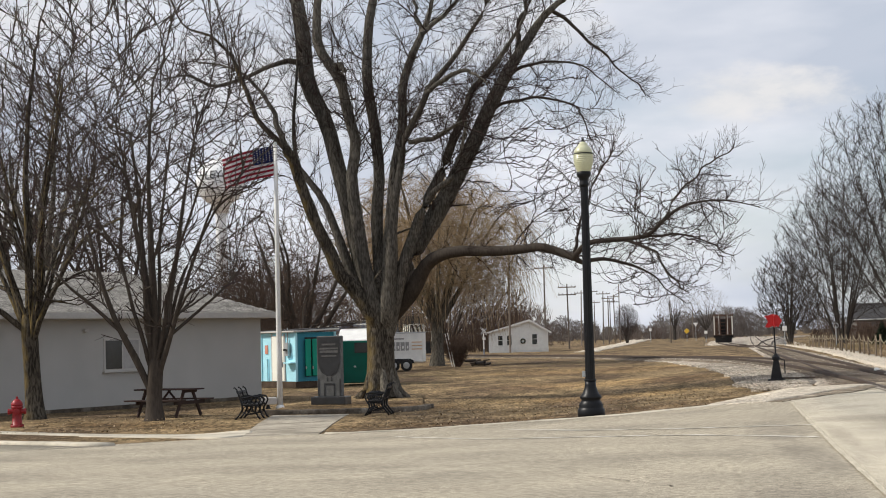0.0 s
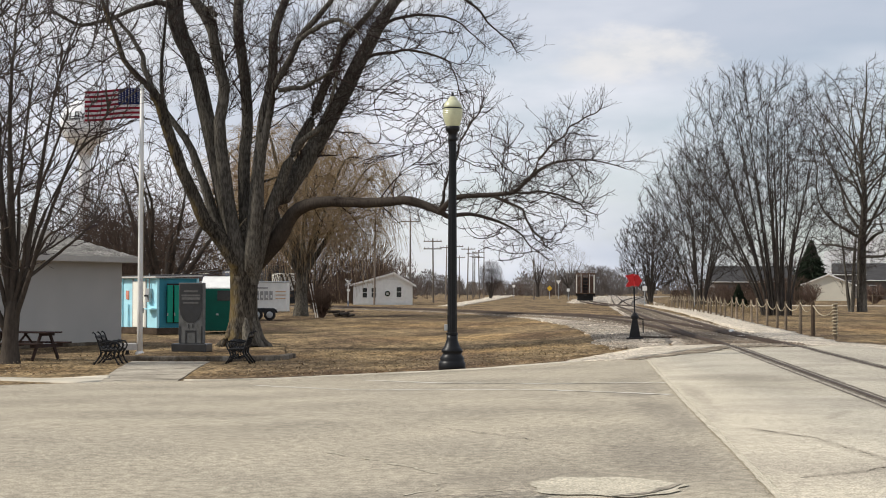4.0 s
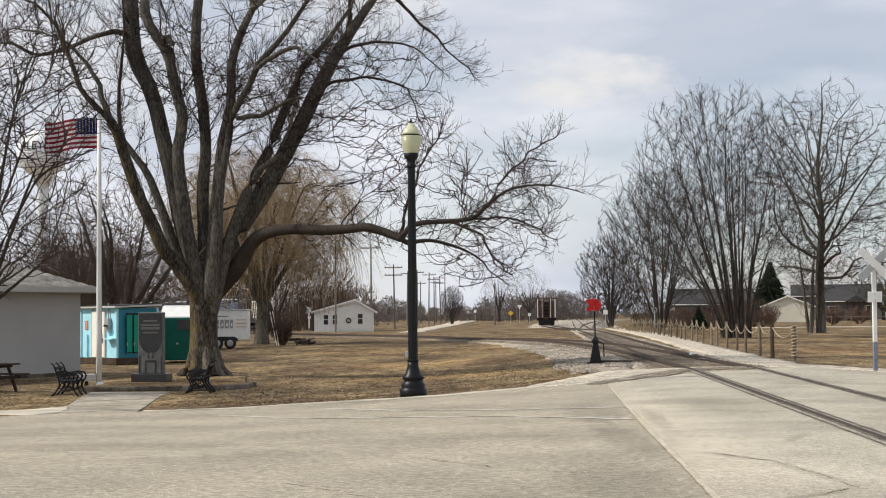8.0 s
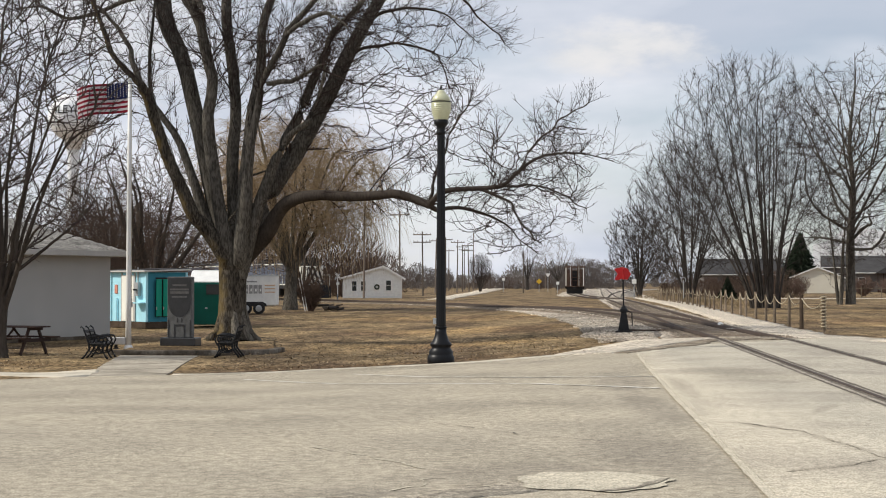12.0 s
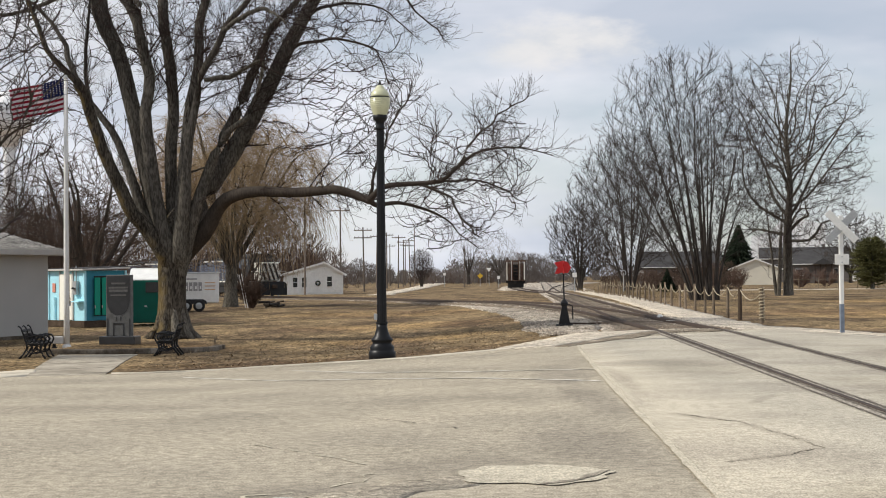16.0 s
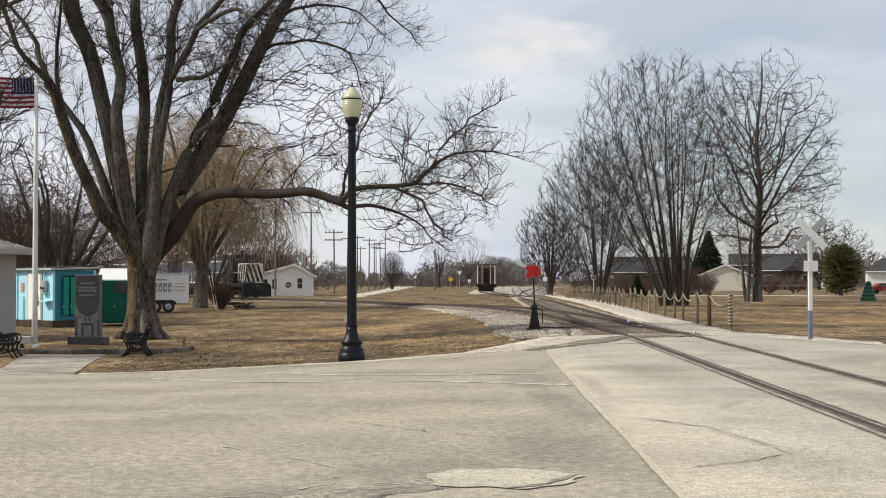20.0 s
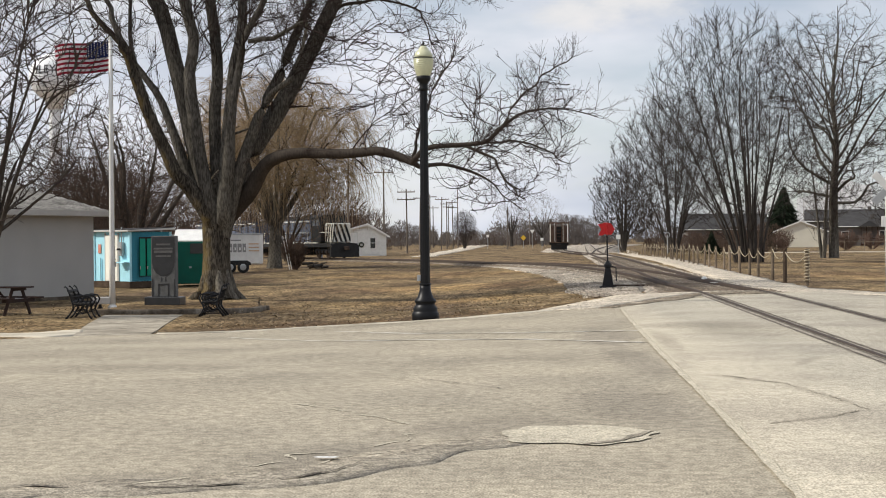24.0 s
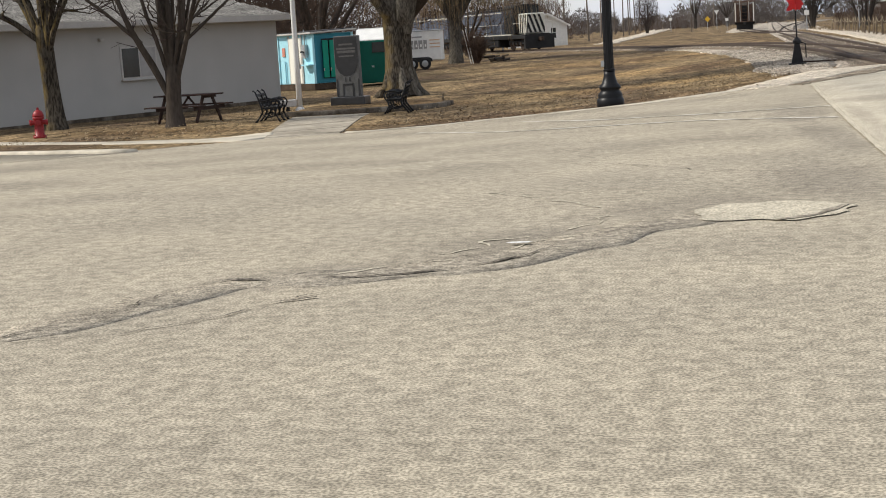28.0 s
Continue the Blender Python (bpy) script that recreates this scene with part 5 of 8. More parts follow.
    third = spawn(rng, *second, density=6.5, t0=0.1, angle=(25, 60), metres=(0.2, 0.6), up=0.12, wig=0.12, curve=0.06, K=3, thin=0.6, rmin=0.0048)
    tips = spawn(rng, P, R, density=3.0, t0=0.3, angle=(30, 75), metres=(0.3, 1.2), up=0.2, wig=0.15, curve=0.06, K=5, thin=0.12, rmin=0.007)
    keep = (tips[0][:, 0, 2] > 5.6) | (tips[0][:, 0, 0] > 3.5)
    tips = (tips[0][keep], tips[1][keep])
    tips2 = spawn(rng, *tips, density=7.0, t0=0.1, angle=(25, 60), metres=(0.15, 0.45), up=0.15, wig=0.15, K=3, thin=0.6, rmin=0.004)
    outer = P[:, -1, 0] > 4.0
    low = spawn(rng, P[outer], R[outer], density=3.0, t0=0.3, angle=(35, 80), metres=(0.6, 2.0), full=0.03, rmax=0.013, up=0.0, wig=0.12, curve=0.02, K=6, thin=0.3, rmin=0.008)
    low2 = spawn(rng, *low, density=5.0, t0=0.1, angle=(25, 60), metres=(0.25, 0.8), up=0.1, wig=0.12, curve=0.05, K=3, thin=0.6, rmin=0.0055)
    low3 = spawn(rng, *low2, density=6.0, t0=0.1, angle=(25, 60), metres=(0.12, 0.4), up=0.1, K=2, thin=0.6, rmin=0.0045)
    fill = [fill_crown(rng, P, R, c, rx, rz, counts=n, twigs=4.5, twig_len=(0.1, 0.42), rmin=0.007, rise=-0.3, first_r=0.03, crook=0.08) for c, rx, rz, n in (((5.6, 0.3, 8.0), 3.0, 3.0, (70, 420)), ((-3.6, -0.4, 9.6), 3.4, 3.6, (60, 360)), ((9.3, -2.6, 4.9), 2.9, 2.2, (60, 360)), ((1.5, 0, 11.0), 4.2, 3.2, (50, 330)))]
    first = join_groups((np.stack([resample_rows(p, 8) for p in first[0]]), first[1][:, np.minimum(np.arange(8), first[1].shape[1] - 1)]), *[f[0] for f in fill])
    tips = join_groups(tips, *[(np.stack([resample_rows(p, 5) for p in f[1][0]]), f[1][1][:, :5]) for f in fill])
    tips2 = join_groups(tips2, *[f[2] for f in fill])
    tagged(part("upper_branchwork", tube_mesh("upper_branchwork", [(*first, 5)], M_TWIG), None, t, "thin upper branches", soft=True), kind="stuff")
    part("crown", tube_mesh("crown", [(*second, 3), (*third, 3), (*tips, 4), (*tips2, 3), (*low, 4), (*low2, 3), (*low3, 3)], M_TWIG), None, t, "fine bare twigs with swelling buds")
    return t


build_old_tree()


def multi_stem(name, at, trunk, stems, label, seed, height, wide, centre_x=0.0, extra=6, fork_z=1.2, mat=M_TWIG_D, bark=M_BARK_D, group=""):
    """A street tree: a short trunk, hand-set main stems and thinner ones between them, forking into a domed crown."""
    rng = np.random.default_rng(seed)
    t = thing(name, at, label=label, category="tree", group=group)
    P, R = resample(trunk, 12)
    part("trunk", tube_mesh("trunk", [(P, R, 12)], bark), None, t, soft=True)
    made = [resample(s, 14) for s in stems]
    for k in range(extra):
        a = 2.4 * k + rng.uniform(-0.4, 0.4)
        q = math.sqrt((k + 0.6) / extra)
        c, s, top = math.cos(a), math.sin(a), height * rng.uniform(0.5, 0.66) * (1.05 - 0.3 * q)
        reach = wide * 0.36 * q
        made.append(resample([(0.06 * c, 0.06 * s, fork_z, 0.07), (0.12 * c + reach * 0.16 * c, reach * 0.18 * s, fork_z + (top - fork_z) * 0.25, 0.058), (c * reach * 0.42, s * reach * 0.42, fork_z + (top - fork_z) * 0.55, 0.045), (c * reach, s * reach, top, 0.026)], 14))
    for P, R in made:
        n = P.shape[1]
        P[0, 2:] += np.cumsum(rng.normal(size=(n - 2, 3)), 0) * np.array([0.014, 0.014, 0.0])
        R = R * 0.86
        part("stem", tube_mesh("stem", [(P, R, 8)], bark), None, t, soft=True)
    P, R = join_groups(*made)
    a, b, c = fill_crown(rng, P, R, (centre_x, 0, height * 0.58), wide / 2, height * 0.44, counts=(285, 1290), twigs=2.9, twig_len=(0.12, 0.48), rmin=0.0071, rise=0.6, first_r=0.042, floor=fork_z + 0.7, crook=0.045)
    tagged(part("branchwork", tube_mesh("branchwork", [(*a, 5)], bark), None, t, "forking upper branches", soft=True), kind="stuff")
    part("crown", tube_mesh("crown", [(*b, 4), (*c, 3)], mat), None, t, "fine bare twigs")
    return t


multi_stem("street_tree", (-13.25, 35.2, -0.47), [(0, 0, -0.12, 0.3), (0, 0, 0.1, 0.23), (0.0, 0, 0.5, 0.19), (0.03, 0, 1.0, 0.185), (0.05, 0, 1.4, 0.17), (0.06, 0, 1.7, 0.05)], [
    [(-0.02, 0, 0.55, 0.1), (-0.35, -0.1, 1.35, 0.1), (-0.72, -0.2, 2.2, 0.085), (-1.0, -0.3, 3.0, 0.07), (-1.35, -0.3, 4.3, 0.05), (-1.7, -0.2, 5.9, 0.03)],
    [(0, 0.05, 0.9, 0.11), (-0.12, 0.1, 2.2, 0.09), (-0.3, 0.2, 3.6, 0.07), (-0.5, 0.3, 5.2, 0.052), (-0.75, 0.4, 7.0, 0.035)],
    [(0.05, -0.02, 0.9, 0.12), (0.08, -0.1, 2.4, 0.1), (0.04, -0.2, 4.2, 0.075), (0.02, -0.3, 6.2, 0.052), (0.1, -0.3, 7.9, 0.035)],
    [(0.08, 0, 0.9, 0.11), (0.3, 0.1, 2.2, 0.085), (0.48, 0.2, 3.6, 0.068), (0.75, 0.3, 5.4, 0.045), (1.0, 0.3, 6.8, 0.03)],
    [(0.1, 0, 0.95, 0.09), (0.5, -0.2, 2.1, 0.07), (0.9, -0.4, 3.1, 0.055), (1.35, -0.5, 4.2, 0.042), (1.8, -0.6, 5.2, 0.026)],
    [(-0.6, -0.2, 2.0, 0.06), (-1.3, -0.4, 2.7, 0.048), (-2.0, -0.6, 3.3, 0.035), (-2.6, -0.6, 4.0, 0.024)],
    [(0.3, 0.0, 1.9, 0.05), (0.9, 0.3, 2.5, 0.042), (1.5, 0.4, 3.0, 0.032), (2.1, 0.5, 3.7, 0.022)],
], "bare multi-stemmed street tree beside the picnic table", 11, 12.2, 6.6, -0.1, 7, 1.2)
multi_stem("street_tree", (-17.2, 37.2, -0.49), [(0, 0, -0.12, 0.36), (0, 0, 0.12, 0.27), (-0.03, 0, 0.6, 0.225), (-0.07, 0, 1.3, 0.205), (-0.12, 0, 2.1, 0.21), (-0.15, 0, 2.6, 0.17), (-0.15, 0, 2.9, 0.05)], [
    [(-0.12, 0, 1.8, 0.12), (-0.45, 0.1, 2.9, 0.13), (-0.85, 0.2, 4.0, 0.1), (-1.25, 0.2, 5.6, 0.075), (-1.7, 0.2, 7.6, 0.04)],
    [(-0.1, 0, 1.8, 0.15), (-0.17, 0.1, 3.4, 0.13), (-0.3, 0.2, 5.0, 0.105), (-0.32, 0.3, 7.0, 0.08), (-0.1, 0.3, 9.2, 0.045)],
    [(-0.05, -0.05, 1.8, 0.12), (0.2, -0.2, 3.4, 0.11), (0.42, -0.3, 5.0, 0.085), (0.75, -0.3, 6.8, 0.062), (1.05, -0.4, 8.6, 0.035)],
    [(-0.05, -0.05, 1.9, 0.1), (0.4, -0.2, 2.8, 0.08), (0.85, -0.3, 3.5, 0.065), (1.35, -0.4, 4.6, 0.05), (1.8, -0.5, 6.0, 0.03)],
    [(-0.15, 0.1, 2.0, 0.1), (-0.8, 0.5, 3.1, 0.08), (-1.6, 0.8, 4.4, 0.055), (-2.3, 1.0, 5.6, 0.03)],
    [(-0.3, 0.0, 2.3, 0.09), (-1.0, -0.3, 2.9, 0.08), (-1.8, -0.5, 3.3, 0.06), (-2.7, -0.6, 4.1, 0.03)],
], "bare street tree with a mossy trunk near the hydrant", 12, 14.0, 8.4, -0.2, 7, 2.2, bark=M_LICHEN)


def spreading_tree(name, at, height, width, label, seed, stems=6, mat=M_TWIG_L, bark=M_BARK, trunk_h=0.12, trunk_r=0.3, lean=0.0, group="", dense=1.0, fine=1.0, rmin=0.0085):
    """A broad bare tree: a trunk, several rising limbs, and a domed crown of forking branches."""
    rng = np.random.default_rng(seed)
    t = thing(name, at, label=label, category="tree", group=group)
    th = height * trunk_h
    P0, R0 = resample([(0, 0, -0.2, trunk_r * 1.35), (0, 0, 0.3, trunk_r * 1.05), (lean * 0.1, 0, th, trunk_r * 0.9), (lean * 0.2, 0, th * 1.25, trunk_r * 0.3)], 12)
    limbs = []
    for k in range(stems):
        a = 2 * math.pi * (k + rng.uniform(-0.25, 0.25)) / stems
        q = 0.2 + 0.8 * math.sqrt(rng.random())
        reach = width / 2 * 0.7 * q
        top = th + (height - th) * rng.uniform(0.62, 0.8) * (1 - 0.3 * q ** 2)
        c, s = math.cos(a), math.sin(a)
        pts = []
        for u in (0.0, 0.2, 0.45, 0.75, 1.0):
            w = u ** 0.85
            pts.append((c * reach * w + rng.normal() * 0.014 * height * u + lean * u, s * reach * w + rng.normal() * 0.014 * height * u, th * 0.82 + (top - th * 0.82) * u, trunk_r * (0.38 * (1 - u) ** 0.8 + 0.07)))
        limbs.append(resample(pts, 12))
    P, R = join_groups(*limbs)
    k = height / 12
    a, b, c = fill_crown(rng, P, R, (lean, 0, height * 0.58), width / 2, height * 0.44, counts=(int(130 * dense), int(700 * dense)), twigs=3.6 * fine / k, twig_len=(0.2 * k, 0.6 * k), rmin=rmin, rise=0.3, first_r=0.034 * k, crook=0.08)
    thick, thin = [(*a, 4)], [(*b, 3), (*c, 3)]
    part("trunk", tube_mesh("trunk", [(P0, R0, 9)], bark), None, t, soft=True)
    tagged(part("branchwork", tube_mesh("branchwork", [(P, R, 7)] + thick, bark), None, t, "rising forked limbs", soft=True), kind="stuff")
    part("crown", tube_mesh("crown", thin, mat), None, t)
    return t


def vase_tree(name, at, height, width, label, seed, stems=13, base=0.5, r=0.15, mat=M_TWIG_L, bark=M_BARK_GREY, group="", dense=1.0, first=1.0, skew=0.0, rmin=0.0075):
    """A clump of slender stems that fan out from one foot and fork into a domed crown."""
    rng = np.random.default_rng(seed)
    t = thing(name, at, label=label, category="tree", group=group)
    made = []
    for k in range(stems):
        a = 2.4 * k + rng.uniform(-0.3, 0.3)
        q = ((k + 0.5) / stems) ** 0.6
        reach = width / 2 * 0.86 * q * rng.uniform(0.85, 1.05)
        top = height * (0.93 - 0.36 * q ** 2) * rng.uniform(0.9, 1.0)
        c, s = math.cos(a), math.sin(a)
        e = rng.uniform(0.95, 1.4)
        pts = []
        for u in (0.0, 0.14, 0.35, 0.62, 1.0):
            d = base * q * (1 - u) + reach * u ** e
            pts.append((c * d + skew * u + rng.normal() * 0.009 * height * u, s * d + rng.normal() * 0.009 * height * u, top * u - (0.2 if u == 0 else 0), r * rng.uniform(0.75, 1.15) * (0.88 * (1 - u) ** 0.9 + 0.12)))
        P, R = resample(pts, 12)
        made.append((P, R))
        part("stem", tube_mesh("stem", [(P, R, 7)], bark), None, t, soft=True)
    P, R = join_groups(*made)
    k = height / 15
    a, b, c = fill_crown(rng, P, R, (skew, 0, height * 0.58), width / 2, height * 0.44, counts=(int(420 * first), int(2900 * dense)), twigs=4.2 / k, twig_len=(0.2 * k, 0.75 * k), tip=1.6, rmin=rmin, rise=0.9, first_r=0.05 * k, crook=0.04)
    tagged(part("branchwork", tube_mesh("branchwork", [(*a, 4)], bark), None, t, "slender forking branches", soft=True), kind="stuff")
    part("crown", tube_mesh("crown", [(*b, 3), (*c, 3)], mat), None, t)
    return t


def leader_tree(name, at, height, width, label, seed, limbs=22, r=0.36, mat=M_TWIG, bark=M_BARK, group="", dense=1.0, low=0.22, droop=True):
    """A single trunk that runs up through a round crown of crooked limbs."""
    rng = np.random.default_rng(seed)
    t = thing(name, at, label=label, category="tree", group=group)
    lead = [(0, 0, -0.2, r * 1.35), (0, 0, 0.4, r), (0.0, 0, height * 0.25, r * 0.82), (0.012 * height, 0, height * 0.45, r * 0.55), (0.0, 0.01 * height, height * 0.65, r * 0.36), (0.02 * height, 0, height * 0.85, r * 0.18), (0.02 * height, 0, height * 0.99, r * 0.05)]
    P0, R0 = resample(lead, 20)
    part("trunk", tube_mesh("trunk", [(P0, R0, 10)], bark), None, t, soft=True)
    made = []
    for k in range(limbs):
        u = low + (0.66 - low) * (k + rng.uniform(-0.3, 0.3)) / limbs
        a = 2.4 * k + rng.uniform(-0.35, 0.35)
        c, s = math.cos(a), math.sin(a)
        ze = min(0.97, u + (0.1 if droop and k < 4 else 0.42) * rng.uniform(0.8, 1.15))
        reach = width / 2 * math.sqrt(max(0.12, 1 - abs((ze - 0.56) / 0.47) ** 3)) * rng.uniform(0.85, 1.08)
        z0, z1 = u * height, ze * height
        j = np.argmin(np.abs(P0[0, :, 2] - z0))
        rr = R0[0, j] * 0.42
        pts = []
        for v, g in ((0, 0), (0.2, 0.2), (0.45, 0.48), (0.7, 0.76), (1.0, 1.0)):
            w = 0.022 * height * (1 if 0 < v < 1 else 0)
            pts.append((P0[0, j, 0] + c * reach * v + rng.normal() * w, P0[0, j, 1] + s * reach * v + rng.normal() * w, z0 + (z1 - z0) * g + rng.normal() * w * 0.8, rr * (0.94 * (1 - v) ** 0.9 + 0.06)))
        made.append(resample(pts, 10))
    for P, R in made:
        part("limb", tube_mesh("limb", [(P, R, 6)], bark), None, t, soft=True)
    P, R = join_groups(*made, (resample(lead[3:], 10)))
    a, b, c = fill_crown(rng, P, R, (0, 0, height * 0.57), width / 2, height * 0.42, counts=(int(420 * dense), int(2800 * dense)), twigs=4.0 * 15 / height, twig_len=(0.012 * height, 0.045 * height), rmin=0.0098, rise=0.1, first_r=0.055, crook=0.09, tip=1.8)
    tagged(part("branchwork", tube_mesh("branchwork", [(*a, 4)], bark), None, t, "crooked side branches", soft=True), kind="stuff")
    part("crown", tube_mesh("crown", [(*b, 3), (*c, 3)], mat), None, t)
    return t


# ---- park furniture ----
def build_lamp():
    t = thing("street_lamp", (-2.5, 30.7, -0.33), label="black fluted lamp post with a ribbed acorn globe", category="street lamp")
    part("base", lathe([(0.26, 0), (0.27, 0.02), (0.27, 0.14), (0.25, 0.17), (0.235, 0.2), (0.245, 0.24), (0.2, 0.3), (0.185, 0.33), (0.215, 0.37), (0.215, 0.4), (0.16, 0.46), (0.125, 0.56), (0.11, 0.62), (0.11, 0.7)], 24), M_BLACK, t, soft=True)
    part("collar", lathe([(0.1, 0.7), (0.12, 0.705), (0.12, 0.73), (0.1, 0.74)], 24), M_BLACK, t)
    bm = bmesh.new()
    n = 32
    rings = []
    for z, r in ((0.74, 0.098), (2.5, 0.088), (4.55, 0.074)):
        rings.append([bm.verts.new(((r - (0.006 if i % 2 else 0)) * math.cos(2 * math.pi * i / n), (r - (0.006 if i % 2 else 0)) * math.sin(2 * math.pi * i / n), z)) for i in range(n)])
    for a, b in zip(rings, rings[1:]):
        for i in range(n):
            bm.faces.new((a[i], a[(i + 1) % n], b[(i + 1) % n], b[i]))
    part("shaft", bm, M_BLACK, t)
    part("capital", lathe([(0.074, 4.5), (0.1, 4.53), (0.1, 4.56), (0.08, 4.6), (0.085, 4.64), (0.1, 4.68), (0.14, 4.71), (0.145, 4.79), (0.12, 4.81)], 24), M_BLACK, t, soft=True)
    prof = [(0.12, 4.78)]
    for k in range(9):
        u = k / 8
        r = 0.135 + 0.06 * math.sin(math.pi / 2 * min(1.0, 1.25 * u))
        prof += [(r, 4.81 + 0.3 * u), (r + 0.007, 4.828 + 0.3 * u)]
    globe = part("globe", lathe(prof + [(0.19, 5.145)], 28), M_GLOBE, t, "ribbed greenish acrylic globe")
    part("band", lathe([(0.188, 5.14), (0.2, 5.145), (0.2, 5.158), (0.188, 5.165)], 28), M_IRON, globe)
    cap = part("cap", lathe([(0.185, 5.16), (0.182, 5.2), (0.165, 5.25), (0.13, 5.295), (0.1, 5.315), (0.095, 5.34), (0.07, 5.37), (0.05, 5.39)], 28), M_GLOBE, t, "domed globe top", soft=True)
    part("finial", lathe([(0.03, 5.385), (0.045, 5.395), (0.02, 5.42), (0.028, 5.44), (0.004, 5.49)], 12), M_IRON, cap)
    part("outlet_box", box(0.07, 0.06, 0.12, (-0.12, -0.02, 0.78), 0.006), M_GALV, t, "small pale grey outlet box")
    t.scale = (1.0, 1.0, 1.015)


build_lamp()


def build_flagpole():
    t = thing("flagpole", (-12.1, 42.0, -0.55), label="white painted steel flagpole at the memorial", category="flagpole")
    part("pole", lathe([(0.085, -0.05), (0.075, 1.5), (0.06, 4.5), (0.045, 7.45)], 14), M_WHITE, t, soft=True)
    part("collar", lathe([(0.13, 0), (0.13, 0.04), (0.09, 0.1)], 16), M_WHITE, t)
    part("truck", lathe([(0.055, 7.43), (0.06, 7.46), (0.05, 7.5), (0.02, 7.52)], 12), M_GALV, t)
    part("halyard", rod([(0.09, -0.02, 1.2), (0.085, -0.03, 3.5), (0.06, -0.03, 7.4)], 0.006, 5), M_ROPE, t)
    part("cleat", box(0.05, 0.03, 0.14, (0.09, 0, 1.15), 0.006), M_GALV, t)
    return t


build_flagpole()


def flag_wave(u, v, phase):
    """Flag-space place of a point u along the fly, v down the hoist."""
    x = -1.68 * u * (0.93 - 0.05 * u)
    y = 0.12 * u * math.sin(6.5 * u + phase + 0.8 * v) * 1.2
    z = -0.93 * v - 0.1 * u * (0.35 + 0.6 * math.sin(phase)) + 0.05 * u * math.sin(5.0 * u + phase * 1.1 + v)
    return Vector((x, y, z))


FLAG_PIECES = []


def build_flag():
    """The flag in rigid panels along the fly, each with its stripes, so that it can swing."""
    t = thing("flag", (-12.16, 42.0, 6.86), label="striped flag with a dark blue starred corner, flying", category="flag")
    cols, stripes = 18, 13
    for c in range(cols):
        length = 1.58 / cols
        h = 0.84 / stripes
        piv = part("panel", box(length * 1.04, 0.002, 0.84, (-length / 2, 0, -0.84)), M_FLAGWHITE, t)
        for s in range(stripes):
            canton = c < 7 and s < 7
            mat = M_NAVY if canton else (M_FLAGRED if s % 2 == 0 else M_FLAGWHITE)
            part("canton" if canton else "stripe", box(length * 1.045, 0.006, h, (-length / 2, 0, -h * (s + 1))), mat, piv)
            if canton and s < 6:
                for q in range(1):
                    sb = bmesh.new()
                    bmesh.ops.create_circle(sb, cap_ends=True, segments=5, radius=0.018)
                    bmesh.ops.transform(sb, matrix=Matrix.Translation((-length * 0.5, -0.006, -h * (s + 0.5 + 0.5 * (c % 2)))) @ Matrix.Rotation(math.pi / 2, 4, "X"), verts=sb.verts)
                    part("star", sb, M_FLAGWHITE, piv)
        FLAG_PIECES.append(piv)
    return t


flag = build_flag()


def build_bench(at, turn, label):
    t = thing("park_bench", at, turn, label, "bench", "benches at the memorial")
    w = 1.25
    for i in range(4):
        part("seat_slat", box(w, 0.085, 0.03, (0, -0.2 + 0.1 * i, 0.42), 0.006), M_SLAT, t)
    tilt = Euler((radians(-14), 0, 0)).to_matrix()
    for i in (0, 3):
        part("back_slat", box(w, 0.03, 0.06, (0, 0.2 + 0.036 * i, 0.46 + 0.1 * i), 0.006, tilt), M_IRON, t)
    for s in (-1, 0, 1):
        x = s * (w / 2 - 0.04)
        bm = rod([(x, -0.34, 0.0), (x, -0.27, 0.1), (x, -0.2, 0.24), (x, -0.22, 0.34), (x, -0.29, 0.43)], [0.036, 0.024, 0.03, 0.03, 0.026], 6)
        rod([(x, 0.38, 0.0), (x, 0.28, 0.12), (x, 0.17, 0.28), (x, 0.18, 0.42), (x, 0.25, 0.62), (x, 0.33, 0.86), (x, 0.4, 0.92), (x, 0.42, 0.88)], [0.036, 0.024, 0.03, 0.03, 0.026, 0.022, 0.02, 0.014], 6, bm)
        rod([(x, -0.28, 0.41), (x, 0.0, 0.385), (x, 0.2, 0.42)], 0.026, 6, bm)
        rod([(x, -0.21, 0.22), (x, -0.1, 0.15), (x, 0.06, 0.15), (x, 0.18, 0.24)], 0.02, 6, bm)
        for c in ((-0.12, 0.29), (0.08, 0.29)):
            rod([(x, c[0] + 0.075 * math.cos(a), c[1] + 0.075 * math.sin(a)) for a in np.linspace(0, 5.4, 11)], 0.014, 5, bm)
        side = part("end_frame" if s else "centre_frame", bm, M_IRON, t, "scrolled cast-iron bench frame", soft=True)
        arm = rod([(x, -0.29, 0.43), (x, -0.33, 0.53), (x, -0.27, 0.64), (x, -0.08, 0.66), (x, 0.1, 0.61), (x, 0.27, 0.66)], [0.022, 0.024, 0.028, 0.028, 0.024, 0.018], 6)
        for k in range(3):
            c = Vector((x, -0.17 + 0.13 * k, 0.52))
            rod([c + Vector((0, 0.065 * math.cos(a), 0.065 * math.sin(a))) for a in np.linspace(0, 2 * math.pi, 10)], 0.013, 5, arm)
        part("armrest", arm, M_IRON, side, soft=True)
    for i in range(9):
        x = -0.52 + 0.13 * i
        if abs(x) > 0.05:
            part("back_scroll", rod([(x, 0.2, 0.45), (x + 0.04, 0.235, 0.56), (x - 0.04, 0.27, 0.67), (x, 0.3, 0.76)], 0.014, 5), M_IRON, t, soft=True)
    t.scale = (0.82, 0.82, 0.82)
    return t


build_bench((-10.85, 35.3, -0.48), 95, "black cast-iron park bench beside the flagpole walk")
build_bench((-8.0, 36.2, -0.48), -84, "black cast-iron park bench beside the stone edging")


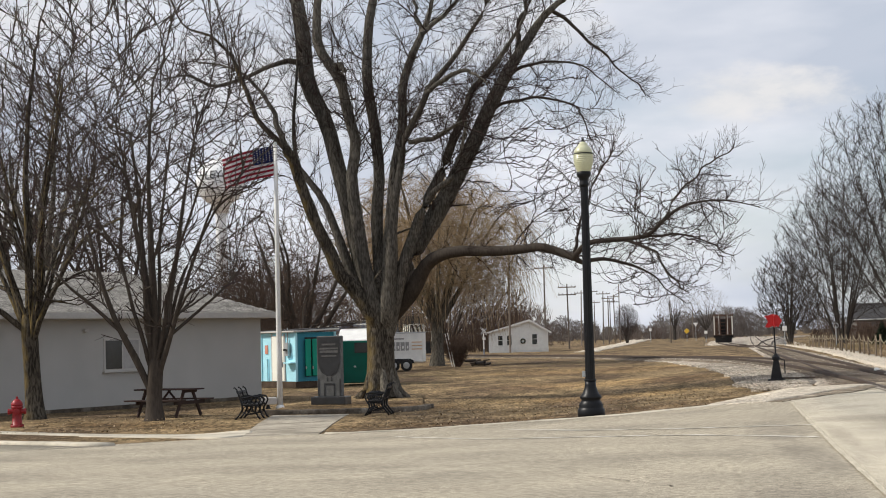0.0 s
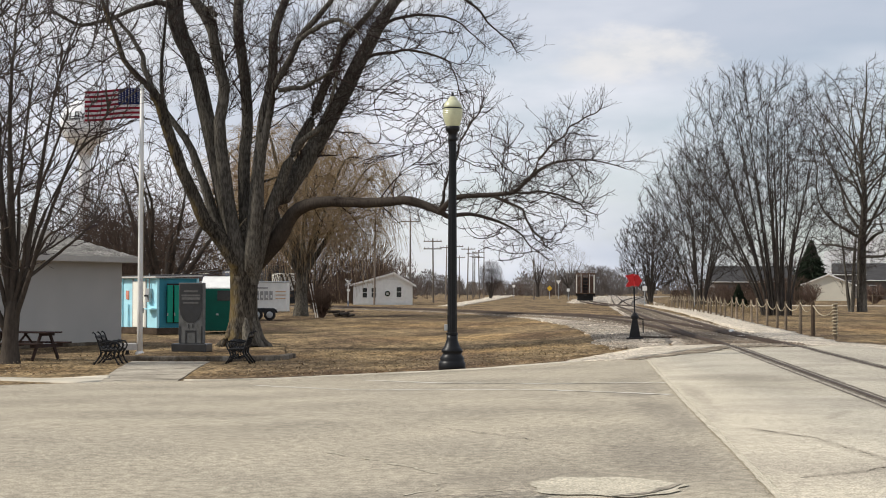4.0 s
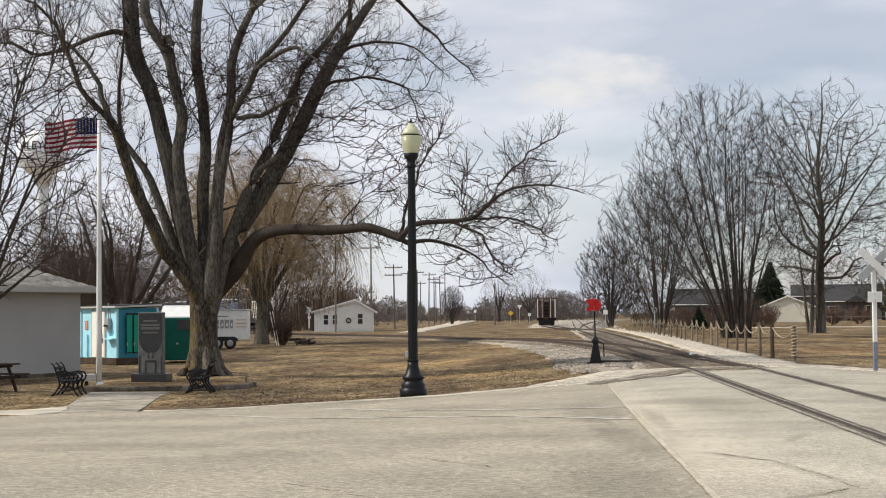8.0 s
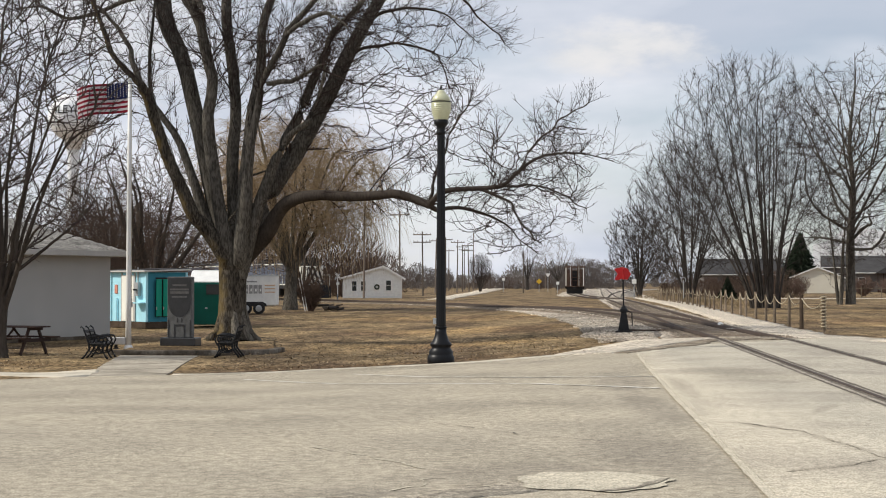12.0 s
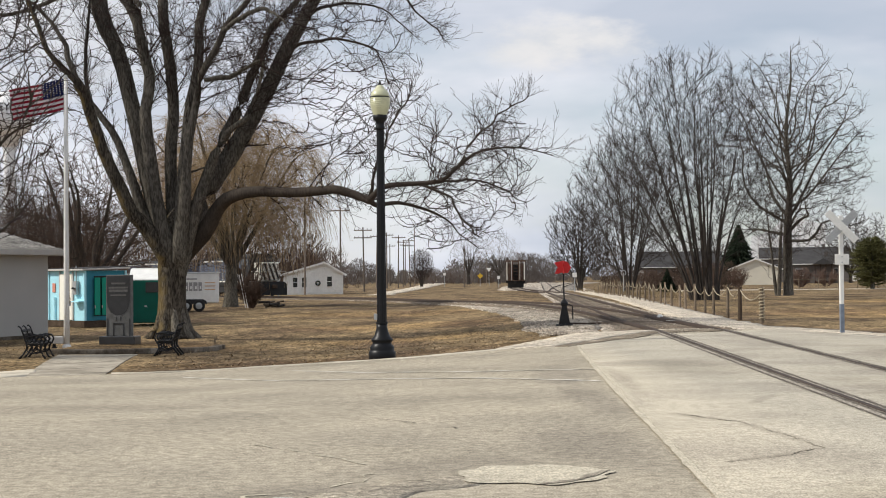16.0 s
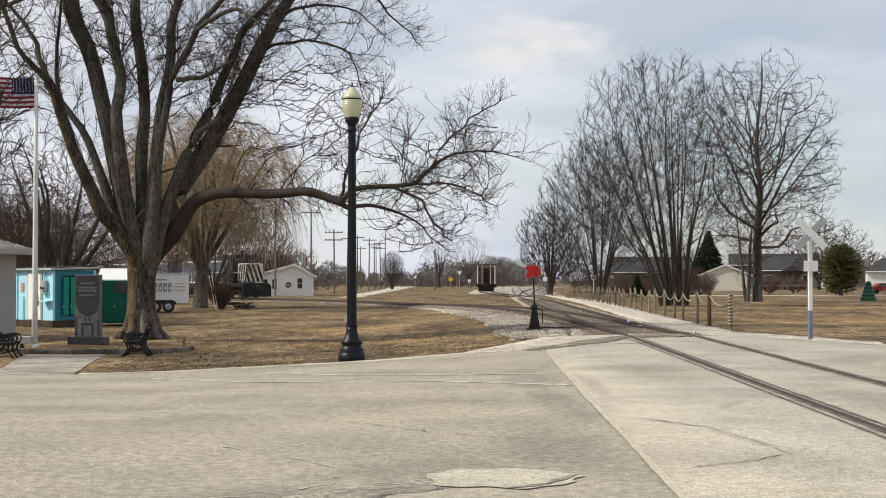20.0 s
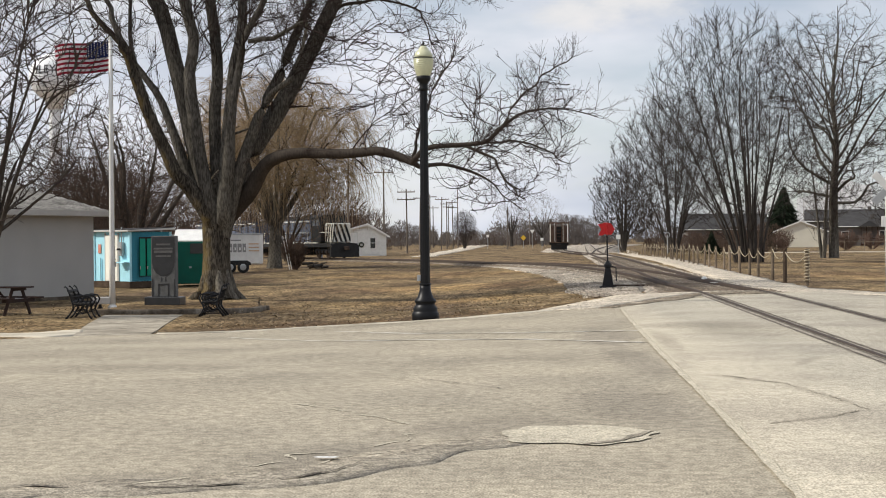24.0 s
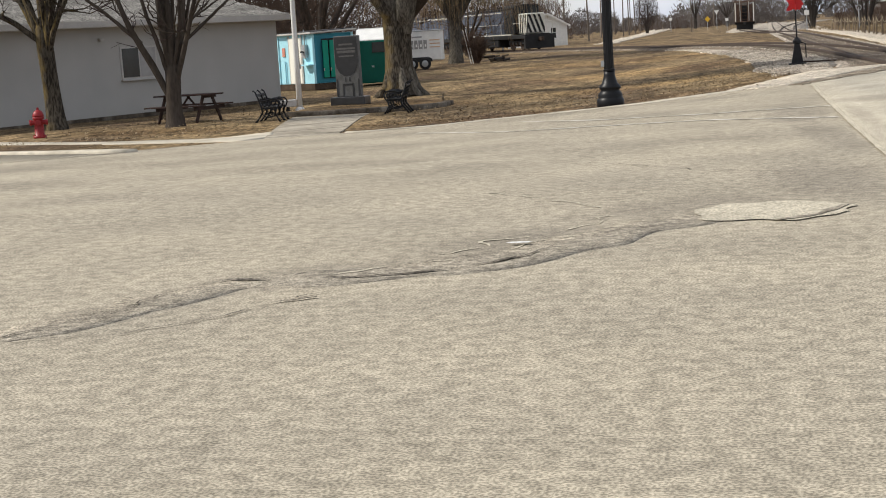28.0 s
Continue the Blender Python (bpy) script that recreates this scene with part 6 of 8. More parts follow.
def build_picnic_table():
    t = thing("picnic_table", (-13.75, 37.6, -0.5), -14, "reddish-brown wooden picnic table beside the street tree", "picnic table")
    for i in range(5):
        part("tabletop_board", box(1.83, 0.14, 0.04, (0, -0.3 + 0.15 * i, 0.7), 0.005), M_WOODRED, t)
    for s in (-1, 1):
        for j in range(2):
            part("seat_board", box(1.83, 0.14, 0.04, (0, s * (0.62 + 0.15 * j), 0.42), 0.005), M_WOODRED, t)
    for x in (-0.62, 0.62):
        for s in (-1, 1):
            a = math.atan2(0.42, 0.7)
            part("leg", box(0.04, 0.1, 0.84, (x, s * 0.62, 0), 0.004, Euler((s * a, 0, 0)).to_matrix()), M_WOODRED, t)
        part("crossbeam", box(0.04, 1.5, 0.09, (x + 0.045, 0, 0.33), 0.004), M_WOODRED, t)
        part("top_brace", box(0.04, 0.7, 0.07, (x + 0.045, 0, 0.63), 0.004), M_WOODRED, t)
        part("strut", box(0.05, 0.04, 0.55, (x * 0.55, 0, 0.3), 0.004, Euler((0, math.copysign(0.75, -x), 0)).to_matrix()), M_WOODRED, t)
    t.scale = (0.92, 0.92, 0.95)


build_picnic_table()


def build_hydrant():
    t = thing("fire_hydrant", (-15.7, 33.0, -0.47), 20, "red painted fire hydrant by the pavement", "hydrant")
    part("barrel", lathe([(0.15, 0), (0.15, 0.05), (0.11, 0.07), (0.105, 0.42), (0.13, 0.44), (0.13, 0.48), (0.115, 0.49)], 18), M_RED, t, soft=True)
    bonnet = part("bonnet", lathe([(0.13, 0.49), (0.13, 0.52), (0.115, 0.57), (0.08, 0.62), (0.04, 0.64)], 18), M_RED, t, soft=True)
    part("operating_nut", lathe([(0.03, 0.64), (0.03, 0.69), (0.02, 0.7)], 5), M_RED, bonnet)
    for a in (-90, 0, 180):
        r = Euler((0, radians(90), radians(a))).to_matrix()
        bm = lathe([(0.055, 0.08), (0.055, 0.15), (0.068, 0.155), (0.068, 0.2), (0.05, 0.205)], 14)
        bmesh.ops.transform(bm, matrix=Matrix.Translation((0, 0, 0.36)) @ r.to_4x4(), verts=bm.verts)
        part("outlet_cap", bm, M_RED, t)
    for k in range(8):
        part("flange_bolt", lathe([(0.016, 0.05), (0.016, 0.075)], 6, at=(0.132 * math.cos(k * math.pi / 4), 0.132 * math.sin(k * math.pi / 4), 0)), M_RED, t)


build_hydrant()


def build_monument():
    t = thing("memorial_stone", (-11.08, 43.8, -0.54), -6, "upright dark granite memorial stone with an etched shield", "monument")
    part("plinth", box(1.15, 0.6, 0.24, (0, 0, 0), 0.02), M_GRANITE, t)
    slab = part("slab", box(0.8, 0.24, 1.75, (0, 0, 0.24), 0.012), M_GRANITE_L, t)
    sh = [(-0.375, 1.96), (-0.375, 1.25), (-0.34, 1.08), (-0.25, 0.93), (-0.1, 0.84), (0.1, 0.84), (0.25, 0.93), (0.34, 1.08), (0.375, 1.25), (0.375, 1.96)]
    part("shield", prism(sh, 0.012, at=(0, -0.123, 0)), M_GRANITE, slab, "dark polished shield")
    for z, w, h in ((1.72, 0.46, 0.05), (1.6, 0.62, 0.05), (1.5, 0.6, 0.07), (1.39, 0.5, 0.04)):
        part("etched_line", box(w, 0.006, h, (0, -0.132, z)), M_ETCH, slab)
    for x in (-0.07, 0.07):
        part("carving", box(0.035, 0.008, 0.12, (x, -0.124, 0.68)), M_GRANITE, slab)
    for x, w, z0, h in ((-0.36, 0.05, 0.25, 0.5), (0.36, 0.05, 0.25, 0.5), (-0.16, 0.04, 0.25, 0.34), (0.16, 0.04, 0.25, 0.34)):
        part("carving", box(w, 0.01, h, (x, -0.125, z0)), M_GRANITE, slab)
    part("carving", box(0.36, 0.01, 0.05, (0, -0.125, 0.57)), M_GRANITE, slab)
    t.scale = (0.92, 0.9, 1.0)


build_monument()


def build_ground_light():
    t = thing("flood_light", (-12.42, 41.9, -0.55), 20, "small pale flood light at the foot of the flagpole", "lamp")
    part("housing", box(0.5, 0.22, 0.2, (0, 0, 0.12), 0.02), M_TRIM, t)
    part("stand", lathe([(0.09, 0), (0.05, 0.05), (0.04, 0.14)], 10), M_IRON, t)
    part("lens", box(0.44, 0.02, 0.15, (0, 0.115, 0.145), 0.005), M_GLASS, t)


build_ground_light()


# ---- buildings ----
def build_hall():
    """The grey building: its front runs obliquely away to its far corner."""
    ax, ay, bx, by = -19.15, 41.6, -15.2, 50.6
    ang = math.degrees(math.atan2(by - ay, bx - ax))
    t = thing("hall_building", (bx, by, -0.6), ang, "low grey block building with a shingled hip roof", "building")
    ln, dp, hw = 26.0, 9.0, 2.75
    part("wall", box(ln, 0.2, hw, (-ln / 2, 0.1, 0)), M_WALL, t)
    part("wall", box(0.2, dp - 0.4, hw, (-0.1, dp / 2, 0)), M_WALL, t)
    part("wall", box(ln, 0.2, hw, (-ln / 2, dp - 0.1, 0)), M_WALL, t)
    part("wall", box(0.2, dp - 0.4, hw, (-ln + 0.1, dp / 2, 0)), M_WALL, t)
    o, rise = 0.45, 1.55
    e = [(-ln - o, -o), (o, -o), (o, dp + o), (-ln - o, dp + o)]
    r0, r1 = (-ln + 4.0, dp / 2), (-1.9, dp / 2)
    bm = bmesh.new()
    low = [bm.verts.new((x, y, hw + 0.12)) for x, y in e]
    top = [bm.verts.new((x, y, hw + 0.12 + rise)) for x, y in (r0, r1)]
    for f in ((low[0], low[1], top[1], top[0]), (low[1], low[2], top[1]), (low[2], low[3], top[0], top[1]), (low[3], low[0], top[0]), (low[3], low[2], low[1], low[0])):
        bm.faces.new(f)
    roof = part("roof", bm, M_SHINGLE, t, "weathered grey shingles")
    n = math.hypot(rise, dp / 2 + o)
    rows = 15
    for k in range(rows):
        u0 = k / rows
        yy, zz = -o + (dp / 2 + o) * u0, hw + 0.12 + rise * u0
        left, right = 4.45 * u0, 2.35 * u0
        a = math.atan2(rise, dp / 2 + o)
        part("shingle_course", box(ln + 2 * o - left - right, n / rows * 1.02, 0.018, (-ln / 2 + (left - right) / 2, yy + (dp / 2 + o) / rows / 2, zz + rise / rows / 2 + 0.004), 0, Euler((a + 0.012, 0, 0)).to_matrix()), M_SHINGLE, roof)
    part("fascia", box(ln + 2 * o + 0.04, 0.03, 0.17, (-ln / 2, -o - 0.015, hw)), M_TRIM, t)
    part("fascia", box(0.03, dp + 2 * o, 0.17, (o + 0.015, dp / 2, hw)), M_TRIM, t)
    part("soffit", box(ln + 2 * o, o, 0.02, (-ln / 2, -o / 2, hw - 0.02)), M_TRIM, t)
    part("soffit", box(o, dp + o, 0.02, (o / 2, dp / 2 + o / 2, hw - 0.02)), M_TRIM, t)
    wx = -6.5
    win = part("window", box(1.5, 0.06, 0.98, (wx, -0.01, 1.17), 0.01), M_TRIM, t, "aluminium sliding window")
    part("pane", box(0.66, 0.02, 0.86, (wx - 0.36, -0.045, 1.23)), M_GLASS, win, "dark glass pane")
    part("pane", box(0.66, 0.02, 0.86, (wx + 0.36, -0.035, 1.23)), material("curtained_pane", (0.4, 0.39, 0.38), 0.2, vary=0.1, scale=2, fine=10), win, "curtained glass pane")
    part("window_sill", box(1.6, 0.12, 0.05, (wx, -0.05, 1.12), 0.008), M_TRIM, win)
    part("outlet_fixture", box(0.16, 0.12, 0.08, (-8.0, -0.06, 2.35), 0.01), M_TRIM, t, "small eave light")
    part("foundation", box(ln + 0.06, 0.26, 0.18, (-ln / 2, 0.1, -0.05)), M_CONCRETE_D, t)


build_hall()


def build_kiosk():
    """The pale blue shed with its cream door and green panels."""
    t = thing("shed", (-16.78, 60.8, -0.57), 50, "small light blue shed with a cream door and green shutters", "shed")
    part("foundation", box(2.1, 2.65, 0.26, (0.97, 1.25, 0), 0.01), M_TIMBER_D, t, "dark timber plinth")
    body = part("body", box(1.95, 2.5, 2.0, (0.975, 1.25, 0.26), 0.01), M_TEAL, t)
    part("roof", box(2.3, 2.8, 0.07, (0.95, 1.25, 2.3), 0.01, Euler((0, radians(-2), 0)).to_matrix()), M_TRIM, t, "flat pale-edged roof")
    part("roof_felt", box(2.2, 2.7, 0.03, (0.95, 1.25, 2.372), 0.005, Euler((0, radians(-2), 0)).to_matrix()), M_ROOF_D, t)
    for x, y in ((0, 0), (0, 2.5), (1.95, 0)):
        part("corner_board", box(0.1, 0.1, 2.0, (x, y, 0.26), 0.01), M_TEAL, body)
    # added facing that darkens the right wall, its shade put into the colour
    part("side_board", box(1.83, 0.02, 1.98, (0.975, -0.006, 0.27)), M_TEAL_SHADE, t, "right wall facing with its shade painted in as deep teal")
    door = part("door", box(0.05, 0.84, 1.86, (-0.03, 1.24, 0.28), 0.01), M_CREAM, t, "cream painted door")
    part("door_handle", lathe([(0.025, 0), (0.03, 0.03), (0.01, 0.05)], 10, at=(-0.08, 0.95, 1.15)), M_GALV, door)
    for y, w, z, h in ((0.78, 0.07, 0.27, 1.95), (1.7, 0.07, 0.27, 1.95)):
        part("door_jamb", box(0.04, w, h, (-0.025, y, z), 0.005), M_TRIM, t)
    part("notice", box(0.02, 0.2, 0.36, (-0.02, 2.12, 1.4)), M_NOTICE, t, "faded red notice")
    part("downpipe", rod([(-0.05, 2.02, 0.3), (-0.05, 2.02, 1.2)], 0.03, 6), M_TEAL, t)
    # no hole is cut: a black sheet paints the shade inside
    part("opening", box(1.05, 0.03, 1.6, (0.95, -0.015, 0.45)), M_SOOT, t, "black board for the shaded inside behind the panels")
    for x, w, o in ((0.5, 0.26, 0.14), (1.08, 0.66, 0.08)):
        shutter = part("shutter", box(w, 0.05, 1.5, (x, -o, 0.48), 0.01), M_GREEN, t, "green hinged panel")
        part("hinge", box(0.04, 0.03, 0.12, (x - w / 2, -o - 0.03, 0.75), 0.004), M_GALV, shutter)
    part("shelf", box(0.3, 0.6, 0.05, (-0.15, 0.3, 1.0), 0.005), M_TEAL, t)
    box_ = part("meter_box", box(0.14, 0.26, 0.55, (-0.08, 0.5, 1.3), 0.01), M_GALV, t, "grey electric meter box")
    part("meter_dial", lathe([(0.08, 0), (0.085, 0.06), (0.05, 0.08)], 14, at=(-0.2, 0.5, 1.52)), M_GLASS, box_)
    part("conduit", rod([(-0.06, 0.5, 1.8), (-0.06, 0.5, 2.45)], 0.025, 8), M_GALV, t)


build_kiosk()


def build_green_box():
    t = thing("stock_trailer", (-14.6, 63.0, -0.57), 8, "dark green box trailer behind the old tree, with an added white top", "trailer")
    part("body", box(1.9, 3.2, 1.75, (0, 1.6, 0.1), 0.03), M_GREEN_D, t)
    # stands in for the cargo trailer's bright white; slope added to catch sun
    bm = bmesh.new()
    low, high = [bm.verts.new((x, y, z)) for x, y, z in ((-0.95, 0.02, 1.86), (0.95, 0.02, 1.86), (0.95, 3.18, 1.86), (-0.95, 3.18, 1.86))], [bm.verts.new((x, y, z)) for x, y, z in ((-0.95, 0.04, 1.9), (0.95, 0.04, 1.9), (0.95, 1.1, 2.34), (-0.95, 1.1, 2.34), (0.95, 3.18, 2.36), (-0.95, 3.18, 2.36))]
    for f in ((low[0], low[1], high[1], high[0]), (high[0], high[1], high[2], high[3]), (high[3], high[2], high[4], high[5]), (low[2], low[3], high[5], high[4]), (low[1], low[2], high[4], high[2], high[1]), (low[3], low[0], high[0], high[3], high[5]), (low[3], low[2], low[1], low[0])):
        bm.faces.new(f)
    part("upper_body", bm, M_WHITE, t, "added white top, sloped to catch the sun")
    part("window", box(0.7, 0.04, 0.42, (0.1, -0.02, 1.35)), M_GLASS, t, "dark opening")
    part("latch", box(0.1, 0.05, 0.07, (-0.25, -0.03, 0.75), 0.01), M_GALV, t)
    part("ladder_rack", rod([(-0.9, 1.1, 2.35), (0.9, 1.1, 2.35)], 0.02, 6), M_WHITE, t)


build_green_box()


def build_trailer():
    t = thing("cargo_trailer", (-19.4, 88.5, -0.57), 6, "white enclosed cargo trailer with orange stripes, parked on the lawn", "trailer")
    ln = 5.2
    body = part("body", box(ln, 2.1, 1.75, (0, 1.05, 0.5), 0.05), M_WHITE, t)
    part("roof_edge", box(ln + 0.04, 2.14, 0.08, (0, 1.05, 2.2), 0.02), M_GALV, t)
    for z in (1.35, 1.55, 1.75):
        part("stripe", box(0.6, 0.01, 0.06, (ln / 2 - 0.36, -0.008, z - 0.1)), M_ORANGE, body, "orange stripe")
    x = 0.6
    for w in (0.22, 0.22, 0.2, 0.24, 0.2):
        part("lettering", box(w, 0.012, 0.5, (x, -0.008, 1.2)), M_LETTER, body, "block of grey letters")
        part("lettering_gap", box(w * 0.4, 0.014, 0.16, (x + 0.02, -0.009, 1.32)), M_WHITE, body)
        x += 0.27
    part("small_lettering", box(0.6, 0.01, 0.08, (1.2, -0.008, 1.85)), M_LETTER, body)
    fender = part("fender", prism([(-0.82, 0.45), (-0.78, 0.62), (-0.6, 0.72), (0.6, 0.72), (0.78, 0.62), (0.82, 0.45)], 0.26, at=(1.25, 0.1, 0)), M_SOOT, t, "dark twin-wheel arch")
    for xx in (0.88, 1.62):
        bm = lathe([(0.3, -0.1), (0.34, -0.08), (0.34, 0.08), (0.3, 0.1)], 20)
        m = Matrix.Translation((xx, -0.06, 0.34)) @ Matrix.Rotation(math.pi / 2, 4, "X")
        bmesh.ops.transform(bm, matrix=m, verts=bm.verts)
        wheel = part("wheel", bm, M_TYRE, t)
        bm = lathe([(0.19, 0.0), (0.19, 0.115), (0.08, 0.13)], 16)
        bmesh.ops.transform(bm, matrix=m, verts=bm.verts)
        part("rim", bm, M_GALV, wheel)
    part("tongue", prism([(-0.5, 0.4), (0.5, 0.4), (0.5, 0.5), (-0.5, 0.5)], 0.1, at=(-ln / 2 - 0.5, 1.0, 0)), M_SOOT, t)


build_trailer()


def build_gable_house(name, at, turn, w, d, eave, ridge, wall, roof, label, windows=(), wreath=None, apex=0.0):
    """A small house whose gable faces -y; windows: (x, sill, width, height) on the gable wall."""
    t = thing(name, at, turn, label, "house")
    part("wall", prism([(-w / 2, 0), (w / 2, 0), (w / 2, eave), (apex, ridge), (-w / 2, eave)], d, at=(0, d / 2, 0)), wall, t)
    for s in (-1, 1):
        run = w / 2 - s * apex
        mid = (apex + s * w / 2) / 2 + s * 0.14
        a = math.atan2(ridge - eave, run)
        ln = math.hypot(ridge - eave, run) + 0.45
        r = part("roof_slope", box(ln, d + 0.7, 0.12, (mid, d / 2, (eave + ridge) / 2 - 0.01), 0.01, Euler((0, s * a, 0)).to_matrix()), roof, t)
        part("bargeboard", box(ln, 0.05, 0.2, (mid, -0.37, (eave + ridge) / 2 - 0.09), 0.005, Euler((0, s * a, 0)).to_matrix()), M_WHITE, r)
    for x, z, ww, hh in windows:
        win = part("window", box(ww + 0.16, 0.08, hh + 0.16, (x, -0.02, z - 0.08), 0.01), M_WHITE, t)
        part("pane", box(ww, 0.04, hh, (x, -0.06, z)), M_GLASS, win, "dark window pane")
        part("glazing_bar", box(ww, 0.05, 0.05, (x, -0.07, z + hh / 2)), M_WHITE, win)
    if wreath is not None:
        bm = bmesh.new()
        rod([(wreath + 0.24 * math.cos(a), -0.1, 1.3 + 0.24 * math.sin(a)) for a in np.linspace(0, 2 * math.pi, 17)], 0.08, 6, bm)
        part("wreath", bm, M_CONIFER, t, "dark round wreath on the wall")
    return t


gh = build_gable_house("white_house", (-22.45, 178.5, -0.57), 7, 6.9, 8.0, 2.3, 3.6, M_WHITE, M_TRIM, "small white clapboard house with a lopsided gable roof", [(-2.1, 0.85, 0.5, 1.1), (-1.06, 0.85, 0.5, 1.1), (1.87, 0.9, 0.55, 1.15)], 0.53, 1.24)
for k in range(16):
    z = 0.14 + 0.2 * k
    f = max(0.0, (z + 0.1 - 2.3) / 1.3)
    x0, x1 = -3.43 + 4.67 * f, 3.43 - 2.19 * f
    if x1 - x0 > 0.6:
        part("clapboard", box(x1 - x0, 0.022, 0.185, ((x0 + x1) / 2, -0.011, z), 0.004), M_WHITE, gh)


# ---- crossing furniture ----
def build_crossbuck(at, turn, scale, label, facing=1):
    t = thing("crossbuck_sign", at, turn, label, "railway sign")
    s = scale
    part("post", box(0.1 * s, 0.1 * s, 2.25 * s, (0, 0, 0.75 * s), 0.008), M_WHITE, t)
    part("post_foot", box(0.104 * s, 0.104 * s, 0.78 * s, (0, 0, -0.03), 0.008), M_POSTBLUE, t, "blue-grey lower post")
    for k, a in enumerate((45, -45)):
        bm = box(1.04 * s, 0.02, 0.19 * s, (0, 0, -0.095 * s), 0.004)
        bmesh.ops.transform(bm, matrix=Matrix.Translation((0, -0.07 - 0.024 * (1 - k), 2.72 * s)) @ Matrix.Rotation(radians(a), 4, "Y"), verts=bm.verts)
        part("blade", bm, M_GALV if k else M_WHITE, t, "worn pale sign blade")
    part("plate", box(0.36 * s, 0.02, 0.27 * s, (0, -0.07, 1.75 * s), 0.004), M_WHITE, t, "small white plate")
    for z in (1.8, 1.95, 2.6, 2.85):
        part("bolt", lathe([(0.02, 0), (0.02, 0.02)], 8, at=(0, -0.1, z * s)), M_GALV, t)
    return t


build_crossbuck((8.33, 38.9, -0.2), 3, 0.98, "railway crossbuck sign on a white post")
build_crossbuck((-22.3, 150.0, -0.55), 30, 0.9, "far railway crossbuck sign by the white house")


def build_switch_stand():
    t = thing("switch_stand", (1.7, 46.3, -0.2), 0, "black switch stand with a bright red arrow target", "switch stand")
    part("foot", box(0.5, 0.3, 0.06, (0, 0, 0), 0.01), M_IRON, t)
    part("pedestal", prism([(-0.17, 0.05), (0.17, 0.05), (0.07, 0.62), (-0.07, 0.62)], 0.16), M_IRON, t)
    part("head_casting", lathe([(0.09, 0.6), (0.12, 0.63), (0.12, 0.7), (0.07, 0.76), (0.04, 0.8)], 14), M_IRON, t)
    part("lever", rod([(0.1, 0, 0.66), (0.24, -0.02, 0.6), (0.25, -0.02, 0.2)], 0.02, 6), M_IRON, t)
    part("mast", rod([(0, 0, 0.75), (-0.015, 0, 1.3), (-0.02, 0, 1.92)], 0.022, 8), M_IRON, t)
    arrow = [(-0.34, 0.18), (-0.2, 0.2), (-0.05, 0.24), (0.15, 0.2), (0.3, 0.0), (0.16, -0.2), (-0.05, -0.17), (-0.2, -0.22), (-0.32, -0.2), (-0.2, 0.0)]
    part("target", prism([(a * 0.8, z * 0.85 + 1.75) for a, z in arrow], 0.02, at=(-0.02, -0.03, 0)), M_TARGET, t, "bright red arrow target")
    part("cross_target", prism([(a * 0.7, z * 0.85 + 1.75) for a, z in arrow], 0.02, axis="x", at=(-0.02, 0.02, 0)), M_TARGET, t, "red crossing target blade")
    part("connecting_rod", rod([(0.1, 0, 0.08), (1.8, 0.4, 0.05)], 0.025, 6), M_RAIL, t)


build_switch_stand()


def build_fence():
    """Posts along the footpath with a sagging rope."""
    t = thing("rope_fence", label="timber post fence with a sagging rope along the path", category="fence", kind="structure")
    ys = [50.6] + [50.6 + 3.35 * k for k in range(1, 30)]
    pts = []
    for i, y in enumerate(ys):
        x = 7.55 + 0.012 * (y - 50) + 0.05 * math.sin(i * 2.3)
        z = float(lift(x, y))
        h = 1.08 + 0.06 * math.sin(i * 1.7)
        pts.append((x, y, z + h - 0.08))
        bm = rod([(x, y, z - 0.1), (x + 0.01 * math.sin(i), y, z + h)], [0.07 if i == 0 else 0.055, 0.06 if i == 0 else 0.05], 8)
        part("post", bm, M_TIMBER_D if i == 0 else M_TIMBER, t)
    for a, b in zip(pts, pts[1:]):
        a, b = Vector(a), Vector(b)
        line = [a.lerp(b, u) - Vector((0, 0, 0.28 * 4 * u * (1 - u))) for u in np.linspace(0, 1, 8)]
        part("rope", rod(line, 0.013, 5), M_ROPE, t, "sagging pale rope")
    x, y = 7.8, 47.8
    z = float(lift(x, y))
    end = part("end_post", rod([(x, y, z - 0.1), (x, y, z + 1.1)], 0.05, 8), M_TIMBER, t)
    bm = bmesh.new()
    for k in range(10):
        rod([(x + 0.075 * math.cos(a), y + 0.075 * math.sin(a), z + 0.1 + 0.1 * k + 0.012 * a) for a in np.linspace(0, 2 * math.pi, 9)], 0.02, 5, bm)
    part("rope_coils", bm, M_ROPE, end, "rope wound round the post")
    a, b = Vector(pts[0]), Vector((x, y, z + 0.95))
    part("rope", rod([a.lerp(b, u) - Vector((0, 0, 0.3 * 4 * u * (1 - u))) for u in np.linspace(0, 1, 8)], 0.018, 5), M_ROPE, t)


build_fence()
sheet("footpath", [(5.5, 42.5), (5.8, 52), (6.0, 64), (6.5, 90), (7.1, 130), (8.9, 230)], [(7.4, 43.5), (7.4, 50), (7.7, 64), (8.4, 90), (9.7, 130), (11.5, 230)], 6, 0.014, M_GRAVEL, "pale crushed stone footpath beside the track", "path", ragged=0.3)
sheet("gravel_road", [(-14.6, 165), (-17.6, 284), (-22, 420), (-38, 844)], [(-12.4, 165), (-14.2, 284), (-17, 420), (-30, 844)], 6, 0.03, M_GRAVEL, "pale gravel lane in the distance", "road", ragged=0.8, step=4)


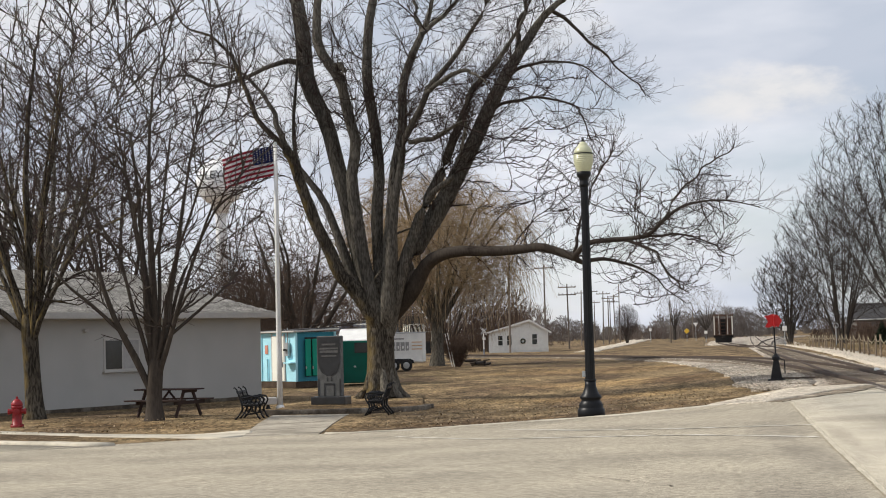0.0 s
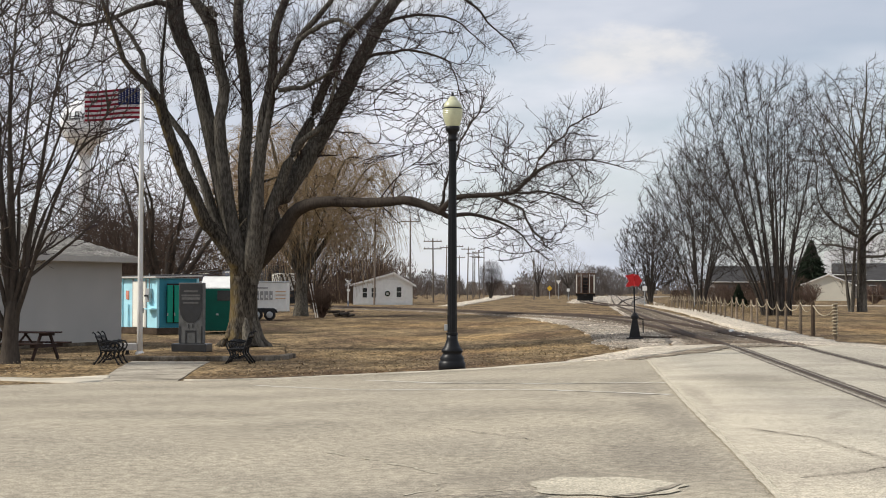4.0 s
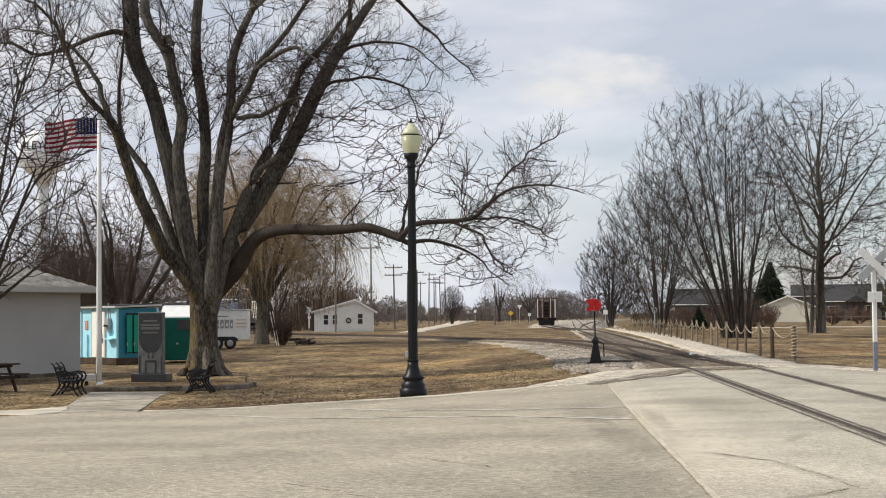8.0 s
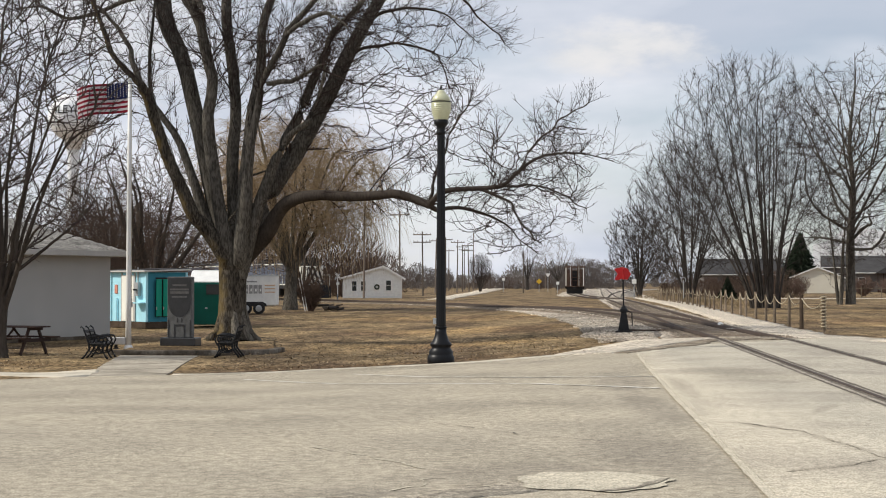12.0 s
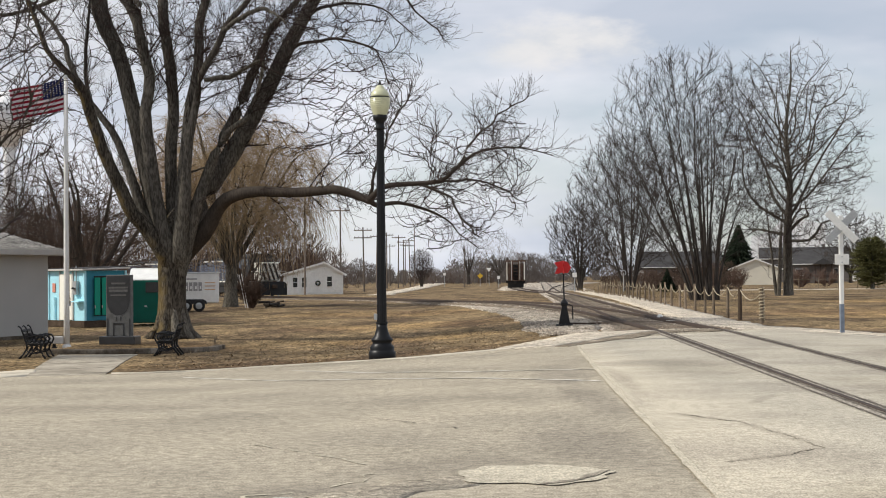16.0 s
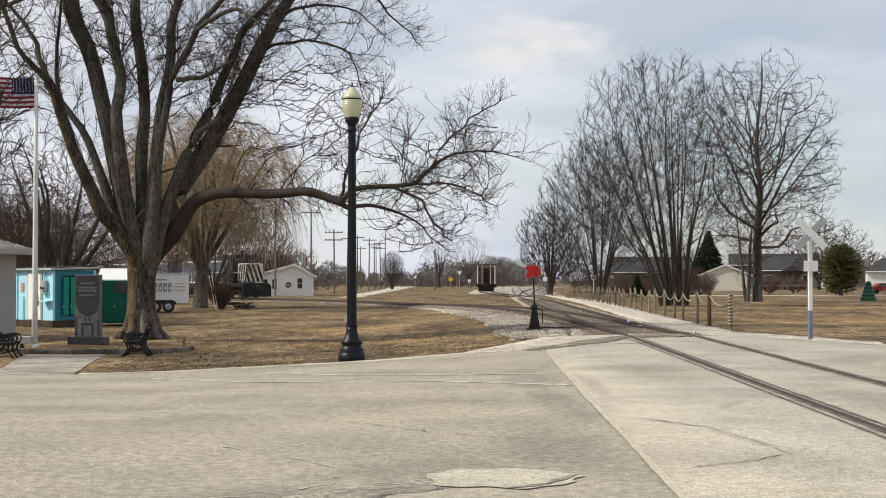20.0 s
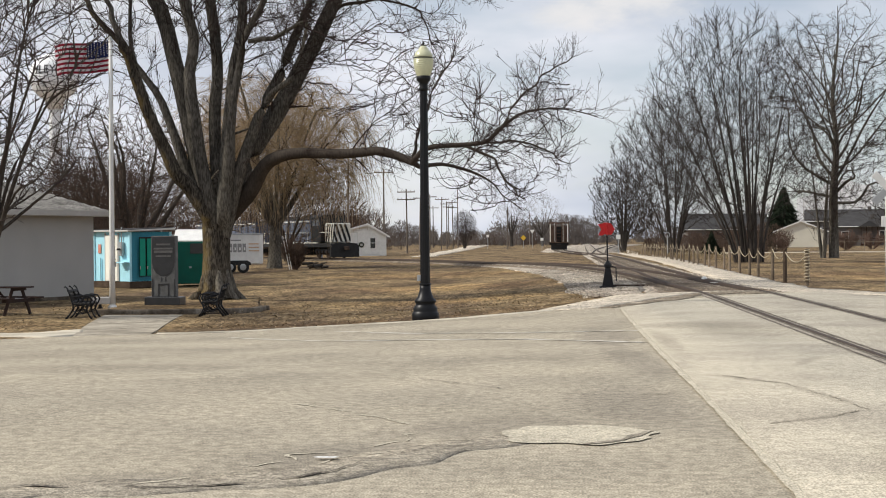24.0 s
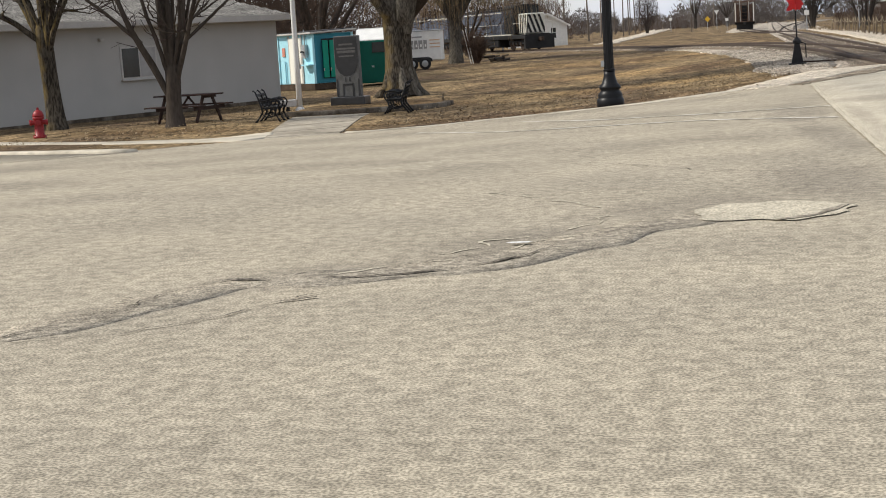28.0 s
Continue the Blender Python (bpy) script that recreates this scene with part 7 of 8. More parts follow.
# ---- distance ----
def build_water_tower():
    t = thing("water_tower", (-130, 399.3, 2.0), label="pale grey ball-shaped water tower beyond the trees", category="water tower")
    n = 14
    prof = [(2.0, 34.5)] + [(6.6 * math.cos(a), 42.8 + 6.4 * math.sin(a)) for a in np.linspace(-1.15, 1.5, n)]
    part("tank", lathe(prof, 40), M_TOWER, t, soft=True)
    part("stem", lathe([(4.2, -2.6), (3.2, -0.6), (1.7, 5.0), (1.45, 10), (1.45, 33), (1.9, 35.8), (2.6, 37.0)], 28), M_TOWER, t, soft=True)
    part("hatch", lathe([(0.6, 49.1), (0.6, 49.5), (0.3, 49.7)], 14), M_TOWER, t)
    txt = bpy.data.curves.new("tower_text", "FONT")
    txt.body, txt.size, txt.extrude, txt.align_x = "HLEY", 3.1, 0.05, "CENTER"
    ob = bpy.data.objects.new("tmp_text", txt)
    scene.collection.objects.link(ob)
    me = bpy.data.meshes.new_from_object(ob.evaluated_get(bpy.context.evaluated_depsgraph_get()))
    bpy.data.objects.remove(ob)
    co = np.empty(len(me.vertices) * 3)
    me.vertices.foreach_get("co", co)
    co = co.reshape(-1, 3)
    a = (co[:, 0] - 3.2) / 6.7 + math.radians(-90 + 18)
    r = np.sqrt(np.maximum(6.6 ** 2 - (co[:, 1] + 0.4) ** 2, 1)) + 0.12 + co[:, 2]
    new_co = np.stack([r * np.cos(a), r * np.sin(a), 42.9 + co[:, 1] + 0.4], -1)
    me.vertices.foreach_set("co", new_co.ravel())
    me.update()
    me.materials.clear()
    me.materials.append(M_SOOT)
    part("lettering", me, None, t, "dark painted capital letters")


build_water_tower()


def build_pole(at, h, label, arms=1, tilt=0.0, r=0.12, turn=0, insul=True):
    t = thing("utility_pole", at, turn, label, "utility pole", "utility poles")
    part("pole", rod([(0, 0, -0.2), (tilt * 0.5, 0, h / 2), (tilt, 0, h)], [r, r * 0.85, r * 0.65], 8), M_POLE, t)
    for k in range(arms):
        z = h - 0.5 - 1.0 * k
        arm = part("crossarm", box(2.4, 0.12, 0.14, (tilt, -0.12, z), 0.01), M_POLE, t)
        if insul:
            for x in (-1.1, -0.6, 0.6, 1.1):
                part("insulator", lathe([(0.05, 0), (0.07, 0.08), (0.03, 0.18)], 8, at=(tilt + x, -0.12, z + 0.14)), M_GALV, arm)
    return t


for (x, y, h, arms, tilt) in ((-22.6, 172, 12.2, 0, 0.1), (-20.5, 190, 10.6, 1, 0), (-19.0, 205, 8.6, 2, -0.1), (-22.2, 262, 9.3, 1, 0.2), (-20.7, 266, 9.6, 1, 0), (-18.9, 268, 9.2, 1, 0.15), (-19.4, 290, 8.9, 1, 0), (-18.8, 300, 9.4, 2, -0.2), (-19.0, 318, 12.0, 0, 0), (-7.3, 266, 7.2, 0, 0), (-5.6, 420, 9.5, 0, 0), (21.0, 262, 9.3, 0, 0), (-25, 330, 9.0, 1, 0), (-23, 350, 9.6, 1, 0)):
    build_pole((x, y, -0.55), h, "weathered wooden utility pole beyond the lawn", arms, tilt)


def wire(a, b, sag, label="thin black wire strung between utility poles", r=0.02):
    a, b = Vector(a), Vector(b)
    t = thing("overhead_wire", label=label, category="wire")
    part("strand", rod([a.lerp(b, u) - Vector((0, 0, sag * 4 * u * (1 - u))) for u in np.linspace(0, 1, 14)], r, 4), M_SOOT, t)


wire((-20.5, 190, 9.4), (-19.0, 205, 7.6), 0.2)
wire((-20.5, 190, 9.6), (-60, 150, 8.5), 0.8)


def hedge(name, x0, x1, y0, y1, zlo, zhi, count, label, seed, mat, twig=0.05, per=46, low=0.35, reach=(0.06, 0.17)):
    """A far belt of bare trees and undergrowth, all of fine rising twigs, in one joined mesh."""
    rng = np.random.default_rng(seed)
    n, per, twig = count, int(per * 0.95), twig * 1.1
    x, y = rng.uniform(x0, x1, n), rng.uniform(y0, y1, n)
    h = rng.uniform(zlo, zhi, n) * (0.72 + 0.25 * np.sin(x * 0.11 + seed) + 0.2 * np.sin(x * 0.043))
    h = np.maximum(h, zlo * 0.6)
    small = rng.random(n) < low
    h[small] *= 0.4
    P = np.zeros((n, 3, 3))
    for k in range(3):
        P[:, k] = np.stack([x, y, -0.6 + h * 0.45 * k], -1)
    R = (0.009 * h)[:, None] * np.array([1, 0.6, 0.08])[None]
    i = np.repeat(np.arange(n), per)
    m = len(i)
    v = rng.random(m)
    zc = 0.02 + 0.96 * v ** 0.9
    zc[small[i]] = v[small[i]]
    wide = 0.36 * np.sqrt(np.clip(1 - (2 * zc - 1.05) ** 2, 0.05, 1)) * h[i] * np.sqrt(rng.random(m))
    a = rng.uniform(0, 6.2832, m)
    A = np.stack([x[i] + wide * np.cos(a), y[i] + wide * np.sin(a), -0.6 + h[i] * zc * 0.9], -1)
    ln = h[i] * rng.uniform(*reach, m)
    D = np.stack([0.6 * np.cos(a) + 0.3 * rng.normal(size=m), 0.6 * np.sin(a) + 0.3 * rng.normal(size=m), rng.uniform(0.5, 1.3, m)], -1)
    D /= np.linalg.norm(D, axis=1, keepdims=True)
    T = np.stack([A - D * ln[:, None] * 0.5, A + D * ln[:, None] * 0.5], 1)
    TR = np.tile(np.array([twig, twig * 0.5]), (m, 1)) * rng.uniform(0.5, 1.3, (m, 1))
    me = tube_mesh(name, [(P, R, 4), (T, TR, 3)], mat)
    return tagged(new(name, me), label, "woods", kind="stuff")


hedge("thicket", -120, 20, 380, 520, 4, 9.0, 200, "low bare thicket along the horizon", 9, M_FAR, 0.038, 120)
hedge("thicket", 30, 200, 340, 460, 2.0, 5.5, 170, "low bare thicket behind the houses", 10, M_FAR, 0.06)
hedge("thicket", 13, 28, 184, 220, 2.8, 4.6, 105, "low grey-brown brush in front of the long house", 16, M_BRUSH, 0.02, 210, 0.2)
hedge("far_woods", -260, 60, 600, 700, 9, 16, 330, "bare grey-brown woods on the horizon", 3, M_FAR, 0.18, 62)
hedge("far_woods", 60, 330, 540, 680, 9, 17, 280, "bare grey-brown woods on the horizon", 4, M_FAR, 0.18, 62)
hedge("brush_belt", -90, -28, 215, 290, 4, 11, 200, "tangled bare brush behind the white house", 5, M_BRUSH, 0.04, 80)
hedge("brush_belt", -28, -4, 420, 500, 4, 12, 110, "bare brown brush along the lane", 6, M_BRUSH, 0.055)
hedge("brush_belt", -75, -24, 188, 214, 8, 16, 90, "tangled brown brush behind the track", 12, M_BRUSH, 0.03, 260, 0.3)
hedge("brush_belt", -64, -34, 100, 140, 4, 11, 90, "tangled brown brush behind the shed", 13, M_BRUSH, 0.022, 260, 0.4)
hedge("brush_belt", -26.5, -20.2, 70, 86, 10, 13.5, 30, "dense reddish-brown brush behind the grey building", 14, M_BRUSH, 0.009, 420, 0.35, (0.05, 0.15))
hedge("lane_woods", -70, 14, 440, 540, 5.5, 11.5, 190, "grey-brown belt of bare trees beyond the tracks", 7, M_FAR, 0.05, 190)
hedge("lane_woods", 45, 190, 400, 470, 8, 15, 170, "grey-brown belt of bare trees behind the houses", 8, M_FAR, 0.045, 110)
RIGHT = "row of tall trees by the path"
vase_tree("maple_tree", (11.7, 92, -0.25), 15.0, 10.6, "tall grey multi-stemmed bare tree beside the path", 21, stems=23, base=0.85, r=0.084, group=RIGHT, skew=-1.1, mat=M_TWIG_M, first=1.1, dense=1.15, rmin=0.0085)
leader_tree("maple_tree", (20.2, 112, -0.3), 18.2, 12.4, "tall dark bare tree with twisting branches on the lawn", 22, limbs=28, group=RIGHT, dense=1.0)
vase_tree("maple_tree", (19.4, 111.6, -0.3), 9.0, 3.6, "slender dark young tree beside the tall dark tree", 27, stems=3, base=0.15, r=0.13, group=RIGHT, mat=M_TWIG, bark=M_BARK, first=0.2, dense=0.12)
vase_tree("maple_tree", (11.6, 148, -0.5), 15.6, 11.5, "tall grey bare tree beside the path", 23, stems=12, base=0.35, r=0.12, group=RIGHT, mat=M_TWIG_L, rmin=0.0125, dense=0.9)
vase_tree("maple_tree", (9.4, 200, -0.5), 12.0, 9.0, "rounded bare tree further along the path", 24, stems=12, base=0.25, r=0.12, group=RIGHT, mat=M_TWIG_M, rmin=0.018, dense=0.45)


def build_conifer(at, h, w, label, seed, mat=M_CONIFER, name="conifer_tree", rounded=False):
    """An evergreen of many small drooping sprays."""
    rng = np.random.default_rng(seed)
    t = thing(name, at, label=label, category="tree")
    part("trunk", rod([(0, 0, -0.1), (0, 0, h * 0.9)], [w * 0.06, w * 0.01], 7), M_BARK, t)
    n = 420
    z = h * (0.05 + 0.93 * rng.random(n) ** (0.8 if rounded else 1.25))
    u = z / h
    reach = w / 2 * (np.sqrt(np.clip(1 - (2 * u - 0.9) ** 2 * 0.85, 0.05, 1)) if rounded else (1.04 - u)) * rng.uniform(0.6, 1.15, n)
    a = rng.uniform(0, 2 * np.pi, n)
    P = np.zeros((n, 4, 3))
    for k in range(4):
        r = reach * (k / 3)
        P[:, k] = np.stack([r * np.cos(a), r * np.sin(a), z + (0.25 * w * (k / 3) ** 2 * (-0.35 if not rounded else 0.2))], -1)
    R = np.tile(np.array([0.012, 0.03, 0.034, 0.006]), (n, 1)) * w * 0.45
    sp = spawn(rng, P, R, 6, t0=0.2, angle=(30, 70), length=(0.25, 0.5), up=-0.1, K=3, thin=0.7, rmin=0.03)
    part("foliage", tube_mesh("foliage", [(P, R, 4), (*sp, 3)], mat), None, t)


build_conifer((41.4, 278, -0.55), 11.0, 11.5, "dark green conifer beyond the lawn", 61)
build_conifer((41.6, 178, -0.55), 5.9, 5.0, "broad olive-green evergreen shrub on the lawn", 62, M_EVERGREEN, rounded=True)
build_conifer((16.5, 160, -0.55), 2.6, 2.4, "small dark green conifer near the path", 63)
vase_tree("yard_tree", (-16.6, 300, -0.55), 7.5, 5.0, "small dark bare tree beyond the lane", 64, stems=8, base=0.2, r=0.12, mat=M_TWIG_D)


def build_willow(at, height, width, seed):
    rng = np.random.default_rng(seed)
    t = thing("willow_tree", at, label="golden bare weeping willow with hanging shoots", category="tree")
    limbs = [resample([(0, 0, -0.2, 0.6), (0.05, 0, 1.0, 0.45), (0.1, 0, 3.0, 0.38)], 12)]
    for k in range(8):
        a = 2 * math.pi * k / 8 + 0.3
        c, s = math.cos(a), math.sin(a)
        reach = width / 2 * rng.uniform(0.5, 0.9)
        top = height * rng.uniform(0.75, 1.0)
        limbs.append(resample([(0.1, 0, 2.6, 0.24), (c * reach * 0.3, s * reach * 0.3, top * 0.5, 0.16), (c * reach * 0.6, s * reach * 0.6, top * 0.82, 0.09), (c * reach * 0.85, s * reach * 0.85, top, 0.045), (c * reach, s * reach, top * 0.94, 0.02)], 12))
    P, R = join_groups(*limbs)
    a, twig, fine = fill_crown(rng, P[1:], R[1:], (0, 0, height * 0.66), width / 2, height * 0.34, counts=(200, 640), twigs=2.4, twig_len=(0.3, 0.9), rmin=0.0105, rise=0.2, first_r=0.05, crook=0.07, floor=height * 0.4)
    b = spawn(rng, *twig, 11, t0=0.2, angle=(20, 70), metres=(1.4, 5.2), up=-0.1, curve=-0.5, wig=0.06, K=6, thin=0.4, rmin=0.0095)
    low = b[0][:, -1, 2] > 0.4
    b = (b[0][low], b[1][low])
    b2 = fine
    part("trunk", tube_mesh("trunk", [(P, R, 9)], M_BARK), None, t, soft=True)
    tagged(part("branchwork", tube_mesh("branchwork", [(*a, 4), (*twig, 4)], M_WILLOW_D), None, t, "arching branches"), kind="stuff")
    part("hanging_foliage", tube_mesh("hanging_foliage", [(*b, 3), (*b2, 3)], M_WILLOW), None, t, "hanging golden shoots")


build_willow((-18.75, 104, -0.56), 13.6, 13.5, 31)
spreading_tree("yard_tree", (-21.3, 78, -0.57), 10.5, 12, "dark bare tree behind the shed", 41, stems=8, mat=M_BRUSH, bark=M_BARK_D, trunk_r=0.4, trunk_h=0.16, dense=1.1, fine=0.8)
spreading_tree("yard_tree", (-38, 78, -0.57), 18, 13, "tall dark bare tree behind the grey building", 42, stems=7, mat=M_TWIG_D, trunk_r=0.5, trunk_h=0.2, dense=0.8, fine=0.6)
spreading_tree("yard_tree", (-30, 66, -0.57), 16, 10, "tall dark bare tree behind the grey building", 43, stems=6, mat=M_TWIG_D, trunk_r=0.45, trunk_h=0.25, dense=0.8, fine=0.6)
spreading_tree("yard_tree", (-31, 96, -0.57), 9, 12, "bushy dark bare tree behind the shed", 44, stems=8, mat=M_TWIG_D, trunk_r=0.3, trunk_h=0.15)

for (x, y, h, w, sd, dn) in ((-27.0, 92, 8, 9, 45, 1.2), (-25.5, 118, 11, 11, 46, 1.2), (-35, 122, 9, 12, 47, 1.2), (-44, 84, 17, 12, 48, 1.0), (-52, 92, 18, 13, 49, 1.2), (-33.5, 72, 17, 11, 52, 1.3), (-46, 110, 15, 13, 50, 1.0), (-24, 140, 9, 11, 51, 1.2), (-29.6, 74, 15, 10, 53, 1.0), (-25.2, 86, 9.5, 10, 54, 1.2)):
    spreading_tree("yard_tree", (x, y, -0.57), h, w, "tangled dark bare tree in the yards behind the shed", sd, stems=7, mat=M_BRUSH, bark=M_BARK_D, trunk_r=0.3, trunk_h=0.15, dense=dn * 1.15, fine=0.7, rmin=0.01)

# ---- the train ----
S_FRONT = [(0, 133.0), (4, 131.7), (8, 127.0), (11.5, 122.8), (15.5, 119.0), (18, 116.9), (20.5, 115.0), (22.5, 113.5), (25, 111.2), (28, 109.1)]


def along(s):
    """Place on the curved track, s metres from its start."""
    c = CURVE_FINE
    d = CURVE_S
    return np.array([np.interp(s, d, c[:, 0]), np.interp(s, d, c[:, 1])])


CURVE_FINE = np.array(CURVE, dtype=float)
CURVE_S = np.concatenate([[0], np.cumsum(np.hypot(*np.diff(CURVE_FINE, axis=0).T))])


def build_truck(parent, x):
    tr = part("truck", box(3.2, 1.9, 0.35, (x, 0, 0.5), 0.03), M_SOOT, parent)
    for dx in (-1.1, 1.1):
        for yy in (-0.75, 0.75):
            bm = lathe([(0.5, -0.06), (0.5, 0.06)], 20)
            bmesh.ops.transform(bm, matrix=Matrix.Translation((x + dx, yy, 0.5)) @ Matrix.Rotation(math.pi / 2, 4, "X"), verts=bm.verts)
            part("wheel", bm, M_RAIL, tr)
        part("journal_box", box(0.3, 2.05, 0.3, (x + dx, 0, 0.4), 0.03), M_RAIL, tr)
    for dx in (-0.4, 0.4):
        part("spring", lathe([(0.09, 0.35), (0.09, 0.7)], 10, at=(x + dx, -0.98, 0)), M_RAIL, tr)


def build_loco():
    """Front at x = 0, the body running back along -x."""
    t = thing("locomotive", label="blue diesel locomotive with a striped nose, rolling slowly", category="locomotive")
    part("frame", box(16.4, 2.7, 0.35, (-8.6, 0, 1.0), 0.03), M_SOOT, t)
    part("white_sill_stripe", box(13.2, 2.74, 0.1, (-9.9, 0, 1.36), 0.0), M_STRIPE_W, t)
    nose = part("nose", box(1.9, 1.7, 1.75, (-1.75, 0, 1.45), 0.06), M_STRIPE_W, t, "cream nose with black diagonal stripes")
    for k in range(5):
        bm = prism([(-1.1 + 0.46 * k, 1.5), (-0.87 + 0.46 * k, 1.5), (-1.45 + 0.46 * k, 3.1), (-1.68 + 0.46 * k, 3.1)], 0.012, axis="x", at=(-0.795, 0, 0))
        bmesh.ops.bisect_plane(bm, geom=bm.verts[:] + bm.edges[:] + bm.faces[:], plane_co=(0, 0.82, 0), plane_no=(0, 1, 0), clear_outer=True)
        bmesh.ops.bisect_plane(bm, geom=bm.verts[:] + bm.edges[:] + bm.faces[:], plane_co=(0, -0.82, 0), plane_no=(0, -1, 0), clear_outer=True)
        part("stripe", bm, M_SOOT, nose)
    for k in range(4):
        part("stripe", prism([(-2.55 + 0.48 * k, 1.5), (-2.3 + 0.48 * k, 1.5), (-1.9 + 0.48 * k, 3.1), (-2.15 + 0.48 * k, 3.1)], 0.012, at=(-0.0, -0.858, 0)), M_SOOT, nose)
    cab = part("cab", box(2.3, 2.5, 2.3, (-3.9, 0, 1.45), 0.06), M_SOOT, t)
    part("cab_roof", prism([(-1.3, 3.75), (-1.1, 3.95), (0, 4.05), (1.1, 3.95), (1.3, 3.75)], 2.5, axis="x", at=(-3.9, 0, 0)), M_SOOT, cab)
    for y in (-0.7, 0.7):
        part("windshield", box(0.04, 0.9, 0.55, (-2.73, y, 3.25), 0.01), M_GLASS, cab)
    for x in (-4.35, -3.45):
        part("side_window", box(0.7, 0.04, 0.6, (x, -1.26, 2.95), 0.01), M_GLASS, cab)
    hood = part("long_hood", box(11.0, 1.9, 2.1, (-10.6, 0, 1.45), 0.08), M_LOCO, t)
    part("hood_roof", box(11.0, 1.7, 0.22, (-10.6, 0, 3.55), 0.08), M_SOOT, hood)
    part("roof_stripe", box(9.0, 1.94, 0.1, (-10.6, 0, 3.36), 0), M_STRIPE_W, hood)
    for k in range(12):
        part("hood_door", box(0.8, 0.03, 1.7, (-5.65 - 0.88 * k, -0.96, 1.6), 0.01), M_LOCO, hood)
    for x in (-8.0, -12.5):
        part("fan", lathe([(0.6, 4.15), (0.62, 4.32), (0.4, 4.34)], 18, at=(x, 0, -0.4)), M_SOOT, hood)
    part("fuel_tank", box(4.2, 2.5, 0.75, (-8.6, 0, 0.3), 0.1), M_SOOT, t)
    build_truck(t, -3.2)
    build_truck(t, -13.9)
    pilot = part("pilot", prism([(-1.4, 0.12), (1.4, 0.12), (1.4, 1.15), (0.9, 1.4), (-0.9, 1.4), (-1.4, 1.15)], 0.3, axis="x", at=(-0.35, 0, 0)), M_SOOT, t)
    part("coupler", box(0.7, 0.3, 0.35, (0.1, 0, 0.75), 0.05), M_RAIL, pilot)
    part("steps", box(0.35, 2.8, 0.1, (-0.6, 0, 0.55)), M_SOOT, pilot)
    for s in (-1, 1):
        bm = rod([(-0.35, s * 1.35, 1.35), (-0.35, s * 1.35, 2.35)], 0.03, 6)
        for x in (-0.4, -5.5, -9.0, -12.5, -16.2):
            rod([(x, s * 1.36, 1.35), (x, s * 1.36, 2.35)], 0.025, 6, bm)
        rod([(-0.4, s * 1.36, 2.35), (-2.7, s * 1.36, 2.35)], 0.025, 6, bm)
        rod([(-5.2, s * 1.36, 2.35), (-16.2, s * 1.36, 2.35)], 0.025, 6, bm)
        part("handrail", bm, M_STRIPE_W, t)
    for z in (2.7, 3.0):
        part("headlight", lathe([(0.1, 0), (0.1, 0.04)], 12, at=(-0.78, 0, z)), M_GLOBE, nose)
    return t


def build_hopper_car(name, label, paint, stripe):
    t = thing(name, label=label, category="rail car")
    part("frame", box(16.5, 2.6, 0.3, (-8.8, 0, 1.0), 0.03), M_SOOT, t)
    body = part("body", box(16.0, 2.7, 2.2, (-8.8, 0, 1.3), 0.06), paint, t)
    part("roof", prism([(-1.4, 3.48), (0, 3.7), (1.4, 3.48)], 16.1, axis="x", at=(-8.8, 0, 0)), M_SOOT, body)
    part("roof_stripe", box(15.8, 2.75, 0.14, (-8.8, 0, 3.26), 0), stripe, body)
    for k in range(11):
        part("rib", box(0.08, 2.8, 2.1, (-1.3 - 1.5 * k, 0, 1.35)), paint, body)
    build_truck(t, -3.2)
    build_truck(t, -14.4)
    part("coupler", box(0.8, 0.3, 0.3, (-0.2, 0, 0.8), 0.04), M_RAIL, t)
    return t


loco = build_loco()
wagon = build_hopper_car("rail_wagon", "blue rail car coupled behind the locomotive", M_LOCO, M_STRIPE_W)


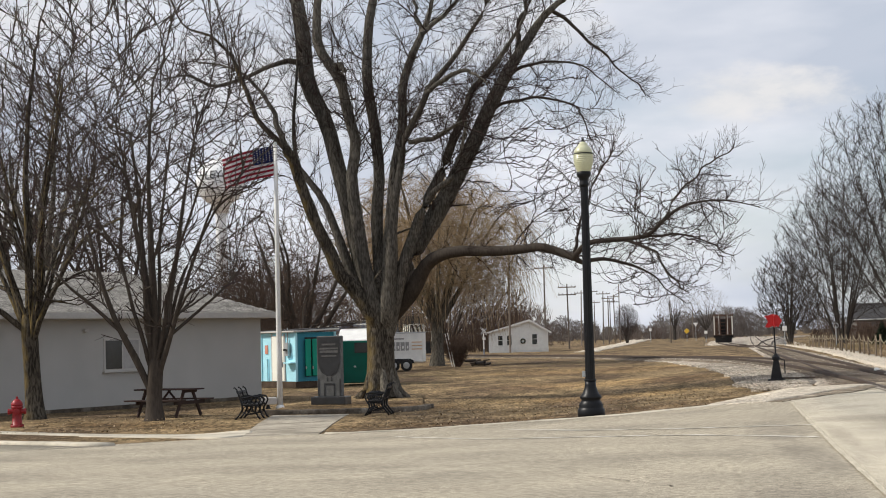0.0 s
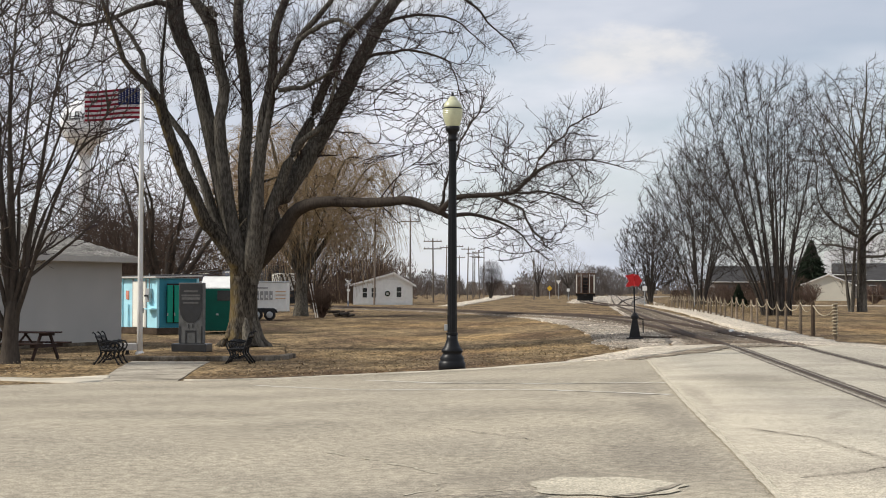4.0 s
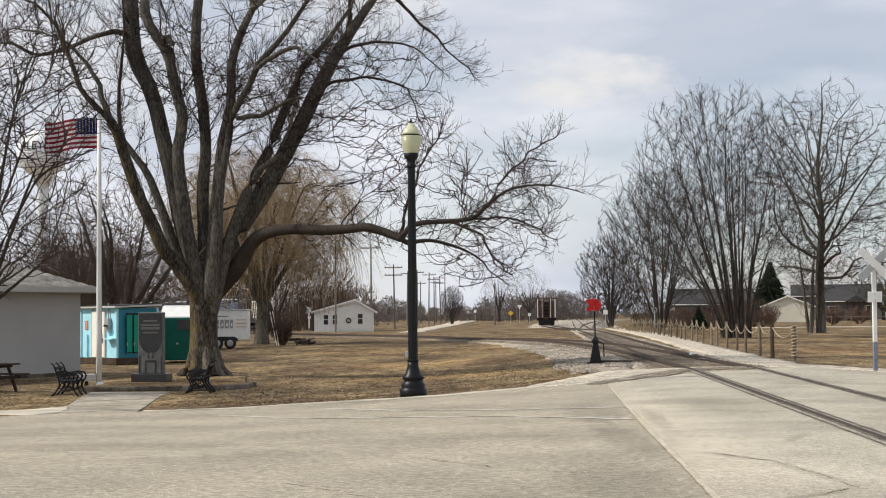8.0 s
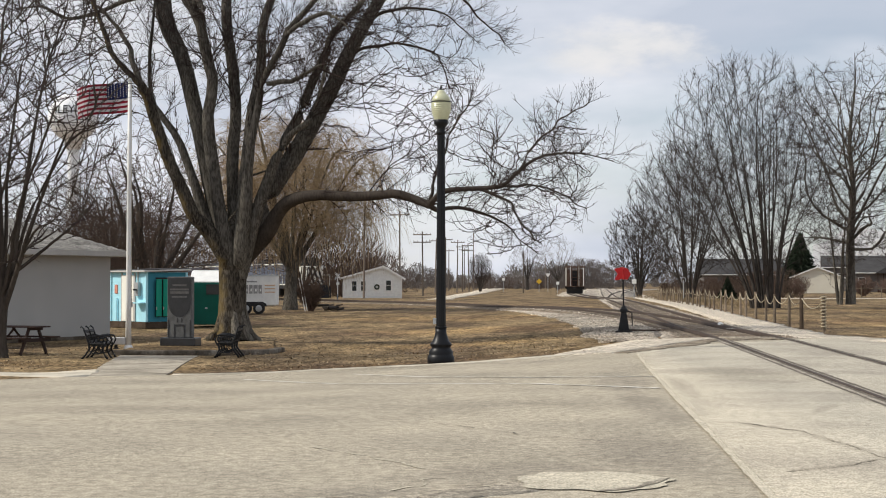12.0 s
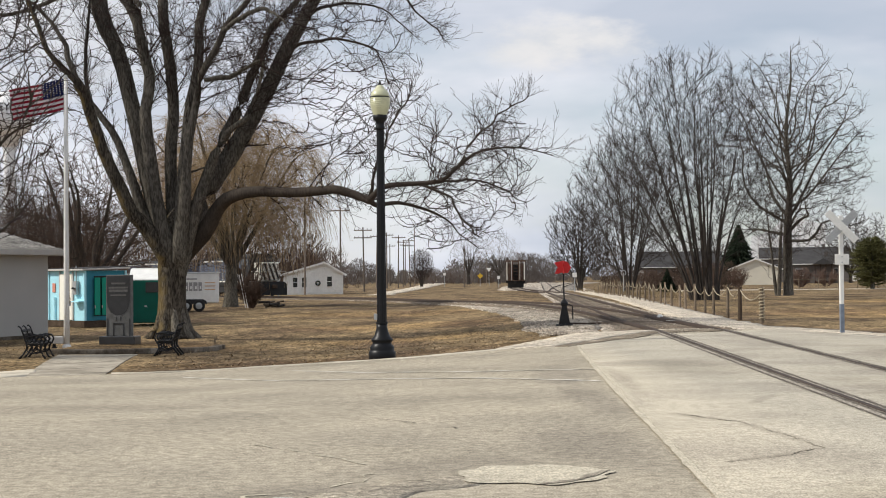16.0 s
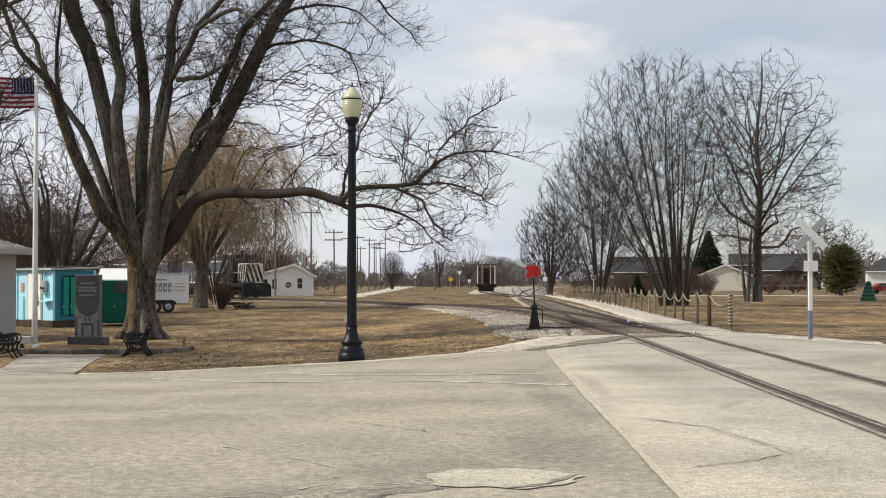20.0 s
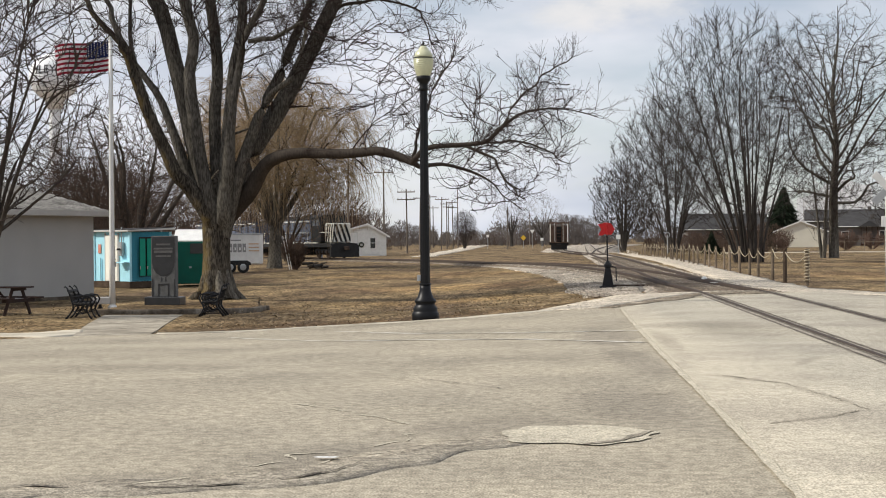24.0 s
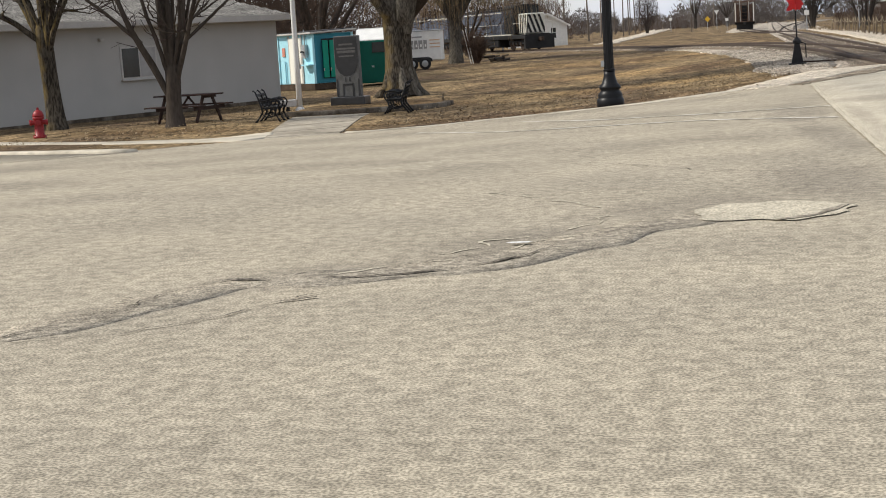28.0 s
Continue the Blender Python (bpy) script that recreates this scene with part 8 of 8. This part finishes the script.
def build_parked_car():
    t = thing("parked_rail_car", (1.3, 231, -0.5), 0, "rusty open rail car standing on the far track", "rail car")
    part("frame", box(2.9, 12, 0.4, (0, 6, 0.8), 0.03), M_SOOT, t)
    for x in (-1.3, -0.45, 0.45, 1.3):
        part("post", box(0.16, 0.16, 3.0, (x, 0.1, 1.2), 0.01), M_STRIPE_W if abs(x) > 1 else M_RUST, t)
    for x in (-0.95, 0.95):
        part("bulkhead", box(0.9, 0.12, 2.5, (x, 0.3, 1.25), 0.01), M_RUST, t, "mottled rusty end panel")
    # black slab painting the shade seen through the open end
    part("doorway", box(1.0, 0.1, 2.4, (0, 1.6, 1.2), 0.01), M_SOOT, t, "black board for the shade between the end panels")
    for s in (-1, 1):
        part("brace", rod([(s * 1.3, 0.1, 1.2), (s * 0.3, 0.1, 2.7)], 0.06, 6), M_RUST, t)
        part("brace", rod([(s * 1.3, 0.1, 3.9), (s * 0.4, 0.1, 2.8)], 0.05, 6), M_RUST, t)
        part("ladder_rail", box(0.06, 0.06, 2.9, (s * 0.62, -0.02, 1.2), 0.01), M_STRIPE_W, t)
    for k in range(5):
        part("ladder_rung", box(1.2, 0.04, 0.05, (0, -0.03, 1.5 + 0.5 * k), 0.005), M_RUST, t)
    part("platform", box(2.9, 0.9, 0.1, (0, -0.3, 1.15), 0.01), M_RUST, t)
    part("truck", box(2.4, 2.4, 0.8, (0, 1.2, 0.1), 0.1), M_SOOT, t)
    part("top_rail", box(3.0, 0.25, 0.25, (0, 0.1, 3.95), 0.02), M_RUST, t)
    part("side", box(0.12, 11.5, 2.8, (-1.4, 6, 1.2), 0.02), M_RUST, t)
    part("side", box(0.12, 11.5, 2.8, (1.4, 6, 1.2), 0.02), M_RUST, t)
    part("coupler", box(0.4, 0.8, 0.4, (0, -0.4, 0.75), 0.04), M_SOOT, t)
    for x in (-0.75, 0.75):
        bm = lathe([(0.45, -0.07), (0.45, 0.07)], 18)
        bmesh.ops.transform(bm, matrix=Matrix.Translation((x, 1.2, 0.45)) @ Matrix.Rotation(math.pi / 2, 4, "Y"), verts=bm.verts)
        part("wheel", bm, M_RAIL, t)


build_parked_car()
build_gable_house("garage", (42.8, 268, -0.55), -10, 8.6, 8.0, 2.7, 4.4, M_SIDING, M_WHITE, "cream gabled garage beyond the lawn")


def build_ranch_house(name, at, turn, w, d, eave, ridge, wall, roof, label, windows=(), hip=0.0, porch=None):
    """A long low house, its ridge along x; windows: (x, sill, width, height) on the wall that faces -y."""
    t = thing(name, at, turn, label, "house")
    part("wall", box(w, d, eave, (0, d / 2, 0)), wall, t)
    bm = bmesh.new()
    o = 0.5
    low = [bm.verts.new(p) for p in ((-w / 2 - o, -o, eave), (w / 2 + o, -o, eave), (w / 2 + o, d + o, eave), (-w / 2 - o, d + o, eave))]
    top = [bm.verts.new(p) for p in ((-w / 2 - o + hip, d / 2, ridge), (w / 2 + o - hip, d / 2, ridge))]
    for f in ((low[0], low[1], top[1], top[0]), (low[1], low[2], top[1]), (low[2], low[3], top[0], top[1]), (low[3], low[0], top[0]), low[::-1]):
        bm.faces.new(f)
    part("roof", bm, roof, t)
    part("gutter", box(w + 2 * o, 0.12, 0.16, (0, -o - 0.06, eave - 0.12), 0.02), M_WHITE, t, "pale eaves gutter")
    part("chimney", box(0.7, 0.7, 1.0, (w * 0.22, d / 2, ridge - 0.35), 0.02), M_BROWN, t)
    for x, z, ww, hh in windows:
        win = part("window", box(ww + 0.2, 0.08, hh + 0.2, (x, -0.03, z - 0.1), 0.01), M_WHITE, t)
        part("pane", box(ww, 0.04, hh, (x, -0.08, z)), M_GLASS, win, "dark window pane")
    if porch is not None:
        p = part("porch", box(3.2, 1.6, 0.4, (porch, -0.85, 0), 0.02), M_WOODRED, t, "reddish timber porch")
        for x in (-1.5, -0.5, 0.5, 1.5):
            part("post", box(0.12, 0.12, eave - 0.5, (porch + x, -1.55, 0.4)), M_WOODRED, p)
        part("railing", box(3.2, 0.08, 0.12, (porch, -1.55, 1.3)), M_WOODRED, p)
        part("porch_roof", prism([(-2.0, eave - 0.1), (2.0, eave - 0.1), (0, eave + 1.1)], 1.9, at=(porch, -0.9, 0)), M_ROOF_D, p)
    return t


build_ranch_house("ranch_house", (59.5, 300, -0.55), -9, 9.0, 8.0, 3.7, 5.3, M_BROWN, M_ROOF_D, "grey-brown ranch house with a timber porch", [(-3.2, 1.5, 1.2, 1.2), (3.6, 1.4, 0.8, 1.4)], 1.0, 1.2)
build_ranch_house("long_house", (66.0, 345, -0.55), -9, 19, 10, 5.2, 7.8, M_BROWN, M_ROOF_D, "long low dark-roofed house behind the garage", [(-6, 2.6, 1.4, 1.2), (0, 2.6, 1.4, 1.2)])
build_ranch_house("long_house", (33.2, 292, -0.55), 3, 15, 9, 3.3, 6.3, M_BROWN, M_ROOF_D, "long low house with a dark roof behind the trees", [(-1.5, 1.4, 1.4, 1.2)])
build_ranch_house("white_cottage", (75.5, 262, -0.55), -12, 19, 9, 3.3, 5.6, M_WHITE, M_ROOF_D, "white cottage with a dark grey hip roof", [(-3.5, 1.3, 0.9, 1.2), (3.0, 1.3, 1.4, 1.2)], 3.0)
build_ranch_house("pale_cottage", (79.5, 360, -0.55), -9, 8, 8, 3.6, 5.6, M_WHITE, M_ROOF_D, "pale cottage between the houses", [(-2, 1.4, 1.0, 1.2), (1.5, 1.4, 1.0, 1.2)])


def build_plant():
    """The big white works beyond the houses."""
    t = thing("industrial_building", (85, 470, -0.6), -10, "large white industrial building beyond the houses", "building")
    part("wall", prism([(-11, 0), (11, 0), (11, 16.5), (3, 18.8), (-2, 18.0), (-5, 15.0), (-11, 13.2)], 24, at=(0, 12, 0)), M_TOWER, t)
    for x in (-9, -6, -3, 0, 3, 6, 9):
        part("panel_rib", box(0.15, 0.1, 13.0, (x, -0.05, 0)), M_TRIM, t)


build_plant()
yard_fence = thing("yard_fence", label="low post and rail fence beside the side street", category="fence", kind="structure")
for k in range(12):
    part("post", rod([(33 + 2.4 * k, 189 + 0.2 * k, -0.7), (33 + 2.4 * k, 189 + 0.2 * k, 0.75)], 0.06, 6), M_TIMBER, yard_fence)
    if k:
        part("rail", rod([(33 + 2.4 * (k - 1), 189 + 0.2 * (k - 1), 0.6), (33 + 2.4 * k, 189 + 0.2 * k, 0.6)], 0.035, 5), M_TIMBER, yard_fence)


# ---- small things in the middle distance ----
def build_trellis():
    t = thing("garden_trellis", (-16.9, 98.2, -0.57), 0, "leaning white wooden poles beside the willow", "trellis")
    for x0, x1, h in ((0.2, -0.28, 2.15), (0.34, -0.12, 2.2),):
        part("pole", rod([(x0, 0.0, 0), (x1, 0.3, h)], 0.03, 6), M_TRIM, t)


def build_log_pile():
    t = thing("log_pile", (-15.2, 99.6, -0.57), 0, "small heap of cut logs and brush on the lawn", "log pile")
    rng = np.random.default_rng(91)
    for k in range(9):
        x, y, z = rng.uniform(-0.9, 0.9), rng.uniform(-0.4, 0.4), 0.1 + 0.2 * (k % 3)
        a = rng.uniform(-0.8, 0.8)
        ln = rng.uniform(0.25, 0.5)
        part("log", rod([(x - ln * math.cos(a), y - ln * math.sin(a), z), (x + ln * math.cos(a), y + ln * math.sin(a), z + rng.uniform(-0.05, 0.15))], rng.uniform(0.07, 0.13), 8), M_TIMBER if k % 2 == 0 else M_BARK_GREY, t)
    t.scale = (0.75, 0.75, 0.7)


def build_shrub(at, h, w, label, seed, mat):
    rng = np.random.default_rng(seed)
    t = thing("shrub", at, label=label, category="shrub")
    n = 40
    a, r = rng.uniform(0, 6.28, n), w / 2 * np.sqrt(rng.random(n))
    P = np.zeros((n, 5, 3))
    for k in range(5):
        u = k / 4
        P[:, k] = np.stack([0.3 * w * 0.3 * np.cos(a) + r * u ** 0.8 * np.cos(a), 0.09 * w * np.sin(a) + r * u ** 0.8 * np.sin(a), h * u * (1 - 0.35 * (2 * r / w) ** 2)], -1)
    R = np.tile(np.linspace(0.03, 0.012, 5), (n, 1))
    b = spawn(rng, P, R, 10, t0=0.1, angle=(20, 55), length=(0.2, 0.5), up=0.15, K=4, thin=0.6, rmin=0.014)
    c = spawn(rng, *b, 6, t0=0.1, angle=(20, 60), length=(0.3, 0.6), up=0.1, K=3, thin=0.7, rmin=0.012)
    part("brushwood", tube_mesh("brushwood", [(P, R, 4)], mat), None, t)
    part("crown", tube_mesh("crown", [(*b, 3), (*c, 3)], mat), None, t)


def build_small_sign(at, h, kind, label):
    t = thing("road_sign", at, 0, label, "sign")
    part("post", rod([(0, 0, -0.1), (0, 0, h)], 0.05, 6), M_GALV, t)
    if kind == "diamond":
        part("plate", prism([(-0.55, h), (0, h + 0.55), (0.55, h), (0, h - 0.55)], 0.04, at=(0, -0.06, 0)), M_YELLOW, t)
    elif kind == "triangle":
        part("plate", prism([(-0.5, h + 0.4), (0.5, h + 0.4), (0, h - 0.4)], 0.04, at=(0, -0.06, 0)), M_WHITE, t)
    elif kind == "round":
        bm = bmesh.new()
        rod([(0.2 * math.cos(a), -0.05, h + 0.2 * math.sin(a)) for a in np.linspace(0, 2 * math.pi, 17)], 0.03, 6, bm)
        part("ring", bm, M_GALV, t)
    else:
        part("plate", box(0.5, 0.04, 0.5, (0, -0.06, h - 0.45), 0.01), M_WHITE, t)


build_trellis()
build_log_pile()
build_shrub((-16.4, 98.6, -0.57), 1.9, 1.5, "leafless upright shrub beside the leaning poles", 94, M_BRUSH)
stone = thing("marker_stone", (4.95, 50.4, -0.14), label="small whitewashed stone between the rails", category="stone")
part("stone", lathe([(0.09, 0), (0.11, 0.05), (0.08, 0.13), (0.03, 0.16)], 9), M_WHITE, stone)
for at, h, w, sd in (((31.2, 210, -0.55), 2.4, 2.6, 95), ((40.5, 215, -0.55), 2.4, 2.8, 97), ((46, 225, -0.55), 2.2, 3.2, 98)):
    build_shrub(at, h, w, "reddish-brown bare shrub in front of the garage", sd, M_REDBRUSH)
build_small_sign((-5.2, 300, -0.55), 2.0, "diamond", "yellow diamond road sign beside the lane")
build_small_sign((-3.6, 310, -0.55), 3.2, "triangle", "white triangular road sign beside the lane")
build_small_sign((-12, 297, -0.55), 2.6, "plate", "small white road sign by the lane")
build_small_sign((-1.4, 262, -0.55), 1.9, "plate", "small white sign by the yard track")
build_small_sign((7.5, 172, -0.5), 2.1, "plate", "white marker post beside the path")
build_small_sign((9.6, 128, -0.4), 1.9, "round", "round wire sign on a post by the path")
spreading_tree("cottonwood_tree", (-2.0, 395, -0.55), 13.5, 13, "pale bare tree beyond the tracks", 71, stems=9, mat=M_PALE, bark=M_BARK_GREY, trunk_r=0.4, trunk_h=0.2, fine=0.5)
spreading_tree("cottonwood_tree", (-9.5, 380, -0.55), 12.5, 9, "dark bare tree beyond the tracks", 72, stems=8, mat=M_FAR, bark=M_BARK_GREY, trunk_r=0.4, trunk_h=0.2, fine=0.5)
spreading_tree("yard_tree", (54, 235, -0.55), 11, 12, "bare tree behind the houses", 73, stems=8, mat=M_TWIG_L, bark=M_BARK_GREY, trunk_r=0.35, trunk_h=0.15, fine=0.6, dense=1.4, rmin=0.016)
spreading_tree("yard_tree", (66, 300, -0.55), 12, 14, "bare tree behind the houses", 74, stems=8, mat=M_TWIG_L, bark=M_BARK_GREY, trunk_r=0.35, trunk_h=0.15, fine=0.6, dense=1.4, rmin=0.016)
spreading_tree("yard_tree", (60, 200, -0.55), 9, 10, "bare tree beside the white cottage", 75, stems=7, mat=M_TWIG_L, bark=M_BARK_GREY, trunk_r=0.3, trunk_h=0.15, fine=0.6, dense=1.4, rmin=0.016)
sheet("side_street", [(14, 181), (40, 183), (90, 188), (160, 196)], [(14, 175), (40, 177), (90, 182), (160, 190)], 4, 0.03, M_GRAVEL, "pale side street beyond the lawn", "road", ragged=0.3, step=3)
sheet("yard_ballast", [(-1.2, 205), (-0.8, 260), (1, 330), (6, 430)], [(9, 190), (11, 260), (16, 330), (26, 430)], 5, 0.03, M_BALLAST, "wide pale ballast of the rail yard", "ballast", ragged=0.8, step=3)
yard_track, yard_line = build_track("yard_track", [(4.6, 150), (3.0, 185), (1.5, 215), (1.3, 235), (1.6, 300), (5, 420)], 152, 400, "side track under the parked rail car")
yard_track_2, yard_line_2 = build_track("yard_track", [(5.2, 170), (8.0, 240), (13, 330), (20, 430)], 172, 420, "far yard track fanning out")
blob_sheet("white_rock", (4.75, 45.5), 0.12, 0.1, 0.14, M_WHITE, "white painted rock beside the rail", "rock", 3.0)
wire((-24.0, 43.2, 6.6), (4.9, 31.9, 10.4), 0.15, "thin overhead wire crossing in front of the trees", 0.0075)


def train_pose(s, length=17.0):
    a, b = along(s), along(s + length)
    d = a - b
    z = float(curve_height(a[1]))
    return pose(a[0], a[1], z, 0, 0, math.degrees(math.atan2(d[1], d[0])))


def build_yard_things():
    t = thing("lawn_cone", (28.4, 113, -0.4), label="dark green ridged plastic cone standing on the lawn", category="yard ornament")
    prof = []
    for k in range(6):
        r = 0.62 - 0.085 * k
        prof += [(r, 0.26 * k), (r + 0.06, 0.26 * k + 0.07), (r, 0.26 * k + 0.2)]
    part("cone", lathe(prof + [(0.12, 1.62)], 20), M_DGREEN, t, soft=True)
    c = thing("parked_car", (55.5, 212, -0.55), 4, "red car parked beyond the lawn", "car")
    part("body", prism([(-2.2, 0.35), (2.2, 0.35), (2.25, 0.8), (1.3, 0.95), (0.7, 1.4), (-0.9, 1.42), (-1.5, 0.98), (-2.2, 0.88)], 1.7), M_RED, c)
    part("window", prism([(-1.3, 0.98), (1.05, 0.98), (0.62, 1.34), (-0.85, 1.36)], 1.72), M_GLASS, c)
    for x in (-1.35, 1.35):
        for y in (-0.8, 0.8):
            bm = lathe([(0.32, -0.1), (0.32, 0.1)], 18)
            bmesh.ops.transform(bm, matrix=Matrix.Translation((x, y, 0.32)) @ Matrix.Rotation(math.pi / 2, 4, "X"), verts=bm.verts)
            part("wheel", bm, M_TYRE, c)


build_yard_things()

build_ties(main_track, main_line, 36.5, 125, 0.55)
build_ties(curve_track, curve_line, 50, 135, 0.62, curve_height)


FLAG_TURN = [(0, 20), (1, 22), (2, 50), (3, 42), (4, 8), (7, 0), (15, 0), (16, 12), (18, 22), (20, 25), (23, 10), (25, 5), (28, 5)]
FLAG_DROOP = [(0, 12), (1, 24), (2, 46), (3, 12), (4, 4), (7, 8), (8, 2), (9, 12), (10, 8), (11, 2), (14, 10), (16, 14), (18, 16), (20, 0), (23, 2), (25, 8), (26, 12), (28, 6)]


def motions():
    walk(loco, [(t, train_pose(s)) for t, s in S_FRONT])
    walk(wagon, [(t, train_pose(s + 17.8)) for t, s in S_FRONT])
    rows = [[] for _ in FLAG_PIECES]
    for k in range(57):
        t = k * 0.5
        phase = 2.1 * k + 0.9 * math.sin(k * 1.7)
        slope = math.radians(np.interp(t, *zip(*FLAG_DROOP)))
        droop = Matrix.Rotation(math.radians(np.interp(t, *zip(*FLAG_TURN))), 3, "Z") @ Matrix.Rotation(-slope, 3, "Y")
        pts = [droop @ flag_wave(i / len(FLAG_PIECES), 0, phase) for i in range(len(FLAG_PIECES) + 1)]
        for i, row in enumerate(rows):
            d = pts[i] - pts[i + 1]
            ang = math.degrees(math.atan2(d.y, d.x))
            pitch = 0.4 * math.degrees(math.atan2(-d.z, math.hypot(d.x, d.y)))
            row.append((t, pose(*pts[i], 0, pitch, ang)))
    for piv, row in zip(FLAG_PIECES, rows):
        walk(piv, row)


motions()
